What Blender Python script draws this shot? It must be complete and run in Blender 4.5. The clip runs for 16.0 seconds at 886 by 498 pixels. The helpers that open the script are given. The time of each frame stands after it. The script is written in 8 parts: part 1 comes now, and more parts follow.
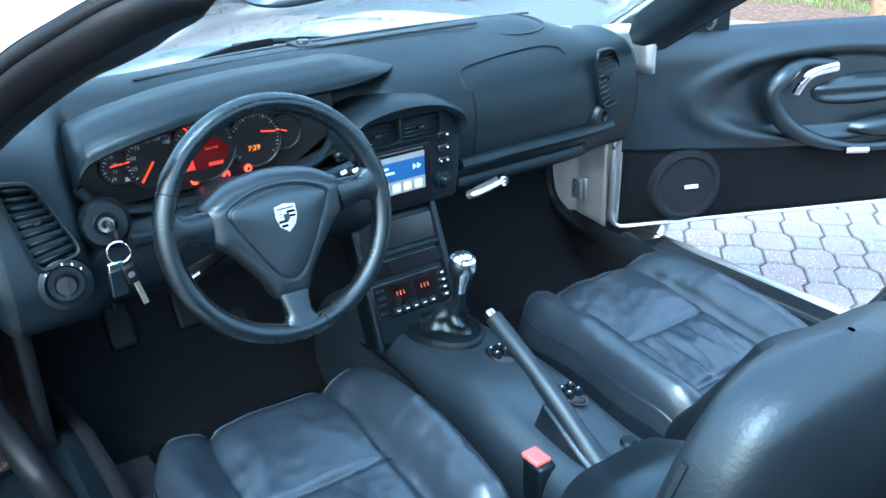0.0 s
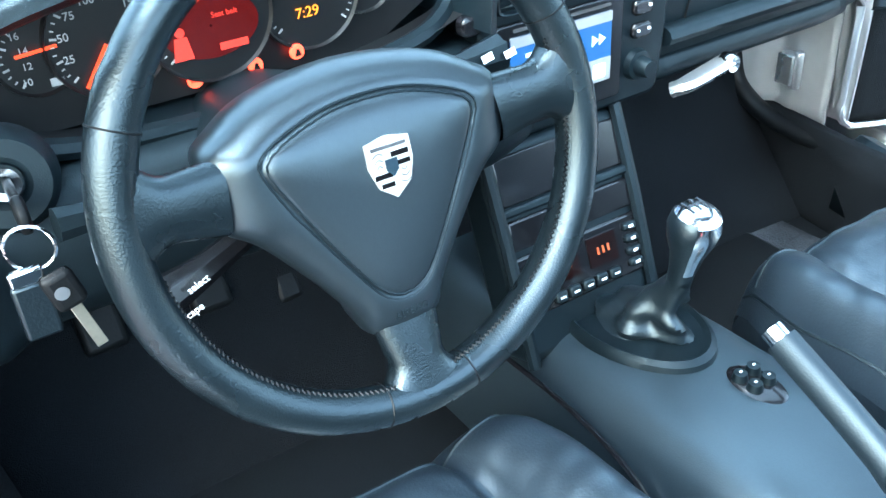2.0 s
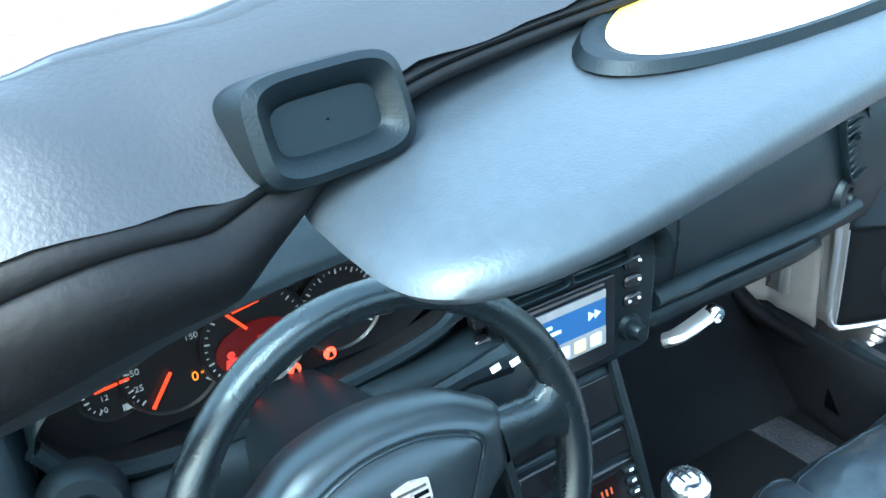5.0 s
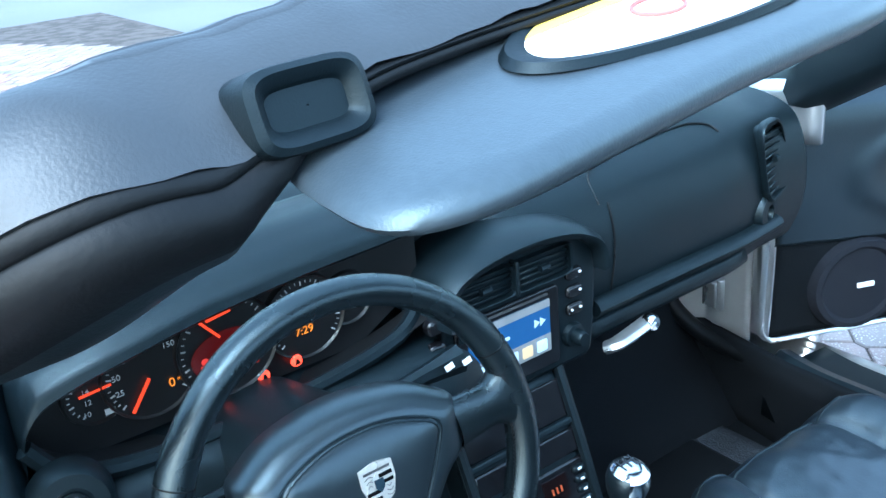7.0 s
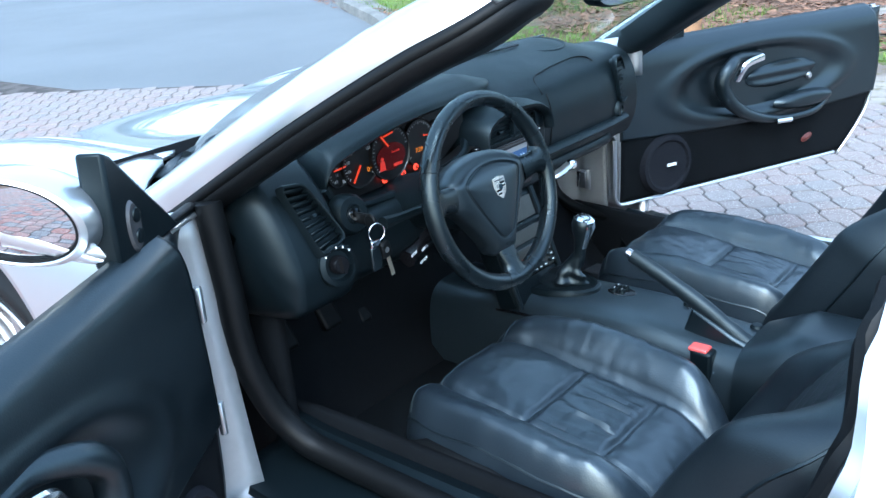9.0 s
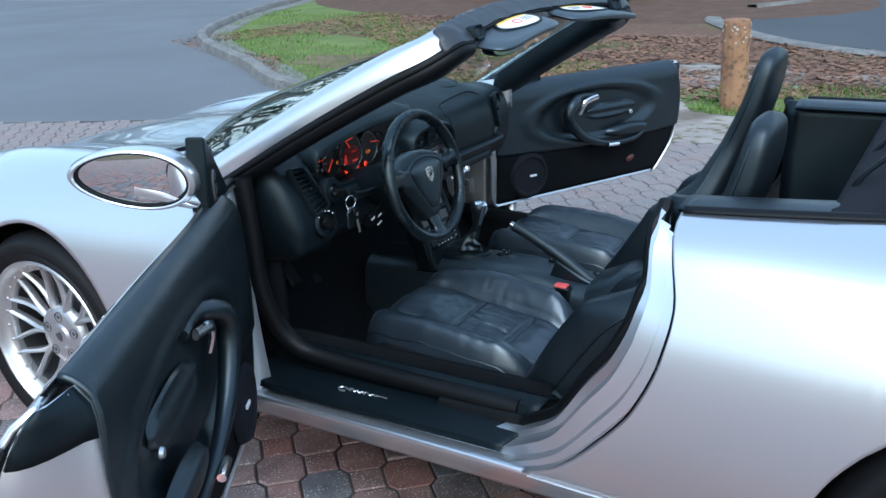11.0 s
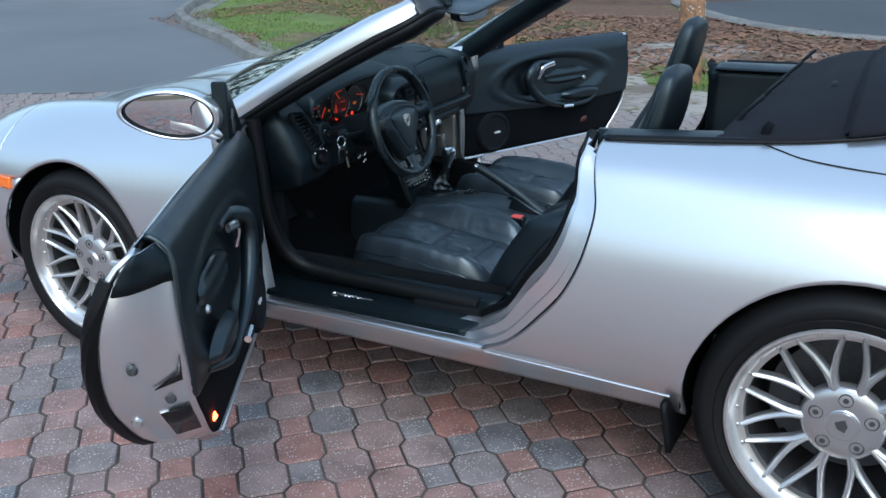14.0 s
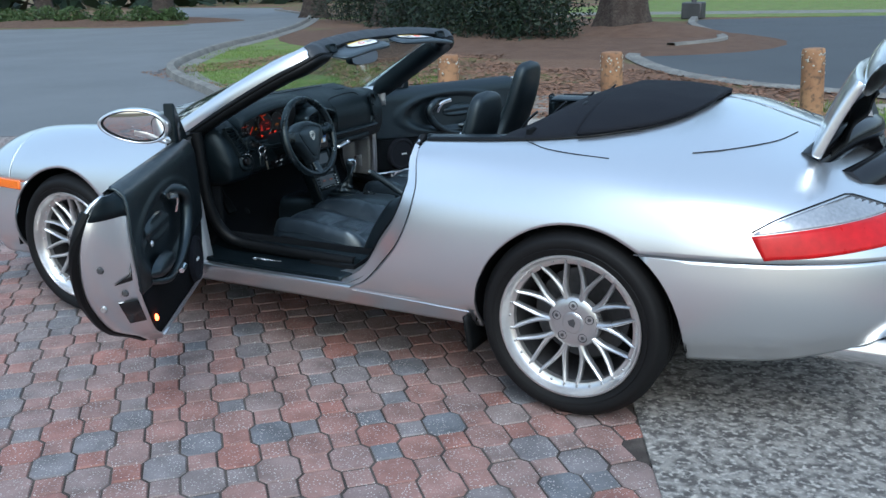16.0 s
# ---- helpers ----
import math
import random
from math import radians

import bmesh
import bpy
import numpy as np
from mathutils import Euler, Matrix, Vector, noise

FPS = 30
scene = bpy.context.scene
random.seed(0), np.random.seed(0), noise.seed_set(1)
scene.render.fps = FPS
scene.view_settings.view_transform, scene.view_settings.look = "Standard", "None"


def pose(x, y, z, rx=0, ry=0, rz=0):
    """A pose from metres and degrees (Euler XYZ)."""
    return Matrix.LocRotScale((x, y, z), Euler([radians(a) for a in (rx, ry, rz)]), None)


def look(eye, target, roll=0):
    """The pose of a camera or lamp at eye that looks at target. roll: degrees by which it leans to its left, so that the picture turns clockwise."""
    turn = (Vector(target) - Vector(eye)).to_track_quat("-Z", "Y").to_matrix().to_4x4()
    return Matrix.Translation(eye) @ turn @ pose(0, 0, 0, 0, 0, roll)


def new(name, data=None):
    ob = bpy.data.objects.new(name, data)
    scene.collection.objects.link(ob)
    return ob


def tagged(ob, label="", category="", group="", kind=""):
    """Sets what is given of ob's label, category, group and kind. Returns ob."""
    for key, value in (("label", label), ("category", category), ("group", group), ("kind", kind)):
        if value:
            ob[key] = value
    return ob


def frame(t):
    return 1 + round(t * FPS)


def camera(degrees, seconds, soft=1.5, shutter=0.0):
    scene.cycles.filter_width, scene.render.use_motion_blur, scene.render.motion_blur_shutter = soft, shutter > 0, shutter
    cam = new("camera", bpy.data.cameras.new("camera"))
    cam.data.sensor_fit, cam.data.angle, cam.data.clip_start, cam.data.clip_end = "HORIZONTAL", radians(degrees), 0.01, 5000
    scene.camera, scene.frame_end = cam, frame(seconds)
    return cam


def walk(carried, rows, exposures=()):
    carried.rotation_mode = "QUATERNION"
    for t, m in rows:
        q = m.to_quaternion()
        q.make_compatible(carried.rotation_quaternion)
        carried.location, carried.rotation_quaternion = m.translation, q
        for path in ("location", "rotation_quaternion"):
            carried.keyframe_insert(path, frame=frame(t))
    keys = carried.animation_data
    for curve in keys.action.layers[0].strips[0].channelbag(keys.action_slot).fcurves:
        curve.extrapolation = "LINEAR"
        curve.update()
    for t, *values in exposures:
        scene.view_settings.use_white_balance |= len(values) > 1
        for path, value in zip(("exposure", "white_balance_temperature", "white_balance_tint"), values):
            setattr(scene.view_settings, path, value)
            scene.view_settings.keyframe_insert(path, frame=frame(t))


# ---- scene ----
cam = camera(52.2, 16.0)
PATH = [
    (0, (2.0690, -0.8076, 1.2604), (0.5673, 0.2180, 0.4279), -1.58),
    (0.5, (1.9380, -0.7934, 1.2201), (0.4036, 0.1902, 0.3966), -1.60),
    (1, (1.6960, -0.7579, 1.1993), (0.1642, 0.2085, 0.3510), -1.81),
    (1.5, (1.5280, -0.6286, 1.1136), (0.0592, 0.2549, 0.0830), -2.09),
    (2, (1.4310, -0.5652, 1.0403), (-0.0122, 0.3067, -0.0354), -3.81),
    (2.5, (1.4030, -0.5505, 1.0230), (-0.0539, 0.2991, -0.0520), -5.32),
    (3, (1.4020, -0.5476, 1.0179), (-0.0670, 0.2851, -0.0538), -6.23),
    (3.5, (1.4060, -0.5515, 1.0220), (-0.0710, 0.2713, -0.0465), -6.73),
    (4, (1.4350, -0.5606, 1.0927), (-0.0382, 0.2461, 0.0069), -6.90),
    (4.5, (1.4497, -0.5640, 1.2129), (-0.0749, 0.3141, 0.2619), -5.70),
    (5, (1.4504, -0.5593, 1.2415), (-0.1009, 0.3544, 0.3705), -5.26),
    (5.2, (1.4660, -0.5551, 1.2494), (-0.0892, 0.3717, 0.3995), -5.30),
    (7.3, (1.5545, -0.6412, 1.2421), (0.0425, 0.4225, 0.4735), -5.70),
    (7.5, (1.5865, -0.7361, 1.2432), (0.1146, 0.3743, 0.4685), -5.43),
    (8, (1.6430, -1.0330, 1.2421), (0.2721, 0.2103, 0.4840), -4.96),
    (8.5, (1.8030, -1.2912, 1.2345), (0.4892, 0.0338, 0.5147), -5.30),
    (9, (1.9010, -1.5449, 1.2558), (0.6712, -0.1387, 0.5413), -4.94),
    (9.2, (1.9090, -1.6654, 1.2764), (0.7632, -0.1903, 0.5614), -4.38),
    (11.3, (2.2000, -2.4229, 1.3602), (1.2346, -0.7911, 0.7237), -1.94),
    (11.5, (2.1970, -2.5246, 1.3714), (1.2383, -0.8891, 0.7342), -1.84),
    (12, (2.2200, -2.6615, 1.3802), (1.2839, -1.0112, 0.7475), -1.82),
    (12.5, (2.2820, -2.6714, 1.3844), (1.3700, -1.0190, 0.7227), -1.51),
    (13, (2.3180, -2.6812, 1.3927), (1.4150, -1.0312, 0.7130), -1.21),
    (13.5, (2.3680, -2.6774, 1.3836), (1.4699, -1.0240, 0.7057), -1.30),
    (14, (2.4350, -2.7251, 1.3526), (1.5179, -1.0807, 0.6779), -1.52),
    (14.5, (2.5820, -2.9263, 1.3448), (1.6281, -1.3053, 0.6647), -1.94),
    (15, (2.7970, -3.1275, 1.3870), (1.8583, -1.4809, 0.7485), -1.82),
    (15.5, (3.0730, -3.2607, 1.3788), (2.1520, -1.5846, 0.7936), -1.60),
    (16, (3.3110, -3.4475, 1.3877), (2.3891, -1.7641, 0.8254), -1.60),
]
EXPOSURES = [(0.0, 3.1, 4700, 0), (1.0, 3.3, 4750, 0), (2.0, 3.95, 5050, -2), (4.0, 4.1, 5200, -4), (4.5, 4.1, 5350, -5), (5.0, 3.3, 5050, -4), (7.4, 2.72, 4650, 0), (8.0, 2.5, 4750, 2), (9.0, 2.28, 4850, 2), (11.5, 1.1, 5000, 4), (14.0, 0.97, 5100, 3), (16.0, 1.0, 5150, 3)]
walk(cam, [(t, look(eye, target, roll)) for t, eye, target, roll in PATH], EXPOSURES)

# ---- light ----
world = bpy.data.worlds.new("world")
scene.world = world
world.use_nodes = True
wn = world.node_tree
sky = wn.nodes.new("ShaderNodeTexSky")
sky.sky_type, sky.sun_disc = "NISHITA", False
sky.sun_elevation, sky.sun_rotation = radians(38), radians(150)
sky.air_density, sky.dust_density, sky.ozone_density = 1.6, 4.0, 1.0
wn.links.new(sky.outputs[0], wn.nodes["Background"].inputs[0])
wn.nodes["Background"].inputs[1].default_value = 0.065
# even cloud cover over the clear sky
cloud = wn.nodes.new("ShaderNodeBackground")
cloud.inputs[0].default_value, cloud.inputs[1].default_value = (0.90, 0.955, 1.0, 1), 0.25
both = wn.nodes.new("ShaderNodeAddShader")
wn.links.new(wn.nodes["Background"].outputs[0], both.inputs[0])
wn.links.new(cloud.outputs[0], both.inputs[1])
wn.links.new(both.outputs[0], wn.nodes["World Output"].inputs[0])
sun = new("sun", bpy.data.lights.new("sun", "SUN"))
sun.data.energy, sun.data.angle, sun.data.color = 0.8, radians(30), (1.0, 0.97, 0.93)
sun.matrix_world = look((0, 0, 0), (-0.35, 0.55, -1.0))


# ---- materials ----
def mat(name, color, rough=0.5, metal=0.0, vary=0.12, grain=60.0, bump=0.0, bump_scale=200.0, coat=0.0, big=3.0, emit=None, power=0.0, spec=0.5, per_object=0.0, rough_vary=0.06, coat_rough=0.04, sheen_tint=None, wrinkle=0.0):
    """A procedural surface: base colour varied at two scales, with roughness and relief."""
    m = bpy.data.materials.new(name)
    m.use_nodes = True
    nt = m.node_tree
    b = nt.nodes["Principled BSDF"]
    b.inputs["Metallic"].default_value = metal
    b.inputs["Coat Weight"].default_value = coat
    b.inputs["Coat Roughness"].default_value = coat_rough
    b.inputs["Specular IOR Level"].default_value = spec
    tc = nt.nodes.new("ShaderNodeTexCoord")
    n1 = nt.nodes.new("ShaderNodeTexNoise")
    n1.inputs["Scale"].default_value, n1.inputs["Detail"].default_value = big, 5
    n2 = nt.nodes.new("ShaderNodeTexNoise")
    n2.inputs["Scale"].default_value, n2.inputs["Detail"].default_value = grain, 3
    nt.links.new(tc.outputs["Object"], n1.inputs["Vector"])
    nt.links.new(tc.outputs["Object"], n2.inputs["Vector"])
    mixf = nt.nodes.new("ShaderNodeMath")
    mixf.operation = "ADD"
    nt.links.new(n1.outputs[0], mixf.inputs[0])
    nt.links.new(n2.outputs[0], mixf.inputs[1])
    ramp = nt.nodes.new("ShaderNodeMapRange")
    ramp.inputs[1].default_value, ramp.inputs[2].default_value = 0.7, 1.3
    ramp.inputs[3].default_value, ramp.inputs[4].default_value = 1 - vary, 1 + vary
    nt.links.new(mixf.outputs[0], ramp.inputs[0])
    val = ramp.outputs[0]
    if per_object:
        oi = nt.nodes.new("ShaderNodeObjectInfo")
        mr = nt.nodes.new("ShaderNodeMapRange")
        mr.inputs[3].default_value, mr.inputs[4].default_value = 1 - per_object, 1 + per_object
        nt.links.new(oi.outputs["Random"], mr.inputs[0])
        mul = nt.nodes.new("ShaderNodeMath")
        mul.operation = "MULTIPLY"
        nt.links.new(val, mul.inputs[0])
        nt.links.new(mr.outputs[0], mul.inputs[1])
        val = mul.outputs[0]
    sc = nt.nodes.new("ShaderNodeVectorMath")
    sc.operation = "SCALE"
    sc.inputs[0].default_value = color
    nt.links.new(val, sc.inputs["Scale"])
    nt.links.new(sc.outputs[0], b.inputs["Base Color"])
    rr = nt.nodes.new("ShaderNodeMapRange")
    rr.inputs[1].default_value, rr.inputs[2].default_value = 0.3, 0.7
    rr.inputs[3].default_value, rr.inputs[4].default_value = max(0.02, rough - rough_vary), min(1, rough + rough_vary)
    nt.links.new(n1.outputs[0], rr.inputs[0])
    nt.links.new(rr.outputs[0], b.inputs["Roughness"])
    if sheen_tint:
        b.inputs["Specular Tint"].default_value = (*sheen_tint, 1)
    if bump:
        nb = nt.nodes.new("ShaderNodeTexNoise")
        nb.inputs["Scale"].default_value, nb.inputs["Detail"].default_value = bump_scale, 4
        nt.links.new(tc.outputs["Object"], nb.inputs["Vector"])
        bp = nt.nodes.new("ShaderNodeBump")
        bp.inputs["Strength"].default_value, bp.inputs["Distance"].default_value = bump, 0.002
        nt.links.new(nb.outputs[0], bp.inputs["Height"])
        nt.links.new(bp.outputs[0], b.inputs["Normal"])
        if wrinkle:
            nw = nt.nodes.new("ShaderNodeTexNoise")
            nw.inputs["Scale"].default_value, nw.inputs["Detail"].default_value, nw.inputs["Distortion"].default_value = 22, 3, 0.5
            nt.links.new(tc.outputs["Object"], nw.inputs["Vector"])
            bw = nt.nodes.new("ShaderNodeBump")
            bw.inputs["Strength"].default_value, bw.inputs["Distance"].default_value = wrinkle, 0.008
            nt.links.new(nw.outputs[0], bw.inputs["Height"])
            nt.links.new(bw.outputs[0], bp.inputs["Normal"])
    if emit:
        b.inputs["Emission Color"].default_value = (*emit, 1)
        b.inputs["Emission Strength"].default_value = power
    return m


def glass_mat(name, tint=(0.9, 0.96, 0.94), rough=0.0):
    m = bpy.data.materials.new(name)
    m.use_nodes = True
    b = m.node_tree.nodes["Principled BSDF"]
    b.inputs["Base Color"].default_value = (*tint, 1)
    b.inputs["Transmission Weight"].default_value = 1.0
    b.inputs["Roughness"].default_value = rough
    b.inputs["IOR"].default_value = 1.45
    return m


PAINT = mat("silver_paint", (0.70, 0.715, 0.74), 0.31, 0.92, 0.012, 1600, coat=1.0, big=2, rough_vary=0.01, coat_rough=0.03)
# body silver again, with the open door's shade put into its colour
SHADED_PAINT = mat("shaded_silver_paint", (0.40, 0.41, 0.42), 0.48, 0.6, 0.05, 60, big=4)
SHEEN = (0.78, 0.93, 1.0)
LEATHER = mat("black_leather", (0.0032, 0.0055, 0.0076), 0.36, 0, 0.18, 300, bump=0.16, bump_scale=420, big=9, spec=0.7, sheen_tint=SHEEN)
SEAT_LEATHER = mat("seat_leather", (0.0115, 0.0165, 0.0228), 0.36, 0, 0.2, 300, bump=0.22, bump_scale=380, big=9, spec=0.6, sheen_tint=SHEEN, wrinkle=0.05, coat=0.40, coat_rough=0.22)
FLOORMAT = mat("ribbed_mat", (0.022, 0.0245, 0.029), 0.9, 0, 0.6, 260, bump=1.0, bump_scale=260, big=12, spec=0.2)
PLASTIC = mat("black_plastic", (0.0030, 0.0054, 0.0072), 0.44, 0, 0.15, 400, bump=0.14, bump_scale=900, big=6, sheen_tint=SHEEN, spec=0.27)
RUBBER = mat("black_rubber", (0.0030, 0.0036, 0.0043), 0.5, 0, 0.2, 200, bump=0.15, bump_scale=300, spec=0.2)
GLOSSBLACK = mat("gloss_black", (0.005, 0.005, 0.006), 0.18, 0, 0.1, 200)
CARPET = mat("black_carpet", (0.0050, 0.0060, 0.0074), 0.95, 0, 0.35, 500, bump=0.9, bump_scale=700, big=7, spec=0.1)
CAPVINYL = mat("cap_vinyl", (0.020, 0.023, 0.027), 0.46, 0, 0.10, 300, bump=0.15, bump_scale=500, big=9, spec=0.6)
VISOR = mat("visor_vinyl", (0.034, 0.043, 0.052), 0.38, 0, 0.15, 200, bump=0.12, bump_scale=700, big=7, spec=0.7, sheen_tint=SHEEN)
CLOTH = mat("black_canvas", (0.008, 0.009, 0.013), 0.85, 0, 0.2, 600, bump=0.5, bump_scale=900, big=8, spec=0.2)
TYRE = mat("tyre_rubber", (0.0050, 0.0050, 0.0055), 0.60, 0, 0.25, 120, bump=0.2, bump_scale=220, spec=0.22)
ALLOY = mat("silver_alloy", (0.50, 0.50, 0.51), 0.30, 0.85, 0.06, 150, coat=0.3)
LIP = mat("polished_lip", (0.62, 0.61, 0.60), 0.3, 0.9, 0.08, 60)
CHROME = mat("chrome", (0.82, 0.82, 0.83), 0.12, 1.0, 0.03, 80)
SATIN = mat("satin_metal", (0.55, 0.56, 0.57), 0.3, 0.9, 0.05, 120)
DARKMETAL = mat("dark_metal", (0.08, 0.08, 0.085), 0.5, 0.6, 0.25, 60)
DISC = mat("brake_disc", (0.3, 0.29, 0.28), 0.35, 0.9, 0.15, 60)
WHITE = mat("white_print", (0.75, 0.76, 0.76), 0.5, 0, 0.03, 80)
GLASS = glass_mat("clear_glass")
MIRROR = mat("mirror", (0.72, 0.74, 0.76), 0.02, 1.0, 0.0, 10, rough_vary=0.0)


# ---- mesh tools ----
class Build:
    """Collects vertices and faces for one mesh."""

    def __init__(self):
        self.v, self.f, self.mi, self.mat_index = [], [], [], 0

    def face(self, ids):
        self.f.append(tuple(ids))
        self.mi.append(self.mat_index)

    def add(self, verts, faces):
        o = len(self.v)
        self.v += [tuple(p) for p in verts]
        for f in faces:
            self.face([o + i for i in f])
        return self

    def grid(self, fn, us, vs, loop_u=False, loop_v=False):
        nu, nv = len(us), len(vs)
        pts = [fn(u, v) for u in us for v in vs]
        fs = []
        for i in range(nu if loop_u else nu - 1):
            for j in range(nv if loop_v else nv - 1):
                a, b = i * nv + j, ((i + 1) % nu) * nv + j
                c, d = ((i + 1) % nu) * nv + (j + 1) % nv, i * nv + (j + 1) % nv
                fs.append((a, b, c, d))
        return self.add(pts, fs)

    def box(self, x0, y0, z0, x1, y1, z1, m=None):
        p = [Vector((x, y, z)) for x in (x0, x1) for y in (y0, y1) for z in (z0, z1)]
        if m is not None:
            p = [m @ q for q in p]
        return self.add(p, [(0, 1, 3, 2), (4, 6, 7, 5), (0, 4, 5, 1), (2, 3, 7, 6), (0, 2, 6, 4), (1, 5, 7, 3)])

    def lathe(self, profile, m=None, n=48, a0=0.0, a1=2 * math.pi):
        """Turns (radius, height) pairs round the local z axis."""
        full = abs(a1 - a0 - 2 * math.pi) < 1e-6
        ang = [a0 + (a1 - a0) * i / (n if full else n - 1) for i in range(n)]
        m = m or Matrix()
        return self.grid(lambda a, p: m @ Vector((p[0] * math.cos(a), p[0] * math.sin(a), p[1])), ang, profile, loop_u=full)

    def tube(self, pts, radius, n=10, flat=1.0, cap=True, up=(0, 0, 1)):
        """A tube along pts; radius is one number or one for each point; flat squeezes it along its second axis."""
        pts = [Vector(p) for p in pts]
        k = len(pts)
        rad = radius if isinstance(radius, (list, tuple)) else [radius] * k
        rings = []
        for i, p in enumerate(pts):
            d = (pts[min(i + 1, k - 1)] - pts[max(i - 1, 0)]).normalized()
            side = d.cross(Vector(up))
            side = side.normalized() if side.length > 1e-4 else d.orthogonal().normalized()
            w = side.cross(d)
            rings.append([p + rad[i] * (math.cos(a) * side + flat * math.sin(a) * w) for a in (2 * math.pi * j / n for j in range(n))])
        o = len(self.v)
        self.v += [tuple(q) for r in rings for q in r]
        for i in range(k - 1):
            for j in range(n):
                self.face((o + i * n + j, o + i * n + (j + 1) % n, o + (i + 1) * n + (j + 1) % n, o + (i + 1) * n + j))
        if cap:
            self.face([o + j for j in reversed(range(n))])
            self.face([o + (k - 1) * n + j for j in range(n)])
        return self

    def prism(self, outline, h0, h1, m=None):
        """A flat outline (x, y) raised from h0 to h1 along local z."""
        m = m or Matrix()
        n = len(outline)
        a = [m @ Vector((x, y, h0)) for x, y in outline]
        b = [m @ Vector((x, y, h1)) for x, y in outline]
        return self.add(a + b, [tuple(reversed(range(n))), tuple(range(n, 2 * n))] + [(i, (i + 1) % n, n + (i + 1) % n, n + i) for i in range(n)])

    def mesh(self, name, weld=0.0002, clean=True):
        me = bpy.data.meshes.new(name)
        me.from_pydata(self.v, [], self.f)
        if clean:
            if any(self.mi):
                me.polygons.foreach_set("material_index", self.mi)
            bm = bmesh.new()
            bm.from_mesh(me)
            bmesh.ops.remove_doubles(bm, verts=bm.verts, dist=weld)
            bmesh.ops.dissolve_degenerate(bm, edges=bm.edges, dist=weld)
            bmesh.ops.recalc_face_normals(bm, faces=bm.faces)
            bm.to_mesh(me)
            bm.free()
        return me


def part(name, b, material, parent=None, label="", smooth=40, bevel=0.0, segs=2, solid=0.0, offset=-1.0, subsurf=0, weld=0.0002):
    """Links a Build or bmesh as one mesh object under a thing or a part."""
    if isinstance(b, Build):
        me = b.mesh(name, weld)
    else:
        me = bpy.data.meshes.new(name)
        b.to_mesh(me)
        b.free()
    for mm in material if isinstance(material, (list, tuple)) else [material]:
        me.materials.append(mm)
    ob = new(name, me)
    if smooth:
        me.polygons.foreach_set("use_smooth", [True] * len(me.polygons))
        me.set_sharp_from_angle(angle=radians(smooth))
    if parent is not None:
        ob.parent = parent
        ob.matrix_parent_inverse = world_of(parent).inverted()
    if solid:
        md = ob.modifiers.new("solid", "SOLIDIFY")
        md.thickness, md.offset = solid, offset
    if bevel:
        md = ob.modifiers.new("bevel", "BEVEL")
        md.width, md.segments, md.limit_method, md.angle_limit = bevel, segs, "ANGLE", radians(35)
    if subsurf:
        md = ob.modifiers.new("subsurf", "SUBSURF")
        md.levels = md.render_levels = subsurf
    if label:
        tagged(ob, label)
    return ob


def world_of(ob):
    m = ob.matrix_basis.copy()
    while ob.parent is not None:
        m = ob.parent.matrix_basis @ (ob.matrix_parent_inverse @ m)
        ob = ob.parent
    return m


def thing(name, label, category, group="", at=None):
    ob = new(name)
    if at is not None:
        ob.matrix_basis = at
    return tagged(ob, label, category, group)


def curve(*pts):
    """A smooth monotone curve through (x, value) pairs."""
    xs, ys = [float(p[0]) for p in pts], [float(p[1]) for p in pts]
    d = [(ys[i + 1] - ys[i]) / (xs[i + 1] - xs[i]) for i in range(len(xs) - 1)]
    m = [0.0] * len(xs)
    for i in range(1, len(xs) - 1):
        m[i] = 0 if d[i - 1] * d[i] <= 0 else 2 * d[i - 1] * d[i] / (d[i - 1] + d[i])
    m[0], m[-1] = d[0], d[-1]

    def f(x):
        x = min(max(x, xs[0]), xs[-1])
        i = 0
        while i < len(xs) - 2 and x >= xs[i + 1]:
            i += 1
        h = xs[i + 1] - xs[i]
        t = (x - xs[i]) / h
        return ((2 * t ** 3 - 3 * t * t + 1) * ys[i] + (t ** 3 - 2 * t * t + t) * h * m[i] + (3 * t * t - 2 * t ** 3) * ys[i + 1] + (t ** 3 - t * t) * h * m[i + 1])
    return f


def spline(pts, n=24, loop=False):
    """Points along a Catmull-Rom curve through pts."""
    p = [Vector(q) for q in pts]
    k = len(p)
    out = []
    for i in range(k if loop else k - 1):
        a, b, c, d = (p[(i - 1) % k], p[i], p[(i + 1) % k], p[(i + 2) % k]) if loop else (p[max(i - 1, 0)], p[i], p[i + 1], p[min(i + 2, k - 1)])
        for j in range(n):
            t = j / n
            out.append(0.5 * ((2 * b) + (c - a) * t + (2 * a - 5 * b + 4 * c - d) * t * t + (3 * b - a - 3 * c + d) * t ** 3))
    if not loop:
        out.append(p[-1])
    return out


def blend01(t):
    t = min(max(t, 0), 1)
    return t * t * (3 - 2 * t)


def span(a, b, n):
    return [a + (b - a) * i / (n - 1) for i in range(n)]


# ---- car ----
# The car's nose points along -x, its left side along -y; the front axle is at x = 0, the rear one at x = 2.35.
car = thing("car", "silver two-seat convertible with both doors open", "car")
AXLE_F, AXLE_R, TYRE_R = 0.0, 2.35, 0.318

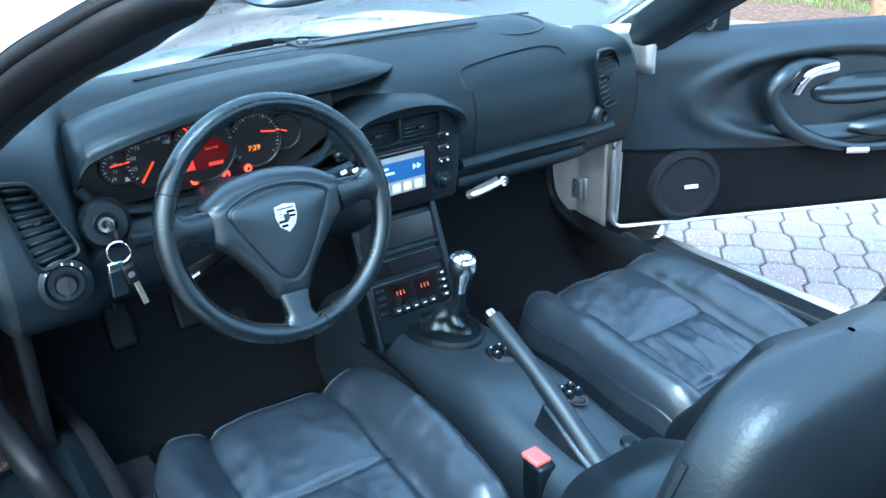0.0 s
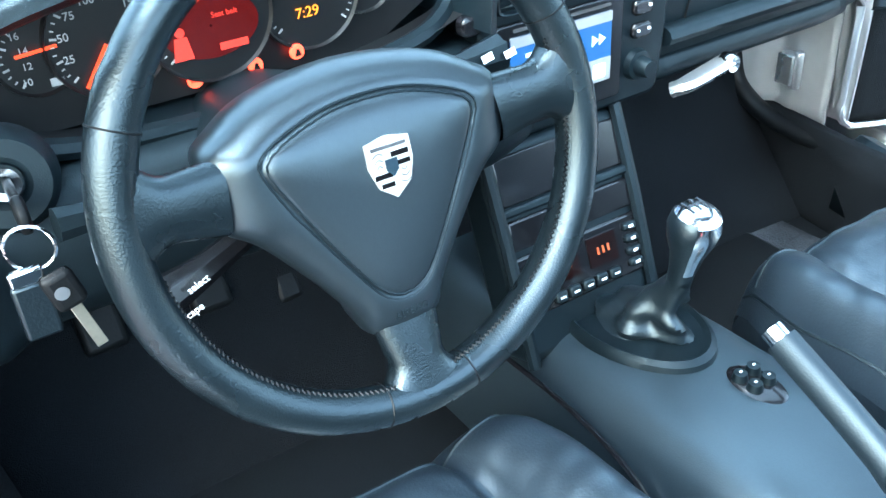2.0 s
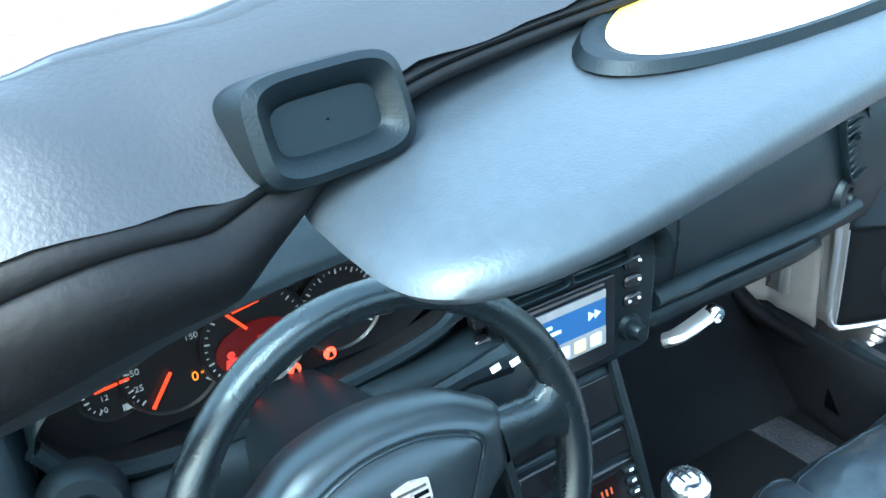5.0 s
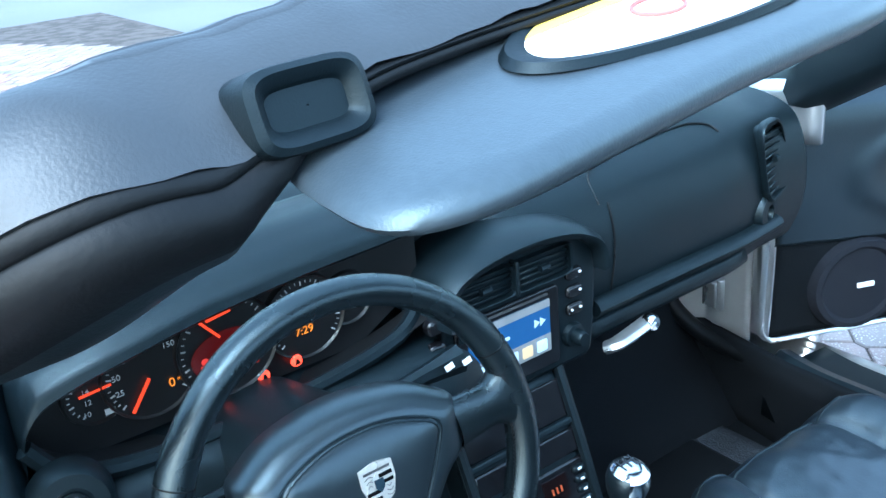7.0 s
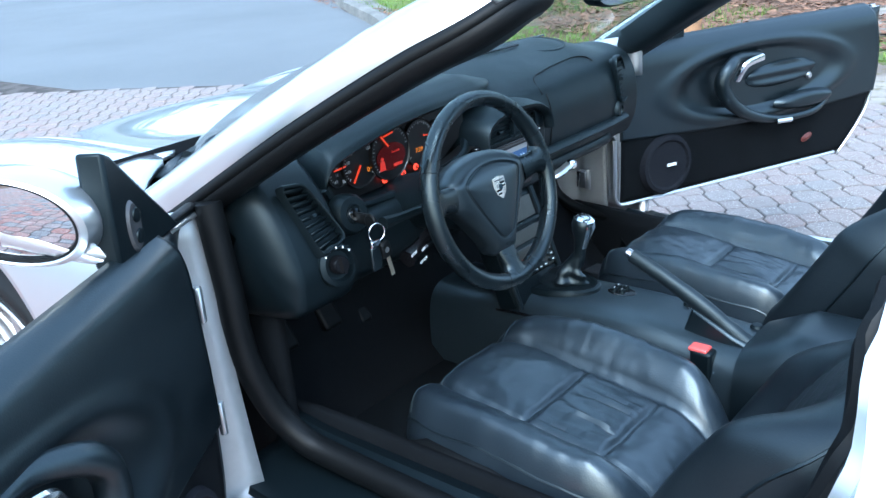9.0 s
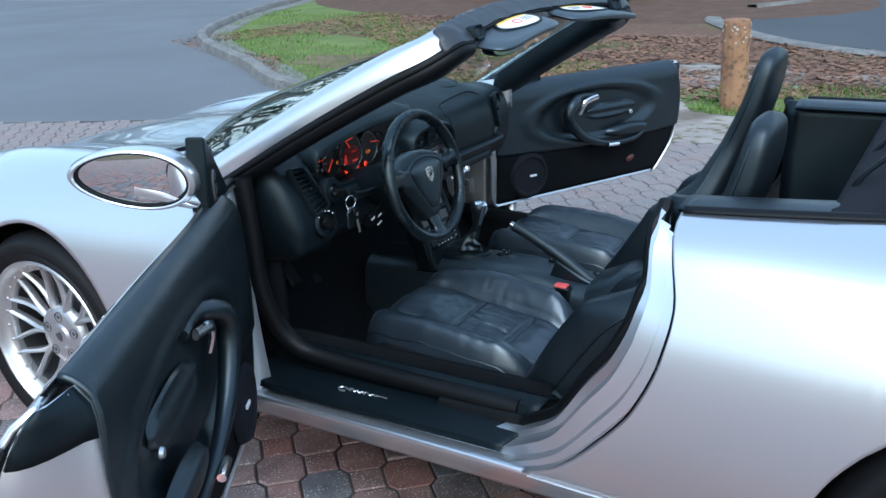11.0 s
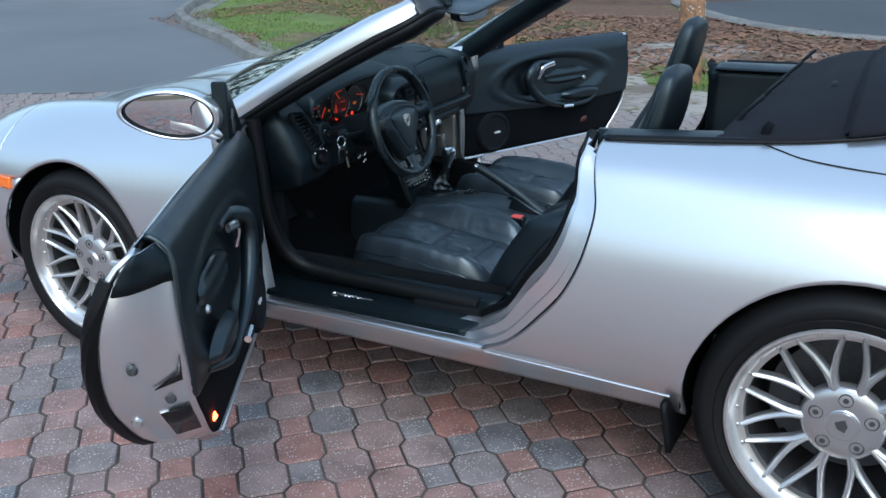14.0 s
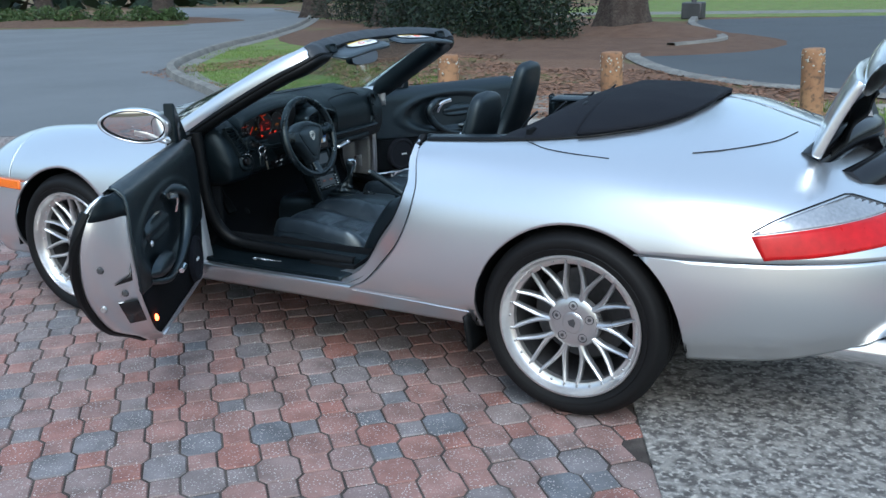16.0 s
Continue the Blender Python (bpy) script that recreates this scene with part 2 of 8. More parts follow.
half_width = curve((-0.96, 0.42), (-0.88, 0.60), (-0.75, 0.74), (-0.5, 0.835), (-0.2, 0.862), (0.1, 0.868), (0.6, 0.862), (1.2, 0.868), (1.75, 0.875), (2.1, 0.884), (2.35, 0.888), (2.65, 0.878), (2.9, 0.84), (3.1, 0.76), (3.28, 0.62), (3.42, 0.36))
z_low = curve((-0.96, 0.26), (-0.7, 0.19), (-0.4, 0.21), (0.5, 0.235), (1.9, 0.235), (2.6, 0.235), (2.9, 0.25), (3.2, 0.30), (3.42, 0.38))
z_side = curve((-0.96, 0.42), (-0.5, 0.50), (0.5, 0.52), (1.8, 0.53), (2.35, 0.55), (2.9, 0.53), (3.42, 0.5))
z_crown = curve((-0.96, 0.56), (-0.85, 0.64), (-0.7, 0.70), (-0.5, 0.765), (-0.28, 0.803), (0.0, 0.822), (0.3, 0.832), (0.6, 0.838), (1.2, 0.842), (1.75, 0.848), (2.1, 0.852), (2.35, 0.855), (2.6, 0.842), (2.85, 0.815), (3.1, 0.76), (3.3, 0.68), (3.42, 0.62))
f_crown = curve((-0.96, 0.55), (-0.5, 0.70), (0.0, 0.75), (0.6, 0.84), (1.2, 0.86), (1.75, 0.83), (2.1, 0.79), (2.5, 0.76), (3.0, 0.74), (3.42, 0.7))
z_in = curve((-0.96, 0.59), (-0.75, 0.68), (-0.5, 0.735), (-0.2, 0.775), (0.1, 0.80), (0.45, 0.84), (0.6, 0.85), (1.75, 0.87), (2.1, 0.89), (2.4, 0.92), (2.65, 0.925), (2.9, 0.865), (3.1, 0.80), (3.42, 0.64))
z_mid = curve((-0.96, 0.60), (-0.75, 0.69), (-0.5, 0.75), (-0.2, 0.80), (0.1, 0.835), (0.45, 0.885), (0.6, 0.90), (1.75, 0.90), (2.1, 0.93), (2.4, 0.962), (2.62, 0.964), (2.9, 0.892), (3.1, 0.815), (3.42, 0.65))


SECTIONS, HEIGHTS = {}, {}


def section(x):
    if x not in SECTIONS:
        SECTIONS[x] = section_at(x)
    return SECTIONS[x]


def section_at(x):
    w, zl, zs, zc = half_width(x), z_low(x), z_side(x), z_crown(x)
    yc = w * f_crown(x)
    return [(w - 0.092, zl), (w - 0.013, zl + 0.40 * (zs - zl)), (w, zs), (w - 0.022 - 0.12 * (w - yc), zs + 0.62 * (zc - zs)), (yc, zc), (yc * 0.55, z_in(x)), (0.0, z_mid(x))]


def shell(x, u, side=-1, out=0.0):
    """A point on the car's skin: x along the car, u from the lower edge (0) over the shoulder (0.667) to the centre line (1)."""
    c = section(x)
    k = min(int(u * 6), 5)
    t = u * 6 - k
    c = [(c[0][0] * 2 - c[1][0], c[0][1] * 2 - c[1][1])] + c + [(-c[5][0], c[5][1])]
    a, b_, d, e = c[k], c[k + 1], c[k + 2], c[k + 3]
    q = [0.5 * (2 * b_[i] + (d[i] - a[i]) * t + (2 * a[i] - 5 * b_[i] + 4 * d[i] - e[i]) * t * t + (3 * b_[i] - a[i] - 3 * d[i] + e[i]) * t ** 3) for i in (0, 1)]
    return Vector((x, side * (q[0] + out), q[1]))


def u_at(x, z):
    """The u at which the side of the skin has the height z."""
    key = round(x, 4)
    if key not in HEIGHTS:
        HEIGHTS[key] = [shell(x, i / 60)[2] for i in range(41)]
    zs = HEIGHTS[key]
    for i in range(40):
        if z <= zs[i + 1]:
            return max(0.0, i + (z - zs[i]) / (zs[i + 1] - zs[i])) / 60
    return 0.667


ARCH_F, ARCH_R = (0.0, 0.315, 0.352), (2.36, 0.305, 0.352)


def arch_u(x, gap=0.0):
    for cx, cz, r in (ARCH_F, ARCH_R):
        if abs(x - cx) < r:
            return u_at(x, cz + math.sqrt(r * r - (x - cx) ** 2))
    return 0.0


def stations(x0, x1, step=0.035):
    xs = set(span(x0, x1, max(2, int((x1 - x0) / step))))
    for cx, cz, r in (ARCH_F, ARCH_R):
        for a in span(0, math.pi, 25):
            x = cx + r * math.cos(a)
            if x0 < x < x1:
                xs |= {x - 5e-6, x + 5e-6} if abs(abs(x - cx) - r) < 1e-3 else {x}
    return sorted(xs)


def panel(xs, u0, u1, side, nu=28, x_min=None, x_max=None):
    """A piece of the skin between the curves u0(x) and u1(x)."""
    b = Build()

    def pt(x, v, foot):
        lo, hi = max(u0(x), foot), u1(x)
        u = lo + (hi - lo) * v if v >= 0 else lo * (1 + v)
        if x_min or x_max:
            z = shell(x, u)[2]
            xx = max(x, x_min(z)) if x_min else x
            xx = min(xx, x_max(z)) if x_max else xx
            if xx != x:
                x, u = xx, min(max(u_at(xx, z), u0(xx)), u1(xx)) if u < 0.667 else u
        return shell(x, u, side)
    runs = [[xs[0]]]
    for x0, x1 in zip(xs, xs[1:]):
        if x1 - x0 < 1e-3:
            runs.append([])
        runs[-1].append(x1)
    for n, run in enumerate(runs):
        if len(run) > 1:
            # rows above the arch's foot are shared with the neighbouring run
            near = ([runs[n - 1][-1]] if n and runs[n - 1] else []) + ([runs[n + 1][0]] if n + 1 < len(runs) and runs[n + 1] else [])
            foot = max([u0(x) for x in near] + [0]) if u0(run[0]) == 0 and u0(run[-1]) == 0 else 0
            b.grid(lambda x, v: pt(x, v, foot), run, (span(-1, 0, 8)[:-1] if foot else []) + span(0, 1, nu))
    return b


SEAM = 0.735


def hood_edge(y):
    """Where the front lid and the fenders end before the windscreen."""
    return 0.10 + 0.36 * (abs(y) / 0.68) ** 1.7


def fender_top(x):
    """The fender's upper edge: the lid's joint, then the arc along the screen."""
    if x < hood_edge(0.53):
        return SEAM - 0.004
    y = 0.68 * ((x - 0.10) / 0.36) ** (1 / 1.7)
    lo, hi = 0.60, SEAM - 0.004
    for _ in range(24):
        mid = 0.5 * (lo + hi)
        lo, hi = (mid, hi) if abs(shell(x, mid).y) > y else (lo, mid)
    return lo


door_rear = curve((0.20, 1.30), (0.30, 1.44), (0.36, 1.56), (0.45, 1.655), (0.537, 1.725), (0.64, 1.768), (0.724, 1.782), (0.80, 1.765), (0.86, 1.74))
door_front = curve((0.2, 0.70), (0.5, 0.66), (0.86, 0.63))
deck_edge = curve((1.74, 0.70), (2.1, 0.715), (2.3, 0.735), (2.42, 0.765), (2.52, 0.81), (2.58, 0.86), (2.62, 0.93), (2.64, 1.0))



def front_x(u):
    """Where the rear edge of the door opening crosses the line u of the skin."""
    x = 1.7
    for _ in range(8):
        x = door_rear(shell(x, u)[2])
    return x


for side in (-1, 1):
    part("front_fender", panel(stations(-0.96, 0.66), lambda x: max(arch_u(x), u_at(x, 0.588) if x < -0.14 else 0), lambda x: fender_top(x) if x > -0.80 else 1.0, side, x_max=door_front), PAINT, car, solid=0.012)
    part("front_bumper", panel(stations(-0.96, -0.14), arch_u, lambda x: max(u_at(x, 0.584), arch_u(x)), side), PAINT, car, solid=0.012)
    b = panel(stations(1.81, 3.42), lambda x: max(arch_u(x), u_at(x, 0.588) if x > 2.5 else 0), lambda x: 1.0 if x >= 2.64 else deck_edge(x), side, nu=44)
    foot = arch_u(ARCH_R[0] - ARCH_R[2] + 5e-6)
    us = span(0, foot, 8)[:-1] + span(foot, deck_edge(1.81), 44)
    k0 = min(i for i in range(51) if us[i] >= u_at(1.6, 0.315))
    b.grid(lambda u, a: shell(1.81 + (front_x(u) - 1.81) * a, u, side), us[k0:], span(0, 1, 14))
    b.grid(lambda x, u: shell(x, u, side), stations(0.36, 1.81), us[:k0 + 1])
    part("side_body", b, PAINT, car, solid=0.012)
    part("rear_bumper", panel(stations(2.5, 3.42), arch_u, lambda x: max(u_at(x, 0.584), arch_u(x)), side), PAINT, car, solid=0.012)
b = Build()
for side in (-1, 1):
    b.grid(lambda a, u: shell(-0.796 + (hood_edge(shell(0.15, u).y) + 0.796) * a, u, side), span(0, 1, 40), span(SEAM, 1.0, 14))
part("front_lid", b, PAINT, car, solid=0.012)


def wheel(name, x, y, side, width):
    m = Matrix.Translation((x, y, TYRE_R - 0.003)) @ pose(0, 0, 0, 90 * (1 if side < 0 else -1), 0, 0)
    w = width / 2
    prof = [(0.236, -w + 0.01), (0.25, -w), (0.285, -w - 0.006), (0.307, -w + 0.012), (TYRE_R, -w + 0.03)]
    for k in range(4):
        c = -w + 0.05 + (width - 0.10) * (k + 0.5) / 4
        prof += [(TYRE_R, c - 0.006), (TYRE_R - 0.007, c - 0.005), (TYRE_R - 0.007, c + 0.005), (TYRE_R, c + 0.006)]
    prof += [(TYRE_R, w - 0.03), (0.311, w - 0.018), (0.302, w - 0.004), (0.296, w + 0.004), (0.288, w + 0.008), (0.272, w + 0.008), (0.264, w + 0.005), (0.262, w + 0.008), (0.25, w + 0.003), (0.240, w - 0.002), (0.236, w - 0.01)]
    wh = part(name, Build().lathe(prof, m, 72), TYRE, car)
    b = Build().lathe([(0.236, w - 0.012), (0.2425, w + 0.002), (0.240, w + 0.006), (0.234, w + 0.006), (0.229, w - 0.004), (0.224, w - 0.022), (0.214, w - 0.030), (0.205, w - 0.032), (0.203, w - 0.050)], m, 72)
    rim = part("rim", b, LIP, wh, "polished rim lip")
    part("barrel", Build().lathe([(0.204, w - 0.050), (0.203, w - 0.07), (0.205, -w)], m, 48), DARKMETAL, rim)
    h = w - 0.030
    b = Build().lathe([(0.0, h - 0.010), (0.034, h - 0.010), (0.037, h - 0.013), (0.058, h - 0.012), (0.081, h - 0.0155), (0.087, h - 0.020), (0.092, h - 0.040), (0.0, h - 0.05)], m, 40)

    def arm(pts, wd, dp):
        """A tapered bar with a rounded face."""
        k = len(pts)

        def pt(i, c):
            p = pts[i]
            t = (pts[min(i + 1, k - 1)] - pts[max(i - 1, 0)]).normalized()
            s = t.cross(Vector((0, 0, 1))).normalized()
            ww, dd = wd[0] + (wd[1] - wd[0]) * i / (k - 1), dp
            cx, cz = ((-1, -1), (-0.95, 0.0), (-0.55, 0.45), (0, 0.6), (0.55, 0.45), (0.95, 0.0), (1, -1))[c]
            return m @ (p + s * (ww * cx) + Vector((0, 0, dd * cz)))
        b.grid(pt, list(range(k)), list(range(7)))
    for k in range(10):
        a = 2 * math.pi * k / 10
        for s in (-1, 1):
            pts = []
            for r, da, z in ((0.062, 1.0, h - 0.024), (0.090, 1.2, h - 0.023), (0.112, 2.4, h - 0.022), (0.132, 4.6, h - 0.021), (0.168, 8.4, h - 0.017), (0.210, 12.2, h - 0.005)):
                t = a + s * radians(da)
                pts.append(Vector((r * math.cos(t), r * math.sin(t), z)))
            arm(spline(pts, 3), (0.0108, 0.0074), 0.014)
    part("spoke_star", b, ALLOY, wh, "silver alloy star with ten Y-shaped spokes")
    for k in range(5):
        a = 2 * math.pi * k / 5 + 0.3
        c = m @ Matrix.Translation((0.059 * math.cos(a), 0.059 * math.sin(a), h - 0.016))
        o = part("wheel_bolt", Build().lathe([(0.0, 0.004), (0.006, 0.004), (0.008, 0.0), (0.0125, 0.0015), (0.0145, 0.006), (0.017, 0.0)], c, 14), DARKMETAL, wh)
    part("centre_cap", Build().lathe([(0, 0.002), (0.030, 0.001), (0.033, -0.003)], m @ Matrix.Translation((0, 0, h - 0.009)), 28), ALLOY, wh)
    part("cap_shield", Build().prism([(-0.011, 0.013), (0.011, 0.013), (0.011, -0.003), (0, -0.015), (-0.011, -0.003)], 0.001, 0.003, m @ Matrix.Translation((0, 0, h - 0.008)) @ pose(0, 0, 0, 0, 0, 25)), DARKMETAL, wh)
    for k in range(30):
        a = 2 * math.pi * k / 30
        part("rim_bolt", Build().lathe([(0, 0.005), (0.0042, 0.004), (0.0055, 0.0)], m @ Matrix.Translation((0.2165 * math.cos(a), 0.2165 * math.sin(a), w - 0.0285)), 8), SATIN, wh)
    part("brake_disc", Build().lathe([(0.0, -0.02), (0.159, -0.02), (0.159, -0.05), (0.0, -0.05)], m, 48), DARKMETAL, wh)
    part("caliper", Build().lathe([(0.10, -0.01), (0.168, -0.01), (0.168, -0.06), (0.10, -0.06), (0.10, -0.01)], m, 12, radians(150), radians(215)), DARKMETAL, wh)
    part("barrel_shadow", Build().lathe([(0.203, -w + 0.02), (0.0, -w + 0.02)], m, 40), RUBBER, wh)
    return wh


for side in (-1, 1):
    wheel("wheel", AXLE_F, side * 0.735, side, 0.205)
    wheel("wheel", AXLE_R, side * 0.738, side, 0.262)
    for cx, cz, r in (ARCH_F, ARCH_R):
        b = Build().grid(lambda a, y: Vector((cx + (r + 0.008) * math.cos(a), side * y, cz + (r + 0.008) * math.sin(a))), span(-0.1, math.pi + 0.1, 30), [0.50, 0.835])
        part("wheel_arch_liner", b, RUBBER, car)
b = Build().box(-0.75, -0.50, 0.17, 2.9, 0.50, 0.25).box(0.37, -0.66, 0.18, 1.96, 0.66, 0.24)
part("underbody", b, RUBBER, car, bevel=0.01)



# ---- windscreen ----
def sweep(b, path, normals, profile, closed=False):
    """Carries a profile of (side, normal) pairs along a path."""
    k = len(path)

    def pt(i, q):
        t = (path[min(i + 1, k - 1)] - path[max(i - 1, 0)]).normalized()
        n = (normals[i] - t * normals[i].dot(t)).normalized()
        s = n.cross(t)
        return path[i] + s * q[0] + n * q[1]
    return b.grid(pt, list(range(k)), profile, loop_v=closed)


PILLAR = [(0.46, -0.742, 0.775), (0.60, -0.722, 0.85), (0.85, -0.672, 0.995), (1.04, -0.612, 1.098), (1.126, -0.560, 1.137), (1.134, -0.490, 1.160), (1.112, -0.35, 1.173), (1.095, -0.18, 1.181), (1.088, 0.0, 1.183)]
PILLAR = PILLAR + [(x, -y, z) for x, y, z in reversed(PILLAR[:-1])]
frame_path = spline(PILLAR, 14)
frame_normals = [Vector((-0.52, 0.35 * p.y / 0.7, 0.80)) for p in frame_path]
silver = [(0.014, 0.006), (0.006, 0.016), (-0.016, 0.023), (-0.036, 0.019), (-0.048, 0.009), (-0.055, -0.006), (-0.0575, -0.024)]
rub = [(-0.054, -0.021), (-0.060, -0.0235), (-0.0625, -0.030), (-0.0610, -0.0345), (-0.0595, -0.0355), (-0.0610, -0.0370), (-0.0600, -0.0460), (-0.0545, -0.0540), (-0.0460, -0.0590), (-0.0360, -0.0620)]
trim = [(-0.037, -0.0615), (-0.024, -0.066), (-0.008, -0.068), (0.008, -0.064), (0.020, -0.054), (0.029, -0.034), (0.032, -0.010), (0.027, 0.010), (0.016, 0.018), (0.004, 0.0195)]


seal_depth = curve((0, 0.36), (0.40, 0.38), (0.445, 0.48), (0.48, 0.85), (0.51, 1.10), (0.56, 1.15), (0.62, 1.2), (0.74, 1.15))
trim_reach = curve((0, 0.6), (0.36, 0.65), (0.45, 0.75), (0.51, 1.0), (0.56, 1.3), (0.64, 1.3), (0.74, 1.0))


flat = curve((0, 0.42), (0.45, 0.42), (0.50, 0.34), (0.56, 0.0), (0.75, 0.0))


def leaned(profile, i):
    """Along the header the section slopes down towards the cabin."""
    k = flat(abs(frame_path[i].y))
    return [(a * (1 - 0.6 * k), n + k * min(0.0, a)) for a, n in profile]


def widened(profile, i):
    """The seal and trim are deepest at the upper corners and shallow along the header."""
    y = abs(frame_path[i].y)
    return leaned([(-0.049 + (q[0] + 0.049) * (1.15 if q[0] < -0.049 else trim_reach(y) if q[1] < 0 else 1.0), -0.004 + (q[1] + 0.004) * (seal_depth(y) if q[1] < 0 else 1.0)) for q in profile], i)


def sweep_wide(profile, keep=None, fit=widened, bumps=0.0, skew=0):
    """Carries a profile along the frame, as deep as it is at each place."""
    k = len(frame_path)

    rows = [i for i in range(k) if keep is None or keep(frame_path[i])]

    def pt(i, j):
        late = int(skew * (1 - j / len(profile)) ** 2)
        i = min(max(i, rows[0] + late), rows[-1] - late)
        t = (frame_path[min(i + 1, k - 1)] - frame_path[max(i - 1, 0)]).normalized()
        n = (frame_normals[i] - t * frame_normals[i].dot(t)).normalized()
        s = n.cross(t)
        q = fit(profile, i)[j]
        p = frame_path[i] + s * q[0] + n * q[1]
        return p + n * bumps * noise.noise(p * 38) if bumps else p
    return Build().grid(pt, rows, list(range(len(profile))))


def metal_depth(profile, i):
    y = abs(frame_path[i].y)
    return leaned([(q[0], q[1] if q[1] > 0 else q[1] * min(1.0, seal_depth(y))) for q in profile], i)


def cap_depth(profile, i):
    y = abs(frame_path[i].y)
    return leaned([(q[0], q[1] if q[1] > 0 else q[1] * min(1.0, seal_depth(y))) for q in profile], i)


part("windscreen_frame", sweep_wide(silver, fit=metal_depth), PAINT, car)
# vinyl cover over the header and its two corners, with sewn ribs on top
cap = [(-0.0190, 0.0215), (-0.0210, 0.0240), (-0.0260, 0.0240), (-0.0275, 0.0218), (-0.0290, 0.0233), (-0.0345, 0.0216), (-0.0360, 0.0192), (-0.0375, 0.0207), (-0.0420, 0.0172), (-0.0500, 0.0105), (-0.0570, 0.0), (-0.0605, -0.0120), (-0.0625, -0.0240), (-0.0640, -0.0300), (-0.0560, -0.0320)]
part("header_cover", sweep_wide(cap, keep=lambda p: abs(p.y) < 0.556, fit=cap_depth, bumps=0.0036, skew=9), CAPVINYL, car, "creased black vinyl cover over the screen header", smooth=75, solid=0.002, offset=0)
part("windscreen_seal", sweep_wide(rub), RUBBER, car, "black rubber windscreen surround", smooth=75)
part("pillar_trim", sweep_wide(trim), LEATHER, car)
# glass between the frame and the cowl
GP = [p for p in frame_path if p.y <= 0]


screen_bow = curve((0.46, 0.52), (0.60, 0.57), (0.85, 0.40), (1.04, 0.16), (1.14, 0.04))


def screen_pt(i, v):
    p = GP[i]
    q = Vector((p.x, -p.y, p.z))
    m = p.lerp(q, v)
    bow = (1 - abs(2 * v - 1) ** 1.8) * abs(p.y)
    return m + Vector((-screen_bow(p.x) * bow, 0, 0.045 * bow))


part("windscreen", Build().grid(lambda i, v: screen_pt(i, v), list(range(len(GP) - 16)), span(0, 1, 33)), GLASS, car, solid=0.005).visible_shadow = False

# cowl, wipers
def cowl_pt(y, t, lift=0.0):
    """The black scuttle between the lid and the glass."""
    x = hood_edge(y)
    lip = shell(x, 1.0 - 0.265 * min(1, abs(y) / 0.53) if abs(y) < 0.53 else fender_top(x)).z
    return Vector((x - 0.004 + 0.16 * t, y, lip - 0.012 + 0.010 * t + lift))


part("cowl", Build().grid(cowl_pt, span(-0.67, 0.67, 41), span(0, 1, 6)), PLASTIC, car, solid=0.008)
for k in range(9):
    y = -0.50 + 0.125 * k
    part("cowl_slot", Build().tube([cowl_pt(y - 0.045, 0.30, 0.002), cowl_pt(y + 0.045, 0.30, 0.002)], 0.006, 6, flat=0.4), GLOSSBLACK, car)
for y0, y1 in ((-0.62, 0.02), (-0.06, 0.52)):
    pts = [cowl_pt(y, 0.55, 0.024) for y in span(y0, y1, 14)]
    w = part("wiper", Build().tube(pts, [0.010] + [0.007] * 12 + [0.004], 8), PLASTIC, car)
    part("blade", Build().tube([p + Vector((0.030, 0, 0.004)) for p in pts[3:]], 0.006, 6, flat=1.8), RUBBER, w)
    part("wiper_pivot", Build().lathe([(0, 0.024), (0.012, 0.022), (0.016, 0.0)], Matrix.Translation(pts[0] - Vector((0, 0, 0.024))), 16), PLASTIC, w)

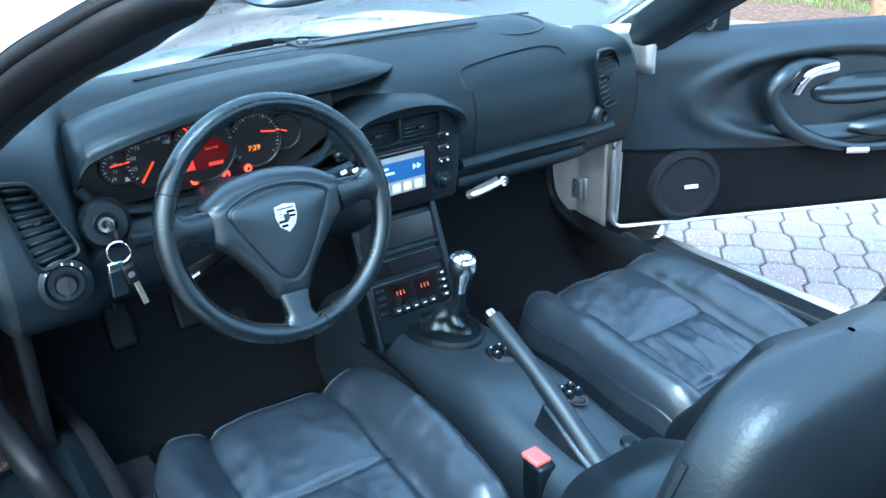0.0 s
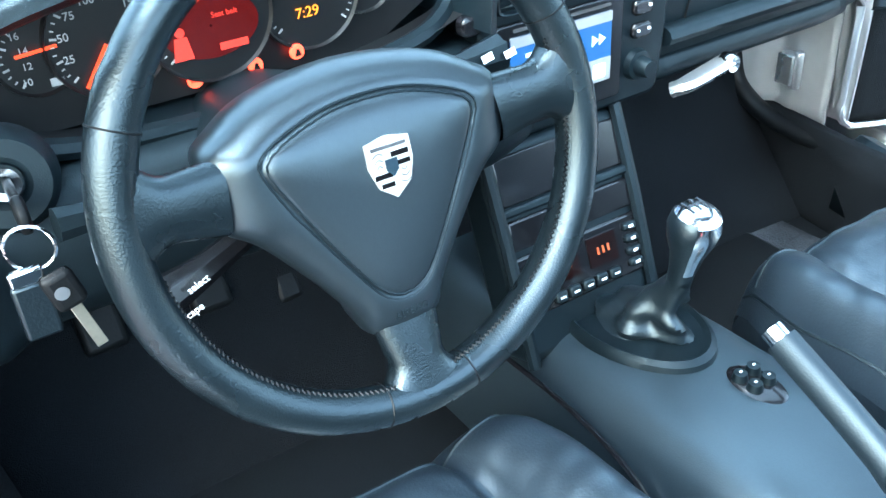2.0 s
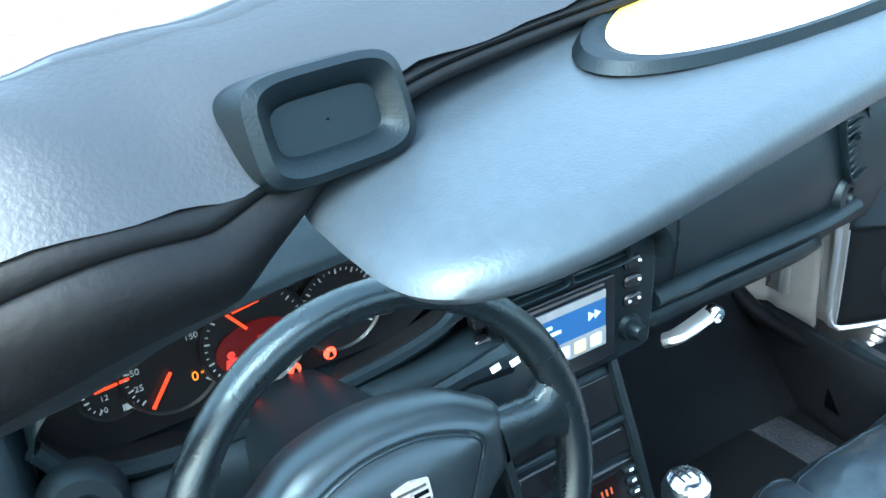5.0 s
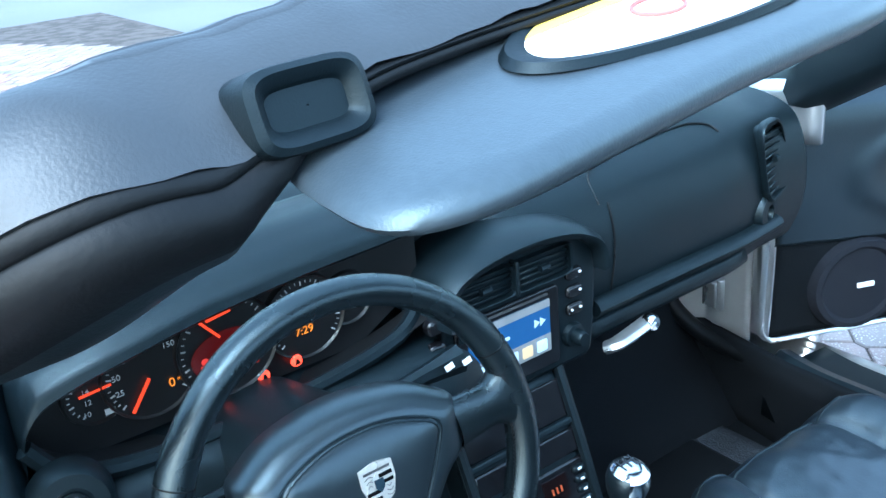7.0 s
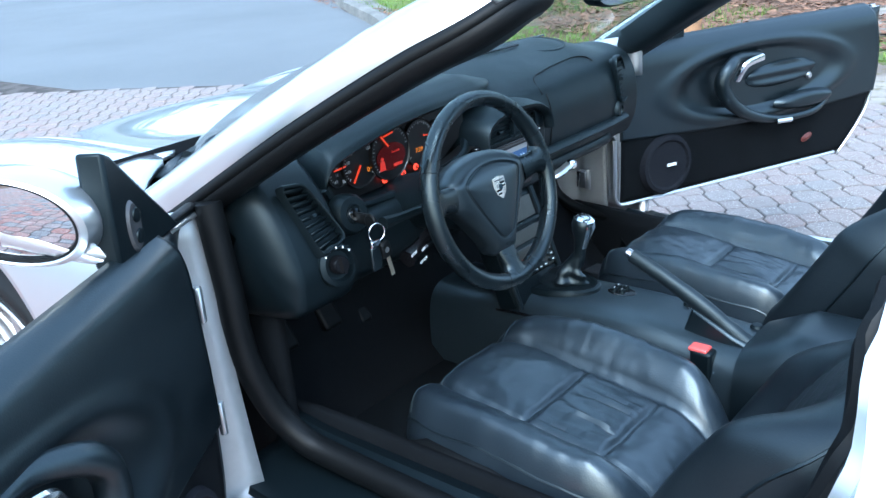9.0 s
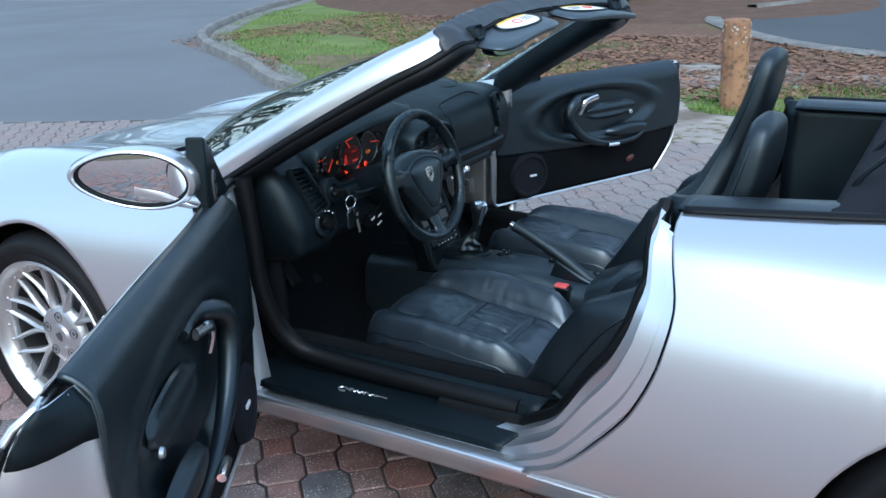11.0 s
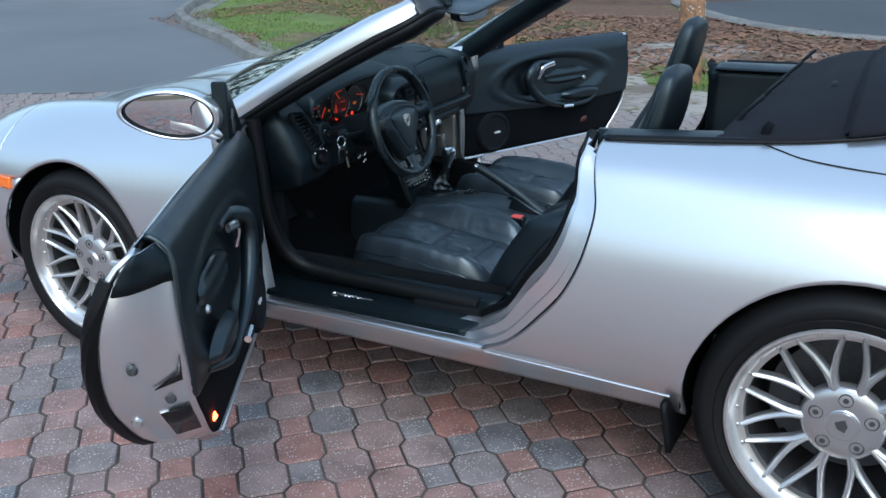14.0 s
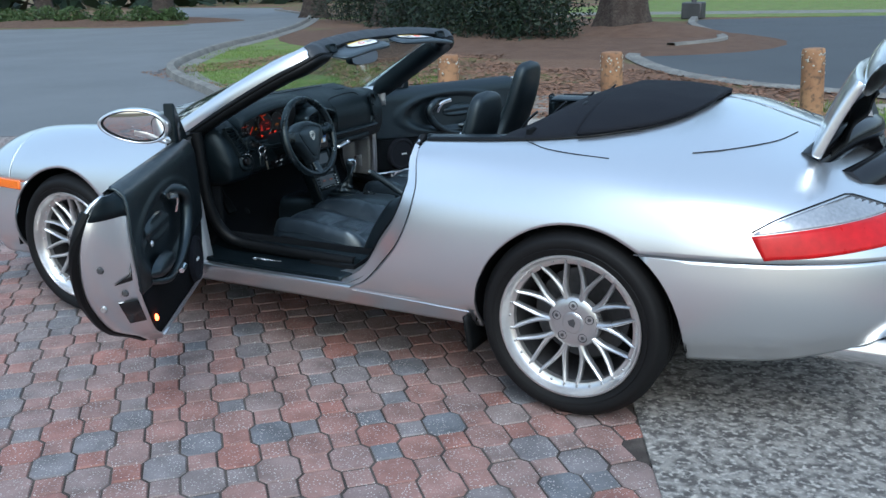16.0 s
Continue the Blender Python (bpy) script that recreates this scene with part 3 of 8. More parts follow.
# seals and flanges of the door openings
for side in (-1, 1):
    edge = []
    for z in span(0.835, 0.30, 26):
        x = door_rear(z)
        q = shell(x, u_at(x, z), side)
        edge.append(q)
    edge += [shell(x, u_at(x, 0.30), side) for x in span(1.40, 0.70, 12)]
    # stepped silver flange inside the opening
    steps = [(0.0, 0.004), (0.018, 0.006), (0.021, 0.026), (0.044, 0.031), (0.048, 0.066), (0.090, 0.072), (0.095, 0.090), (0.130, 0.094)]

    def flange(i, st):
        q = edge[i]
        t = (edge[min(i + 1, len(edge) - 1)] - edge[max(i - 1, 0)]).normalized()
        return q + Vector((0, -side * st[0], 0)) + Vector((-abs(t.z), 0, abs(t.x))) * (st[1] * (1 - 0.55 * blend01((i - 16) / 12)))
    part("door_flange", Build().grid(flange, list(range(len(edge))), steps), PAINT, car)
    seal = [flange(i, (0.134, 0.096)) for i in range(0, 30)]
    part("door_seal", Build().tube(spline(seal, 2), 0.016, 8), RUBBER, car)
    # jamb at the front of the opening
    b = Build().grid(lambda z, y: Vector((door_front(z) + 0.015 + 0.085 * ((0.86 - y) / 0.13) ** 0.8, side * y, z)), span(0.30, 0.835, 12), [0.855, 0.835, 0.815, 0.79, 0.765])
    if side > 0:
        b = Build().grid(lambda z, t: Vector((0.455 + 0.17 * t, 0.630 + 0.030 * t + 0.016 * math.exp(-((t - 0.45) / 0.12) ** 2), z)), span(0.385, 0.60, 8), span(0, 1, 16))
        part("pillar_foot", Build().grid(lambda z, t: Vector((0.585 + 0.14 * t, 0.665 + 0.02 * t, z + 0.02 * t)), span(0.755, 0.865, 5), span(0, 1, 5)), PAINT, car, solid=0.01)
    part("hinge_pillar", b, SHADED_PAINT, car, solid=0.01)
    sp_ = [(0.722, -0.752, 0.845), (0.732, -0.748, 0.70), (0.742, -0.742, 0.55), (0.785, -0.705, 0.42), (0.92, -0.68, 0.375), (1.40, -0.67, 0.36)] if side < 0 else [(0.452, 0.622, 0.62), (0.458, 0.62, 0.47), (0.50, 0.618, 0.405), (0.62, 0.622, 0.375), (0.90, 0.65, 0.37), (1.40, 0.67, 0.36)]
    b = Build().tube(spline(sp_, 8), 0.024 if side < 0 else 0.016, 10)
    part("door_seal", b, RUBBER, car)
    for z in (0.45, 0.66):
        hy = 0.80 if side < 0 else 0.625
        hx = 0.69 if side < 0 else 0.55
        part("hinge", Build().box(hx, side * hy - 0.012, z, hx + 0.03, side * hy + 0.012, z + 0.05).tube([(hx + 0.032, side * hy, z - 0.006), (hx + 0.032, side * hy, z + 0.056)], 0.008, 10).box(hx + 0.01, side * (hy + 0.03) - 0.012, z + 0.01, hx + 0.03, side * (hy + 0.03) + 0.012, z + 0.04), SATIN, car, bevel=0.004)
    # sill: black tread plate, with a raised inner ridge
    prof = [(0.795, 0.318), (0.79, 0.332), (0.735, 0.338), (0.685, 0.342), (0.675, 0.372), (0.645, 0.384), (0.615, 0.372), (0.60, 0.27)]
    b = Build().grid(lambda x, p: Vector((x + (x - 0.70) * 0.43 * (0.795 - p[0]), side * (p[0] - 0.02 * max(0, (0.85 - x))), p[1] + 0.05 * max(0, (0.80 - x) / 0.2) ** 2)), span(0.70, 1.415, 30), [(y, z + 0.005) for y, z in prof])
    part("sill_plate", b, PLASTIC, car, solid=0.006)
    # lock striker
    s = part("striker", Build().tube(spline([(1.715, side * 0.79, 0.625), (1.70, side * 0.745, 0.632), (1.712, side * 0.745, 0.602), (1.735, side * 0.79, 0.60)], 5), 0.0055, 8), CHROME, car)
    part("base_plate", Build().box(1.705, side * 0.80 - 0.004, 0.585, 1.745, side * 0.80 + 0.004, 0.64), SATIN, s, bevel=0.002)
    # trim line along the lower flank
    pts = [shell(x, u_at(x, 0.318 - 0.03 * (x - 1.5)), side, 0.002) for x in span(1.50, 1.98, 14)]
    part("flank_strip", Build().tube(pts, 0.0020, 6), PAINT, car)
    # mud flap in front of the rear wheel
    b = Build().grid(lambda t, y: Vector((1.975 + 0.02 * t, side * y, 0.29 - 0.125 * t)), span(0, 1, 6), [0.66, 0.76, 0.83, 0.862])
    part("mud_flap", b, RUBBER, car, solid=0.012)
    # amber side marker
    b = Build().grid(lambda x, z: shell(x, u_at(x, z), side, 0.006), span(-0.43, -0.268, 14), [0.552, 0.558, 0.572, 0.586, 0.592])
    part("side_marker", b, mat("amber_lens", (0.75, 0.16, 0.01), 0.2, 0, 0.08, 120, coat=0.6), car, solid=0.012)

# tail lamps
RED = mat("red_lens", (0.42, 0.006, 0.008), 0.30, 0, 0.2, 40, coat=0.1, spec=0.25)
CLEAR = mat("clear_lens", (0.34, 0.35, 0.37), 0.15, 0.5, 0.2, 90, coat=0.8)
tl_low = curve((2.885, 0.60), (3.0, 0.602), (3.2, 0.622), (3.34, 0.64))
tl_mid = curve((2.885, 0.664), (3.0, 0.678), (3.2, 0.700), (3.34, 0.715))
tl_top = curve((2.885, 0.667), (2.95, 0.704), (3.1, 0.748), (3.2, 0.764), (3.34, 0.765))
for side in (-1, 1):
    b = Build().grid(lambda x, t: shell(x + 0.04 * (1 - t) * max(0, (2.96 - x) / 0.07), u_at(x, tl_low(x) + t * (tl_mid(x) - tl_low(x))), side, 0.005), span(2.888, 3.34, 24), span(0, 1, 8))
    t = part("tail_lamp", b, RED, car, "red and clear tail lamp", solid=0.012)
    b = Build().grid(lambda x, t: shell(x, u_at(x, tl_mid(x) + 0.002 + t * (tl_top(x) - tl_mid(x) - 0.002)), side, 0.004), span(2.893, 3.34, 24), span(0, 1, 8))
    part("indicator_lens", b, CLEAR, t, solid=0.012)
    b = Build()
    b.tube([shell(x, min(0.667, u_at(x, tl_top(x) + 0.006)), side, 0.003) for x in span(2.888, 3.30, 20)], 0.0028, 5)
    part("lamp_gasket", b, RUBBER, t)
    b = Build().tube([shell(x, min(u_at(x, 0.586), 0.6), side, 0.0) for x in span(2.56, 2.86, 10)], 0.002, 5)
    part("bumper_joint", b, DARKMETAL, car)

# raised engine lid with its grille, the bay below
HX = 2.985
lm = Matrix.Translation((HX, 0, 0.850)) @ pose(0, 0, 0, 0, -60, 0)


def lid_top(s, y):
    return lm @ Vector((s, y * (1 - 0.18 * s), 0.020 * math.sin(s * 7) - 0.045 * (y / 0.5) ** 2))


lid = part("engine_lid", Build().grid(lid_top, span(0.0, 0.255, 12), span(-0.46, 0.46, 23)), PAINT, car, "raised silver engine lid with a louvred grille", solid=0.030, bevel=0.006)
for k in range(9):
    s0 = 0.018 + 0.025 * k
    part("louvre", Build().grid(lambda y, t: lid_top(s0 + 0.017 * t, y) + lm.to_3x3() @ Vector((0, 0, 0.003 + 0.010 * math.sin(math.pi * t))), span(-0.40, 0.40, 17), span(0, 1, 5)), PAINT, lid, solid=0.004)
b = Build().grid(lambda y, a: lm @ Vector((0.285 + 0.055 * math.cos(a) + 0.03 * (1 - (y / 0.5) ** 2), y, 0.012 + 0.020 * math.sin(a) - 0.045 * (y / 0.5) ** 2)), span(-0.48, 0.48, 25), span(0, 2 * math.pi, 21)[:-1], loop_v=True)
part("spoiler", b, PAINT, lid)
b = Build().grid(lambda s, y: lm @ Vector((s, y, -0.034 - 0.045 * (y / 0.5) ** 2 + 0.006 * math.sin(s * 60))), span(0.02, 0.25, 24), span(-0.42, 0.42, 15))
part("lid_lining", b, RUBBER, lid, solid=0.006)
for y in (-0.40, 0.40):
    part("lid_hinge", Build().tube([(2.985, y, 0.79), (3.015, y, 0.86), (3.03, y, 0.92)], 0.012, 8), SATIN, lid)
b = Build().tube(spline([(2.98, -0.40, 0.80), (3.05, -0.25, 0.86), (3.12, 0.0, 0.87), (3.1, 0.25, 0.84)], 6), 0.05, 10)
b.tube(spline([(3.10, -0.42, 0.74), (3.2, -0.2, 0.78), (3.22, 0.2, 0.78)], 6), 0.06, 10)
b.lathe([(0.0, 0.05), (0.11, 0.05), (0.12, 0.03), (0.12, -0.05), (0.0, -0.05)], Matrix.Translation((3.10, 0.05, 0.86)) @ pose(0, 0, 0, 0, 70, 0), 28)
b.box(2.95, -0.5, 0.62, 3.25, 0.5, 0.72)
part("engine", b, GLOSSBLACK, car)
for side in (-1, 1):
    m = Matrix.Translation((3.22, side * 0.55, 0.265)) @ pose(0, 0, 0, 0, 90, 0)
    part("exhaust_tip", Build().lathe([(0.038, -0.15), (0.04, 0.12), (0.046, 0.125), (0.046, -0.15)], m, 28), CHROME, car)

# ---- soft top stowed behind the seats ----
cover_top = curve((1.98, 0.872), (2.04, 0.905), (2.12, 0.952), (2.20, 0.978), (2.27, 0.986), (2.40, 0.988), (2.52, 0.976), (2.632, 0.964))


def dome(x, y):
    """Height of the folded top's cover."""
    rim = shell(x, deck_edge(x) if x < 2.64 else 1.0)
    q = min(1, abs(y) / max(abs(rim.y), 0.02))
    edge = rim.z + 0.006
    return edge + max(0, cover_top(x) - edge) * (1 - q ** 2.6) ** 0.85 + 0.0025 * noise.noise(Vector((x * 9, y * 7, 0.5)))


def dome_grid(x0, x1, n):
    def pt(x, v):
        y_edge = abs(shell(x, deck_edge(x) if x < 2.64 else 1.0).y)
        y = v * y_edge
        return Vector((x, y, dome(x, y)))
    return Build().grid(pt, span(x0, x1, n), span(-1, 1, 61))


tn = part("soft_top_cover", dome_grid(2.27, 2.632, 26), CLOTH, car, "stowed black canvas top cover", solid=0.012)
part("front_flap", dome_grid(1.99, 2.262, 18), CLOTH, tn, solid=0.014)
seam_y = abs(shell(2.268, deck_edge(2.268)).y) * 0.985
b = Build().grid(lambda v, t: Vector((2.262 + 0.020 * t, v * seam_y, dome(2.27, v * seam_y) + 0.007 * math.sin(math.pi * min(1, t * 1.3)))), span(-1, 1, 50), span(0, 1, 6))
part("piping", b, CLOTH, tn)
part("cover_badge", Build().lathe([(0, 0.002), (0.016, 0.0015), (0.018, 0)], Matrix.Translation((2.205, -0.33, dome(2.205, -0.33) + 0.002)) @ pose(0, 0, 0, 18, -14, 0) @ Matrix.Diagonal((0.6, 1, 1, 1)), 20), RUBBER, tn)
for side in (-1, 1):
    b = Build().grid(lambda x, t: shell(x, deck_edge(x), side) + Vector((0, -side * (-0.004 + 0.030 * t), 0.002 + 0.009 * math.sin(t * 2.8))), span(1.745, 2.62, 40), span(0, 1, 7))
    part("belt_trim", b, RUBBER, car, solid=0.006)
    b = Build().grid(lambda x, t: shell(x, deck_edge(x), side) + Vector((0, -side * (0.020 + 0.125 * t), 0.004 + 0.010 * math.sin(t * 2.8) - 0.010 * t)), span(1.73, 2.06, 16), span(0, 1, 10))
    part("rear_side_ledge", b, LEATHER, car, solid=0.010)
    part("side_panel_rear", Build().grid(lambda x, z: Vector((x, side * (0.60 - 0.05 * (0.86 - z)), z)), span(1.70, 2.12, 12), span(0.36, 0.865, 12)), LEATHER, car, solid=0.02)
    m = Matrix.Translation((1.86, side * 0.594, 0.79)) @ pose(0, 0, 0, 90 * side, 0, 0)
    part("belt_guide", Build().lathe([(0.010, 0.004), (0.016, 0.010), (0.026, 0.008), (0.028, -0.01)], m, 24), GLOSSBLACK, car)
    m = Matrix.Translation((1.93, side * 0.585, 0.56)) @ pose(0, 0, 0, 90 * side, 0, 0)
    part("rear_speaker", Build().lathe([(0.0, 0.012), (0.07, 0.010), (0.085, 0.016), (0.095, 0.0)], m, 32), PLASTIC, car)
    part("seam", Build().tube([(1.80, side * 0.592, 0.745), (2.1, side * 0.592, 0.745)], 0.004, 5), LEATHER, car)
part("rear_bulkhead", Build().grid(lambda y, z: Vector((2.06 + 0.10 * (z - 0.4), y, z)), span(-0.60, 0.60, 12), span(0.30, 0.90, 8)), CARPET, car, solid=0.02)
for y in (-0.16, 0.16, -0.45, 0.45):
    part("fold_strap", Build().tube(spline([(2.00, y, 0.86), (2.02, y + 0.01, 0.90), (2.06, y + 0.02, 0.94)], 4), 0.012, 6, flat=0.4), RUBBER, car)

# joints of the rear deck
for side in (-1, 1):
    pts = [shell(x, u, side, 0.0015) for x, u in ((2.10, 0.714), (2.14, 0.695), (2.20, 0.672), (2.30, 0.655), (2.42, 0.646))]
    part("flap_seam", Build().tube(spline(pts, 5), 0.0022, 5), RUBBER, car)
    pts = [shell(x, u, side, 0.0015) + Vector((0, 0, 0.001)) for x, u in ((2.66, 0.70), (2.74, 0.725), (2.82, 0.77), (2.88, 0.83), (2.915, 0.90))]
    part("lid_seam", Build().tube(spline(pts, 5), 0.0022, 5), RUBBER, car)


# ---- doors ----
trim_rear = curve((0.28, 1.40), (0.33, 1.50), (0.42, 1.60), (0.55, 1.685), (0.70, 1.705), (0.845, 1.685))
trim_y = curve((0.28, 0.728), (0.45, 0.705), (0.60, 0.70), (0.78, 0.705), (0.815, 0.712), (0.838, 0.735), (0.846, 0.755))
DOORLAMP = mat("amber_door_lamp", (0.8, 0.12, 0.02), 0.3, emit=(1.0, 0.10, 0.02), power=8.0)


def door(side, angle, lamp_lit, shift=(0, 0, 0)):
    hinge = Vector((0.66, side * 0.80, 0))
    dm = Matrix.Translation(hinge + Vector(shift)) @ pose(0, 0, 0, 0, 0, side * angle) @ Matrix.Translation(-hinge)

    zb, x0, z0, zh = (0.265, 0.80, 0.295, 0.55) if side < 0 else (0.385, 0.70, 0.405, 0.442)

    def skin(x, v):
        z = zb + (0.835 - zb) * v
        xx = min(max(x, door_front(z) + 0.006), door_rear(z) - 0.006)
        q = shell(xx, u_at(xx, z), side)
        return Vector((q.x, q.y, z))

    def D(s, v, out=0.0):
        """A point on the inner trim: s along it, v up it, out towards the cabin."""
        z = z0 + zh * v
        x = x0 + s * (trim_rear(z) - x0)
        return dm @ Vector((x, side * (trim_y(z) - out), z))

    sk = 1.0 if side < 0 else 0.90

    def F(s, v, out=0.0):
        """The same for the fittings, which sit further forward on the passenger's door."""
        return D(s * sk, v, out)

    def inner(x, z, y):
        return dm @ Vector((x, side * y, z))

    us = span(0, 1, 26)
    d = part("door", Build().grid(lambda x, v: dm @ skin(x, v), span(0.63, 1.79, 44), us), PAINT, car, "silver door standing wide open", solid=0.008, offset=1 if side > 0 else -1)
    # rear end: rolled from the outer edge to the trim
    def end(v, t):
        a = skin(1.79, v)
        z = a.z
        e = Vector((trim_rear(min(z, 0.845)), side * trim_y(min(z, 0.845)), z))
        p = a.lerp(e, t)
        return dm @ (p + Vector((0.028 * math.sin(math.pi * min(1, t * 1.15)) - 0.012 * (1 if 0.0 < t < 0.12 else 0), 0, 0)))
    part("door_end", Build().grid(end, us, span(0, 1, 12)), PAINT, d, solid=0.004)
    part("edge_seal", Build().tube([end(v, 0.05) + dm.to_3x3() @ Vector((0.004, 0, 0)) for v in us[:-2]], 0.017, 8), RUBBER, d)
    b = Build().grid(lambda v, t: end(v, t) + dm.to_3x3() @ Vector((0.004, 0, 0)), span(0.88, 1.0, 4), span(0.1, 1, 8))
    part("corner_cap", b, PLASTIC, d, solid=0.004)
    em = lambda v, t: end(v, t) + dm.to_3x3() @ Vector((0.004, 0, 0))
    rx = dm.to_3x3()
    for name, v, t, sz, mm in (("screw", 0.62, 0.50, 0.011, DARKMETAL), ("screw", 0.46, 0.78, 0.011, DARKMETAL), ("buffer", 0.37, 0.38, 0.012, SATIN)):
        p = em(v, t)
        part(name, Build().lathe([(0, 0.008), (sz * 0.7, 0.007), (sz, 0.0)], Matrix.Translation(p) @ rx.to_4x4() @ pose(0, 0, 0, 0, 90, 0), 14), mm, d)
    b = Build().add([em(0.52, 0.66), em(0.53, 0.92), em(0.63, 0.94), em(0.56, 0.88)], [(0, 1, 2, 3)])
    part("latch_slot", b, GLOSSBLACK, d, solid=0.003)
    lab = part("label_plate", Build().add([em(0.24, 0.66), em(0.24, 0.94), em(0.40, 0.93), em(0.40, 0.64)], [(0, 1, 2, 3)]), GLOSSBLACK, d, solid=0.002)
    part("printed_bars", Build().add([em(0.24, 0.66), em(0.24, 0.74), em(0.40, 0.72), em(0.40, 0.64)], [(0, 1, 2, 3)]), WHITE, lab, solid=0.003)
    # bottom and front closing faces
    part("door_bottom", Build().grid(lambda x, t: dm @ Vector((x, skin(x, 0).y + t * (side * trim_y(z0) - skin(x, 0).y), zb + 0.012)), span(0.71, 1.39 if side < 0 else 1.55, 10), span(0, 1, 4)), PAINT, d, solid=0.004)
    part("door_front_end", Build().grid(lambda v, t: dm @ skin(0.60, v).lerp(Vector((x0, side * trim_y(z0 + 0.995 * zh * v), z0 + 0.995 * zh * v)), t), us, span(0, 1, 5)), LEATHER if side < 0 else PAINT, d, solid=0.004)
    # window slot
    part("window_slot", Build().grid(lambda x, t: dm @ Vector((x, skin(x, 1).y + t * (side * 0.755 - skin(x, 1).y), 0.838 + 0.004 * math.sin(t * 3))), span(0.66, 1.72, 20), span(0, 1, 5)), RUBBER, d, solid=0.006)
    # trim: upper leather, lower carpet
    split = lambda s: 0.43 - 0.06 * math.sin(s * 2.6) + (0.05 if s < 0.5 else 0.05) * 0

    ov = 0.61 if side < 0 else 0.65

    def oval(s, v):
        return ((s / sk - 0.57) / 0.37) ** 2 + ((v - ov) / 0.235) ** 2

    def relief(s, v):
        e = oval(s, v)
        return -0.014 * blend01((1.0 - e) / 0.42) + 0.006 * math.exp(-((e - 1.12) / 0.22) ** 2)
    ss = span(0, 1, 120)
    t = part("door_trim", Build().grid(lambda s, w: D(s, split(s) + w * (1 - split(s)), 0.0 + relief(s, split(s) + w * (1 - split(s)))), ss, span(0, 1, 100)), LEATHER, d, "black leather door trim", solid=0.012, offset=0)
    part("carpet_panel", Build().grid(lambda s, w: D(s, w * (split(s) - 0.012), -0.008), ss[::3], span(0, 1, 12)), CARPET, d, solid=0.012, offset=0)
    part("trim_edge", Build().tube([D(s, split(s) - 0.006, -0.002) for s in ss[::2]], 0.004, 6), PLASTIC, d)
    # sweeping pull handle and armrest
    hp = [(0.57, 0.80), (0.48, 0.81), (0.41, 0.775), (0.375, 0.69), (0.40, 0.57), (0.47, 0.46), (0.57, 0.385), (0.68, 0.355), (0.79, 0.365), (0.88, 0.41)]
    pts = spline([F(s, v, 0.030 if 1 < i < 9 else 0.0) for i, (s, v) in enumerate(hp)], 5)
    n = len(pts)
    part("pull_handle", Build().tube(pts, [0.011 + 0.011 * math.sin(math.pi * min(1, i / n * 1.4)) for i in range(n)], 10, up=rx @ Vector((0, 1, 0))), LEATHER, d)
    b = Build().grid(lambda a, r: F(0.755 + 0.135 * r * math.cos(a), 0.455 + 0.062 * r * math.sin(a), 0.012 + 0.028 * math.sqrt(max(0, 1 - r ** 4))), span(0, 2 * math.pi, 33)[:-1], span(0.02, 1, 7), loop_u=True)
    part("armrest", b, LEATHER, d)
    b = Build().grid(lambda a, r: F(0.665 + (0.155 * math.cos(a) + 0.02 * math.sin(a)) * r, 0.655 + 0.085 * r * math.sin(a), -0.006 + 0.012 * math.sqrt(max(0, 1 - r ** 4)) + 0.003 * math.sin(40 * (0.085 * r * math.sin(a)) * 2.2)), span(0, 2 * math.pi, 41)[:-1], span(0.02, 1, 12), loop_u=True)
    part("pleated_pad", b, LEATHER, d)
    part("door_handle", Build().tube(spline([F(0.455, 0.665, 0.012), F(0.465, 0.73, 0.024), F(0.49, 0.775, 0.028), F(0.56, 0.795, 0.020)], 6), 0.011, 8, flat=0.6, up=rx @ Vector((0, 1, 0))), CHROME, d, "chrome door handle")
    part("handle_tip", Build().tube([F(0.60, 0.362, 0.050), F(0.665, 0.355, 0.051)], 0.009, 8), CHROME, d)
    part("lock_knob", Build().lathe([(0, 0.008), (0.008, 0.006), (0.011, 0)], Matrix.Translation(F(0.785, 0.60, 0.0)) @ rx.to_4x4() @ pose(0, 0, 0, 90 * side, 0, 0), 14), SATIN, d)
    sp = Matrix.Translation(D(0.17, 0.20, -0.002)) @ rx.to_4x4() @ pose(0, 0, 0, 90 * side, 0, 0)
    k = part("speaker", Build().lathe([(0.0, 0.014), (0.068, 0.012), (0.074, 0.018), (0.084, 0.016), (0.092, 0.0)], sp, 40), CLOTH, d)
    part("badge", Build().box(-0.004, -0.005, 0.013, 0.028, 0.003, 0.018, sp), WHITE, k)
    b = Build().grid(lambda a, r: D((0.935 if side < 0 else 0.76) + 0.022 * r * math.cos(a), 0.155 + 0.032 * r * math.sin(a), 0.002 + 0.006 * (1 - r * r)), span(0, 2 * math.pi, 17)[:-1], [0.05, 0.5, 1], loop_u=True)
    part("door_lamp", b, DOORLAMP if lamp_lit else mat("unlit_lens", (0.09, 0.02, 0.015), 0.3), d)
    # bare metal edge round the front and foot of the trim
    rim = ([D(-0.015, v, -0.006) for v in span(0.99, 0.06, 16)] if side > 0 else []) + [D(-0.008, 0.02, -0.006), D(0.01, -0.012, -0.006)] + [D(s, -0.018, -0.006) for s in span(0.04, 0.97, 14)]
    part("metal_edge", Build().tube(spline(rim, 2), 0.0075, 8, flat=0.8), PAINT, d)
    # mirror triangle
    mx0 = -0.045 if side < 0 else 0.0
    tri = [(x + mx0, z) for x, z in ((0.77, 0.835), (0.955, 0.835), (0.955, 0.90), (0.945, 0.995), (0.925, 0.985))]
    b = Build()
    a0 = [inner(x, z, 0.775) for x, z in tri]
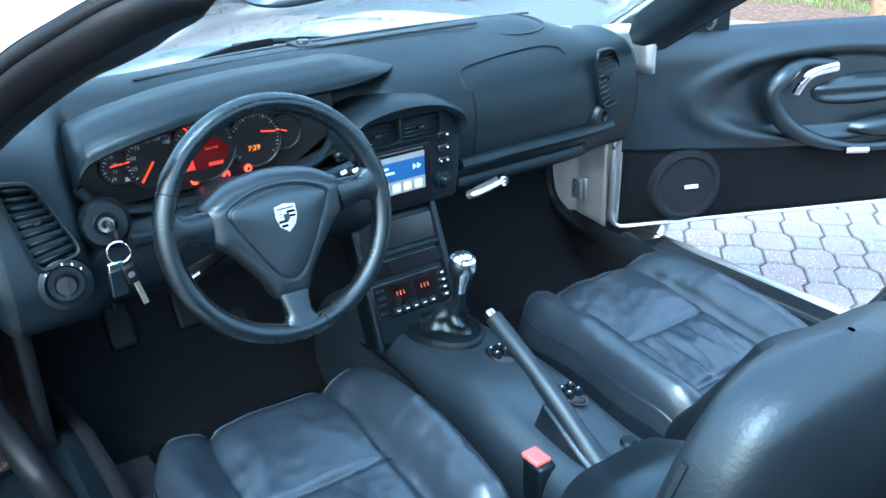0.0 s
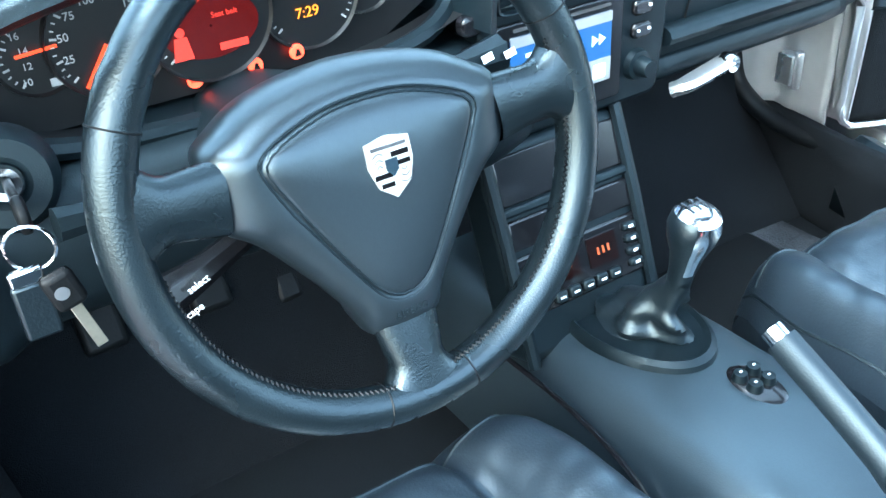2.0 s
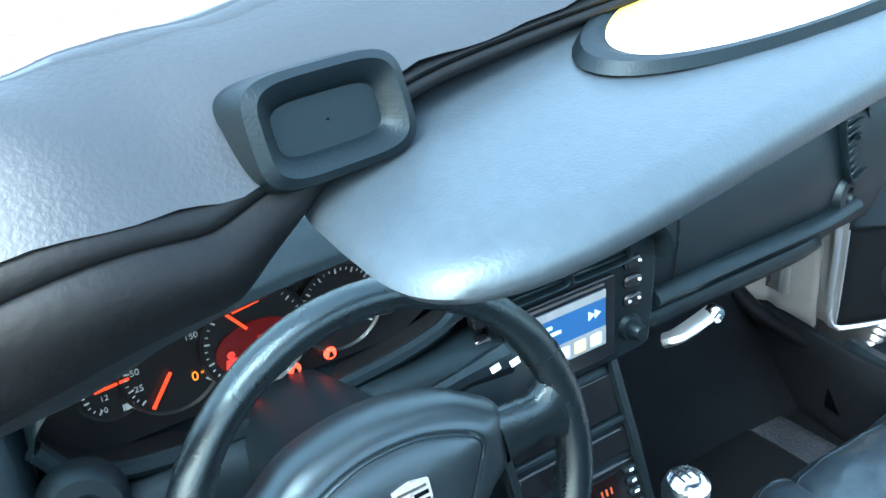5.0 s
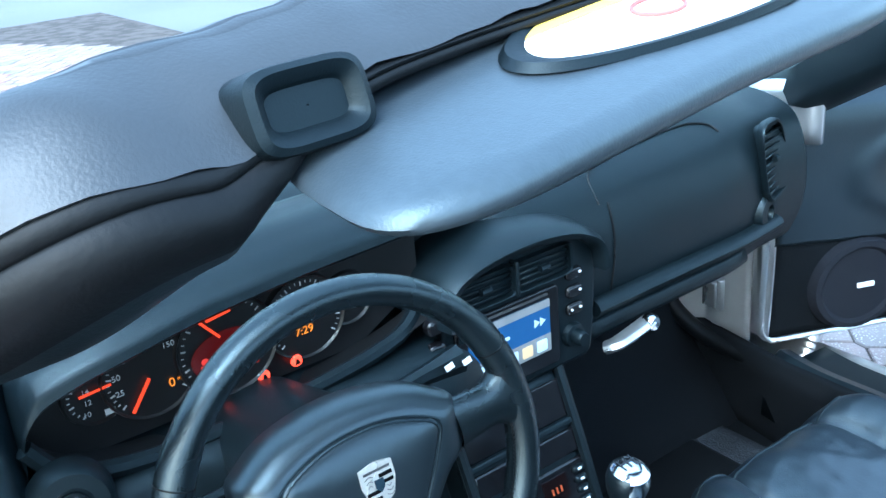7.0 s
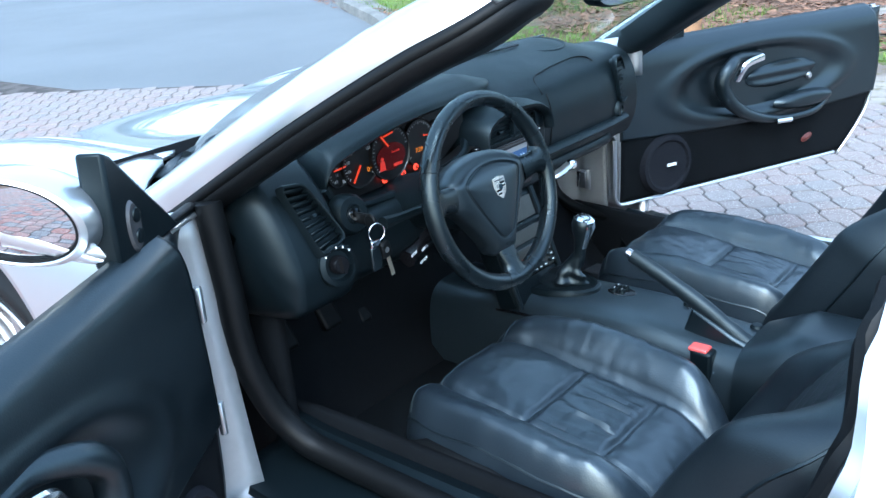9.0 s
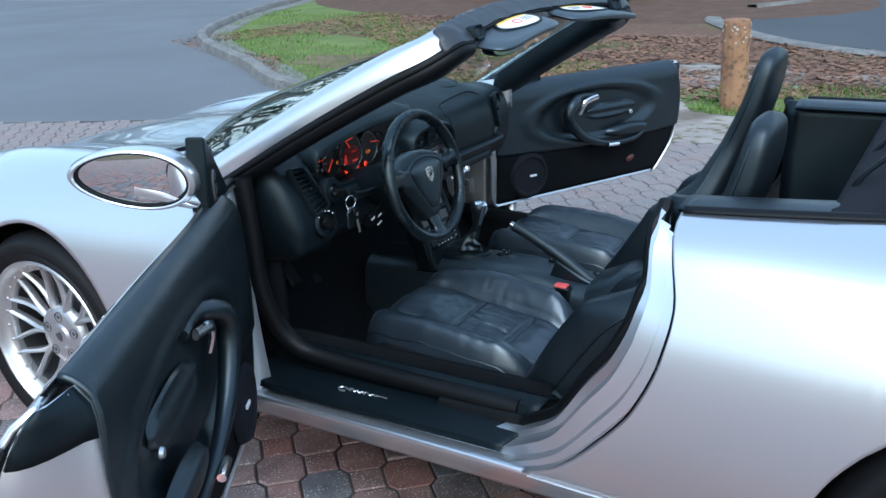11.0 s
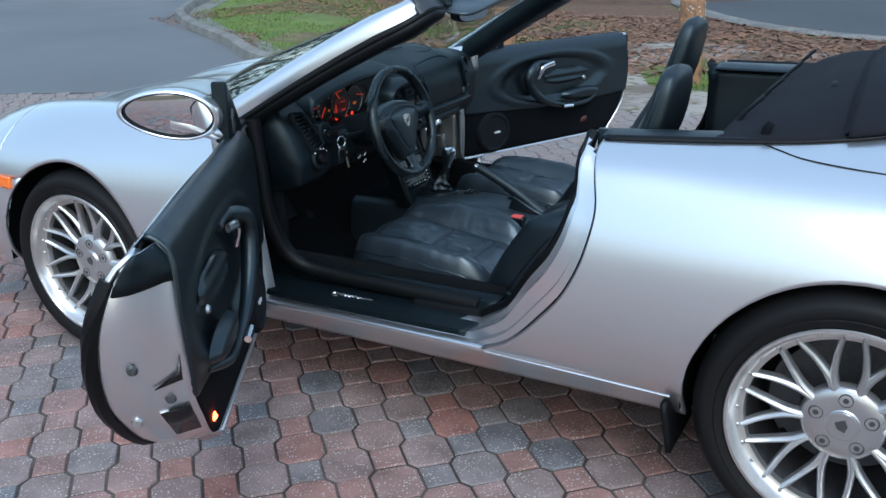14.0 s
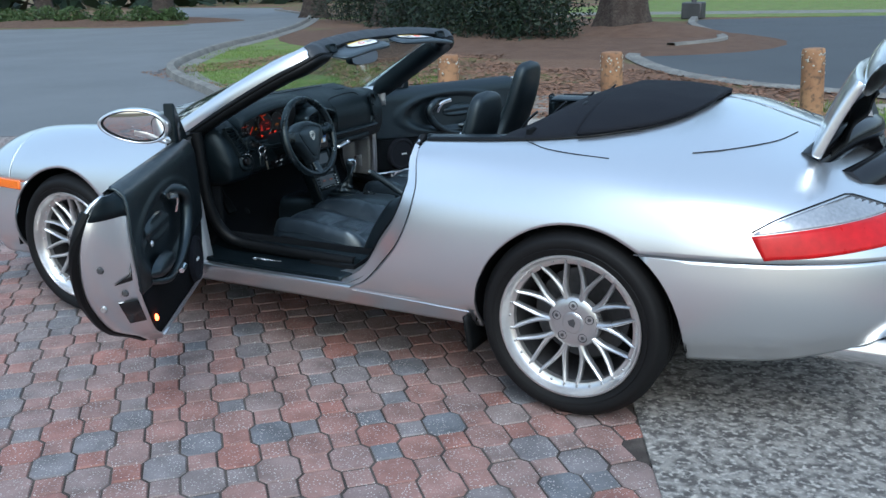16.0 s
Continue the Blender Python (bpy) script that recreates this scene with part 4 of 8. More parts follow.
    a1 = [inner(x, z, 0.735) for x, z in tri]
    m_ = len(tri)
    b.add(a0 + a1, [tuple(range(m_)), tuple(range(m_, 2 * m_))] + [(i, (i + 1) % m_, m_ + (i + 1) % m_, m_ + i) for i in range(m_)])
    part("mirror_sail", b, PLASTIC, d, bevel=0.006)
    part("switch_plate", Build().lathe([(0, 0.004), (0.021, 0.004), (0.024, 0.0)], Matrix.Translation(inner(0.905 + mx0, 0.880, 0.735)) @ rx.to_4x4() @ pose(0, 0, 0, 90 * side, 0, 0) @ Matrix.Diagonal((0.72, 1.55, 1, 1)), 24), DARKMETAL, d)
    for z in (0.865, 0.895):
        part("mirror_switch", Build().lathe([(0, 0.008), (0.010, 0.006), (0.012, 0)], Matrix.Translation(inner(0.90 + mx0, z, 0.735)) @ rx.to_4x4() @ pose(0, 0, 0, 90 * side, 0, 0), 16), PLASTIC, d)
    if side < 0:
        MX, MY, MZ = 0.940, 0.880, 0.918

        def mo(a, r=1.0):
            """The outline of the mirror glass: egg-shaped, narrow at the outer end."""
            y = math.cos(a)
            return (MY + 0.118 * y * r, MZ + r * (0.060 - 0.010 * y) * math.sin(a) + 0.010 * y * r)
        ang = span(0, 2 * math.pi, 49)[:-1]
        prof = [(0.93, 0.0), (1.0, 0.006), (1.07, 0.002), (1.12, -0.02), (1.08, -0.06), (0.85, -0.095), (0.4, -0.115), (0.02, -0.12)]
        b = Build().grid(lambda a, p: dm @ Vector((MX + p[1] + 0.2 * (mo(a, p[0])[1] - MZ), side * mo(a, p[0])[0], mo(a, p[0])[1])), ang, prof, loop_u=True)
        mh = part("mirror_housing", b, PAINT, d, "silver mirror housing")
        b = Build().grid(lambda a, r: dm @ Vector((MX - 0.004 + 0.010 * (0.86 - r * r) + 0.2 * (mo(a, r)[1] - MZ), side * mo(a, r)[0], mo(a, r)[1])), ang, [0.02, 0.15, 0.3, 0.45, 0.6, 0.75, 0.85, 0.925], loop_u=True)
        part("mirror_glass", b, MIRROR, d)
        b = Build().grid(lambda a, r: dm @ Vector((MX + r[1] + 0.2 * (mo(a, r[0])[1] - MZ), side * mo(a, r[0])[0], mo(a, r[0])[1])), ang, [(0.92, -0.004), (0.925, 0.002), (0.965, 0.003), (0.975, -0.002)], loop_u=True)
        part("mirror_gasket", b, RUBBER, d)
        part("mirror_foot", Build().tube(spline([inner(0.885, 0.855, 0.765), inner(0.90, 0.866, 0.79), inner(0.905, 0.885, 0.83), inner(0.90, 0.90, 0.87)], 5), [0.028, 0.027, 0.026, 0.026, 0.026, 0.026, 0.027, 0.028, 0.03, 0.032, 0.034, 0.036, 0.038, 0.04, 0.042, 0.044], 12, flat=0.75), PAINT, d)
    return d


door(-1, 59, True)
door(1, 65.5, False, (-0.094, -0.147, 0.0))


# ---- cabin shell ----
part("floor_pan", Build().box(0.30, -0.66, 0.19, 2.1, 0.66, 0.235), CARPET, car)
for side in (-1, 1):
    b = Build().grid(lambda x, z: Vector((x, side * (0.615 + 0.06 * max(0, (0.75 - x) / 0.4)), z)), span(0.33, 1.45, 12), span(0.22, 0.40, 5))
    part("footwell_side", b, CARPET, car, solid=0.02)
    part("kick_panel", Build().grid(lambda x, z: Vector((x, side * (0.672 if side < 0 else 0.640), z)), span(0.33, 0.74 if side < 0 else 0.47, 8), span(0.22, 0.80, 8)), CARPET, car, solid=0.02)
part("firewall", Build().grid(lambda y, t: Vector((0.56 - 0.24 * t + (0.10 * max(0, 1 - 4 * t)), y, 0.225 + 0.62 * t)), span(-0.67, 0.67, 14), span(0, 1, 14)), CARPET, car, solid=0.02)


def mat_floor(y0, y1):
    b = Build().grid(lambda x, y: Vector((x, y, 0.2455 + 0.9 * max(0, 0.62 - x) + 0.003 * math.sin(x * 31) * math.sin(y * 17))), span(0.53, 1.02, 24), span(y0, y1, 20))
    return part("floor_mat", b, FLOORMAT, car, "black ribbed carpet floor mat", solid=0.012)


mat_floor(-0.58, -0.14)
mp = mat_floor(0.13, 0.57)
for k in range(7):
    part("mat_lettering", Build().box(-0.018, -0.012, 0, 0.018, 0.012, 0.004, Matrix.Translation((0.90, 0.20 + 0.042 * k, 0.252))), CLOTH, mp)
for y, w, z in ((-0.47, 0.026, 0.43), (-0.34, 0.026, 0.43), (-0.24, 0.018, 0.40)):
    m = Matrix.Translation((0.48, y, z)) @ pose(0, 0, 0, 0, -35, 0)
    p = part("pedal", Build().box(-0.012, -w, -0.045, 0.012, w, 0.045, m), RUBBER, car, bevel=0.008)
    part("pedal_arm", Build().tube([(0.47, y, z + 0.03), (0.43, y, z + 0.14), (0.41, y, z + 0.26)], 0.007, 6), RUBBER, p)


# ---- dashboard ----
def blend(a, b, t):
    t = min(max(t, 0), 1)
    t = t * t * (3 - 2 * t)
    return a + (b - a) * t


Z_OUT = [(0.52, 0.872), (0.60, 0.882), (0.69, 0.875), (0.755, 0.852), (0.80, 0.80), (0.828, 0.735), (0.835, 0.68), (0.80, 0.625), (0.60, 0.60)]
Z_CLU = [(0.42, 0.888), (0.55, 0.915), (0.625, 0.905), (0.655, 0.87), (0.68, 0.81), (0.715, 0.762), (0.80, 0.742), (0.80, 0.64), (0.60, 0.60)]
Z_PAS = [(0.42, 0.888), (0.55, 0.913), (0.66, 0.890), (0.735, 0.857), (0.768, 0.80), (0.770, 0.735), (0.755, 0.672), (0.715, 0.625), (0.50, 0.60)]
Z_END = [(0.55, 0.868), (0.62, 0.875), (0.68, 0.868), (0.725, 0.845), (0.748, 0.79), (0.752, 0.73), (0.738, 0.67), (0.70, 0.63), (0.55, 0.60)]


def dash_section(y):
    out = []
    for i in range(9):
        c = []
        for k in (0, 1):
            v = blend(Z_OUT[i][k], Z_CLU[i][k], (y + 0.575) / 0.05)
            v = blend(v, Z_PAS[i][k], (y + 0.14) / 0.17)
            v = blend(v, Z_END[i][k], (y - 0.40) / 0.16)
            c.append(v)
        if i == 0:
            c[0] += 0.08 * (y / 0.68) ** 2 * (1 if abs(y) < 0.56 else 0.3)
        out.append(Vector((c[0], y, c[1])))
    return spline(out, 7)


DY = sorted(set(span(-0.672, 0.60, 60) + span(-0.60, -0.50, 14) + span(-0.15, 0.04, 20)))
sections = [dash_section(y) for y in DY]
b = Build().grid(lambda i, j: sections[i][j], list(range(len(DY))), list(range(len(sections[0]))))
dash = part("dashboard", b, PLASTIC, car, "black moulded dashboard", smooth=60)
for i in (0, -1):
    sec = sections[i]
    c = sum(sec, Vector()) / len(sec)
    sgn = -1 if i == 0 else 1
    b = Build().grid(lambda p, t: p.lerp(c, t) + Vector((0, sgn * (0.045 if sgn < 0 else 0.02) * math.sqrt(max(0, 1 - (1 - t) ** 2)), 0)), sec, [0, 0.02, 0.06, 0.13, 0.25, 0.45, 0.7, 1.0])
    part("end_cap", b, PLASTIC, dash, smooth=60)
# grilles and joints of the dash top
part("defrost_slot", Build().tube([Vector((0.505 + 0.09 * (y / 0.6) ** 2, y, 0.911)) for y in span(-0.46, 0.46, 24)], 0.006, 6, flat=0.4), GLOSSBLACK, dash)
part("top_joint", Build().tube([Vector((0.575 + 0.06 * (y / 0.6) ** 2, y, 0.914)) for y in span(-0.40, 0.30, 24)], 0.0025, 5), GLOSSBLACK, dash)
s = part("sun_sensor", Build().lathe([(0, 0.012), (0.010, 0.010), (0.014, 0)], Matrix.Translation((0.54, -0.065, 0.913)), 16), GLOSSBLACK, dash)
part("sensor_plate", Build().box(0.51, -0.085, 0.911, 0.575, -0.045, 0.918), PLASTIC, dash, bevel=0.003)
for y in (-0.57, 0.38):
    part("dash_speaker", Build().lathe([(0, 0.004), (0.055, 0.003), (0.066, 0.006), (0.072, 0)], Matrix.Translation((0.60, y, 0.898 if y > 0 else 0.884)) @ pose(0, 0, 0, 0, 10, 0) @ Matrix.Diagonal((0.85, 1.15, 1, 1)), 32), PLASTIC, dash)


def on_dash(y, j):
    s_ = dash_section(y)
    j = min(max(j, 0), len(s_) - 1.001)
    i = int(j)
    return s_[i].lerp(s_[i + 1], j - i)


# airbag lid and glovebox joints
loop = []
for y, j in [(0.150, 24.5), (0.160, 20), (0.22, 18.6), (0.30, 17.8), (0.37, 17.6), (0.405, 18.8), (0.412, 20.5)]:
    loop.append(on_dash(y, j) + Vector((0.001, 0, 0.001)))
part("airbag_joint", Build().tube(spline(loop, 6), 0.0016, 5), RUBBER, dash)
part("airbag_joint", Build().tube([on_dash(0.165 - 0.010 * t, 24.5 + 16 * t) + Vector((0.001, 0, 0)) for t in span(0, 1, 12)], 0.0016, 5), RUBBER, dash)
rail = [on_dash(y, 38.5) + Vector((0.006, 0, 0.0)) for y in span(0.12, 0.52, 20)]
part("trim_rail", Build().tube(rail, 0.016, 10, flat=0.7), PLASTIC, dash)
b = Build().grid(lambda y, t: on_dash(y, 42 + 6.5 * t) + Vector((0.012 * math.sin(math.pi * min(1, t * 1.2)), 0, 0)), span(0.125, 0.46, 20), span(0, 1, 10))
part("glovebox_lid", b, PLASTIC, dash, solid=0.01)
gb = Build().tube(spline([(0.776, 0.138, 0.638), (0.788, 0.150, 0.646), (0.790, 0.180, 0.653), (0.788, 0.208, 0.657)], 5), 0.0125, 8, flat=0.7)
g = part("glovebox_handle", gb, SATIN, dash, "satin silver glovebox handle")
part("lock", Build().lathe([(0.003, 0.010), (0.009, 0.011), (0.012, 0.006), (0.012, -0.004)], Matrix.Translation((0.790, 0.206, 0.657)) @ pose(0, 0, 0, 0, 90, 0), 18), CHROME, g)


def face(x, y, z, turn=0, tip=0):
    """A local frame on a surface that faces the cabin: its x runs to the car's right, y up, z out of the surface."""
    return Matrix.Translation((x, y, z)) @ Matrix(((0, 0, 1, 0), (1, 0, 0, 0), (0, 1, 0, 0), (0, 0, 0, 1))) @ pose(0, 0, 0, tip, turn, 0)


def vent(corners, slats, parent, out, name="air_vent", power=0.35):
    """A recessed outlet with a frame and slanted slats between four corners (upper left, upper right, lower right, lower left)."""
    c = [Vector(q) for q in corners]
    out = out.normalized()

    def q(u, v, d=0.0):
        p = c[0].lerp(c[1], u).lerp(c[3].lerp(c[2], u), v)
        return p + out * d

    def ring(a, r, d):
        co, si = math.cos(a), math.sin(a)
        return q(0.5 + 0.5 * r * math.copysign(abs(co) ** power, co), 0.5 + 0.5 * r * math.copysign(abs(si) ** power, si), d)
    ang = span(0, 2 * math.pi, 49)[:-1]
    v_ = part(name, Build().grid(lambda a, r: ring(a, r, -0.028), ang, [0.02, 0.5, 1.0], loop_u=True), GLOSSBLACK, parent)
    part("vent_frame", Build().grid(lambda a, p: ring(a, p[0], p[1]), ang, [(1.0, -0.028), (0.99, -0.002), (1.01, 0.003), (1.07, 0.004), (1.12, 0.0), (1.13, -0.012)], loop_u=True), PLASTIC, v_)
    for k in range(slats):
        t = (k + 0.5) / slats
        h = 0.25 / slats
        wide = 0.5 * (1 - abs(2 * t - 1) ** (2 / power)) ** (power / 2)
        part("slat", Build().add([q(0.5 - wide, t - h, -0.002), q(0.5 + wide, t - h, -0.002), q(0.5 + wide, t + h, -0.020), q(0.5 - wide, t + h, -0.020)], [(0, 1, 2, 3)]), PLASTIC, v_, solid=0.003, offset=0)
    part("vane_tab", Build().tube([q(0.42, 0.5, 0.002), q(0.58, 0.5, 0.002)], 0.0045, 8), PLASTIC, v_)
    return v_


vent([(0.790, -0.658, 0.846), (0.797, -0.615, 0.842), (0.838, -0.576, 0.748), (0.842, -0.634, 0.735)], 9, dash, Vector((0.86, 0.1, 0.5)), power=0.30)
vent([(0.762, 0.468, 0.856), (0.738, 0.548, 0.850), (0.742, 0.572, 0.748), (0.774, 0.480, 0.742)], 10, dash, Vector((0.93, -0.3, 0.2)), power=0.55)
m = face(0.752, 0.490, 0.722, 14)
part("dash_knob", Build().lathe([(0.0, 0.006), (0.010, 0.008), (0.013, 0.016), (0.026, 0.014), (0.031, 0.004), (0.032, -0.02)], m, 28), PLASTIC, dash)
m = face(0.838, -0.604, 0.706, -10, -12)
ls = part("light_switch", Build().lathe([(0.0, 0.002), (0.024, 0.004), (0.028, 0.014), (0.036, 0.010), (0.038, -0.02)], m, 32), PLASTIC, dash)
part("dial", Build().lathe([(0.0, 0.022), (0.013, 0.022), (0.016, 0.016), (0.017, 0.0)], m, 20).box(-0.003, -0.014, 0.015, 0.003, 0.014, 0.028, m), GLOSSBLACK, ls)
for k in range(5):
    a = radians(40 + 25 * k)
    part("dial_mark", Build().box(-0.001, -0.0017, 0.010, 0.001, 0.0017, 0.0150, m @ Matrix.Translation((0.030 * math.cos(a), 0.030 * math.sin(a), 0))), WHITE, ls)
m = face(0.812, -0.532, 0.768, -4, -14)
ig = part("ignition_lock", Build().lathe([(0.0, 0.008), (0.011, 0.010), (0.014, 0.006), (0.018, 0.010), (0.030, 0.010), (0.036, 0.002), (0.038, -0.02)], m, 32), PLASTIC, dash)
part("lock_ring", Build().lathe([(0.006, 0.012), (0.011, 0.013), (0.013, 0.008)], m, 24), CHROME, ig)

# ---- instrument cluster ----
DIAL = mat("dial_black", (0.003, 0.003, 0.0035), 0.45, 0, 0.1, 200)
NEEDLE = mat("needle_red", (0.35, 0.02, 0.005), 0.4, emit=(1.0, 0.06, 0.01), power=0.16)
LAMP_RED = mat("warning_red", (0.8, 0.04, 0.02), 0.4, emit=(1.0, 0.05, 0.015), power=0.42)
DISPLAY = mat("red_display", (0.012, 0.001, 0.001), 0.3, emit=(0.9, 0.01, 0.006), power=0.011)
DISPLAY_TEXT = mat("red_print", (0.3, 0.02, 0.012), 0.3, emit=(1.0, 0.05, 0.03), power=0.09)
ORANGE = mat("orange_digits", (0.35, 0.10, 0.01), 0.3, emit=(1.0, 0.25, 0.01), power=0.16)
NUMERAL = mat("white_numerals", (0.22, 0.22, 0.22), 0.5, emit=(0.8, 0.82, 0.85), power=0.012)


def text(body, size, m, material, parent, name="lettering", align="CENTER"):
    cu = bpy.data.curves.new(name, "FONT")
    cu.body, cu.size, cu.align_x, cu.align_y, cu.extrude = body, size, align, "CENTER", 0.0003
    tmp = new("tmp", cu)
    me = bpy.data.meshes.new_from_object(tmp)
    bpy.data.objects.remove(tmp)
    me.transform(m)
    me.materials.clear()
    me.materials.append(material)
    ob = new(name, me)
    ob.parent = parent
    return ob


lip_z = curve((-0.556, 0.790), (-0.550, 0.826), (-0.525, 0.852), (-0.45, 0.872), (-0.36, 0.884), (-0.26, 0.888), (-0.16, 0.886), (-0.09, 0.884), (-0.03, 0.885), (0.02, 0.884), (0.06, 0.884))
lip_x = curve((-0.556, 0.782), (-0.45, 0.792), (-0.30, 0.785), (-0.18, 0.772), (-0.09, 0.758), (-0.03, 0.738), (0.02, 0.705), (0.06, 0.66))
HY = sorted(set(span(-0.556, 0.055, 50) + span(-0.556, -0.52, 10)))


def hood(y, t):
    a = Vector((lip_x(y), y, lip_z(y)))
    taper = min(1, max(0.0, (0.06 - y) / 0.14), max(0.0, (y + 0.556) / 0.03) + 0.25)
    up = [(-0.06, -0.014), (-0.012, -0.008), (0.0, 0.0), (-0.003, 0.010), (-0.020, 0.022), (-0.06, 0.034), (-0.12, 0.032), (-0.19, 0.010)]
    k = min(int(t * 7), 6)
    f = t * 7 - k
    d = [up[k][i] * (1 - f) + up[k + 1][i] * f for i in (0, 1)]
    return a + Vector((d[0], 0, d[1] * (taper if d[1] > 0 else 1)))


part("cluster_hood", Build().grid(hood, HY, span(0, 1, 22)), PLASTIC, dash, "hooded cowl over the dials", smooth=70)
b = Build().grid(lambda y, t: Vector((0.735 + 0.03 * (1 - t) * 0, y, 0.762 + max(0, (y + 0.20) / 0.09) * 0.05 + t * (lip_z(y) - 0.768 - max(0, (y + 0.20) / 0.09) * 0.05))), span(-0.545, -0.115, 24), span(0, 1, 5))
clu = part("instrument_panel", b, DIAL, dash, "lit instrument panel with five round dials")
part("lower_rim", Build().tube(spline([(0.775, -0.552, 0.815), (0.775, -0.52, 0.775), (0.775, -0.44, 0.757), (0.772, -0.30, 0.755), (0.768, -0.17, 0.772), (0.735, -0.115, 0.800)], 6), 0.009, 8), PLASTIC, dash)
b = Build().grid(lambda p, t: Vector((0.735 + t * 0.04, p.y, p.z)), spline([(0, -0.552, 0.815), (0, -0.52, 0.775), (0, -0.44, 0.757), (0, -0.30, 0.755), (0, -0.17, 0.772), (0, -0.06, 0.815), (0, -0.02, 0.84)], 6), span(0, 1, 3))
part("cluster_floor", b, DIAL, dash)
DIALS = [(-0.480, 0.822, 0.031, 0.738), (-0.428, 0.824, 0.047, 0.741), (-0.262, 0.822, 0.047, 0.741), (-0.209, 0.824, 0.031, 0.738), (-0.350, 0.825, 0.054, 0.745)]
for i, (y, z, r, x) in enumerate(DIALS):
    m = face(x, y, z)
    dl = part("dial", Build().lathe([(0.0, 0.0), (r - 0.003, 0.0), (r - 0.001, 0.003), (r, 0.0), (r, -0.006)], m, 40), DIAL, clu)
    n = 31 if r > 0.04 else 9
    for k in range(n):
        a = radians(220 - 260 * k / (n - 1)) if r > 0.04 else radians(235 - 110 * k / (n - 1) + (180 if y > -0.3 else 0) * 0)
        if i == 4 and k > 24:
            continue
        big = k % 3 == 0
        L = 0.005 if big else 0.0028
        mm = m @ Matrix.Translation((0, 0, 0.001)) @ pose(0, 0, 0, 0, 0, math.degrees(a)) @ Matrix.Translation((r - 0.006, 0, 0))
        part("tick", Build().box(-L, -0.0005 if not big else -0.0008, 0, 0, 0.0005 if not big else 0.0008, 0.0006, mm), NUMERAL, clu)
sp = face(0.742, -0.428, 0.824)
for k, s_ in enumerate(("25", "50", "75", "100", "125", "150")):
    a = radians(196 - 30 * k)
    text(s_, 0.0085, sp @ Matrix.Translation((0.032 * math.cos(a), 0.032 * math.sin(a), 0.0015)), NUMERAL, clu)
vg = face(0.739, -0.480, 0.822)
for k, s_ in enumerate(("10", "12", "14", "16")):
    text(s_, 0.0075, vg @ Matrix.Translation((-0.006 - 0.003 * abs(k - 1.5), -0.017 + 0.0115 * k, 0.0015)), NUMERAL, clu)
part("needle", Build().box(-0.002, -0.0011, 0.002, 0.028, 0.0011, 0.0035, vg @ pose(-0.012, 0.0035, 0, 0, 0, 4)), NEEDLE, clu)
part("battery_mark", Build().box(-0.005, -0.003, 0.001, 0.005, 0.003, 0.002, vg @ Matrix.Translation((0.010, -0.021, 0))), NUMERAL, clu)
part("needle", Build().box(0.004, -0.0014, 0.002, 0.040, 0.0014, 0.004, sp @ pose(0, 0, 0, 0, 0, 234)), NEEDLE, clu)
text("0", 0.013, sp @ Matrix.Translation((0.018, -0.017, 0.0015)), ORANGE, clu)
text("mph", 0.005, sp @ Matrix.Translation((0.028, -0.015, 0.0015)), ORANGE, clu)
ce = face(0.746, -0.350, 0.825)
b = Build().grid(lambda a, r: ce @ Vector((0.040 * r * math.cos(a), -0.008 + 0.026 * r * math.sin(a), 0.001)), span(0, 2 * math.pi, 33)[:-1], [0.03, 0.6, 1], loop_u=True)
part("display", b, DISPLAY, clu)
text("Seat belt", 0.0062, ce @ pose(0.012, 0.0, 0.002, 0, 0, 0), DISPLAY_TEXT, clu)
part("display_box", Build().box(-0.012, -0.003, 0.0015, 0.012, 0.003, 0.002, ce @ Matrix.Translation((0.016, -0.026, 0))), DISPLAY_TEXT, clu)
part("belt_symbol", Build().lathe([(0, 0.002), (0.004, 0.002)], ce @ Matrix.Translation((-0.026, -0.008, 0)), 12).prism([(-0.008, -0.018), (0.008, -0.018), (0.005, 0.0), (-0.005, 0.0)], 0.0012, 0.002, ce @ Matrix.Translation((-0.026, -0.012, 0))), DISPLAY_TEXT, clu)
part("needle", Build().box(0.012, -0.0014, 0.002, 0.050, 0.0014, 0.004, ce @ pose(0, 0.004, 0, 0, 0, 128)), NEEDLE, clu)
part("needle", Build().box(-0.016, -0.0012, 0.002, 0.010, 0.0012, 0.004, ce @ pose(-0.002, 0.036, 0, 0, 0, 8)), NEEDLE, clu)
rg = face(0.742, -0.262, 0.822)
text("7:29", 0.0125, rg @ Matrix.Translation((-0.004, -0.014, 0.0015)), ORANGE, clu)
part("needle", Build().box(0.0, -0.0012, 0.002, 0.024, 0.0012, 0.004, rg @ pose(0.010, 0.012, 0, 0, 0, -10)), NEEDLE, clu)
rs = face(0.739, -0.209, 0.824)
part("needle", Build().box(-0.004, -0.0011, 0.002, 0.016, 0.0011, 0.0035, rs @ pose(0, 0.002, 0, 0, 0, 160)), NEEDLE, clu)
for y, z, s_ in ((-0.370, 0.7755, "PARK"), (-0.318, 0.7745, ""), (-0.280, 0.777, "")):
    m = face(0.742, y, z)
    w = part("warning_lamp", Build().lathe([(0, 0.003), (0.0058, 0.0025), (0.0068, 0.0)], m, 20), LAMP_RED, clu)
    if s_:
        text(s_, 0.0036, m @ Matrix.Translation((0, 0, 0.0034)), DIAL, clu)
    else:
        part("warning_symbol", Build().prism([(-0.003, -0.003), (0.003, -0.003), (0.0012, 0.003), (-0.0012, 0.003)], 0.003, 0.0036, m), DIAL, clu)

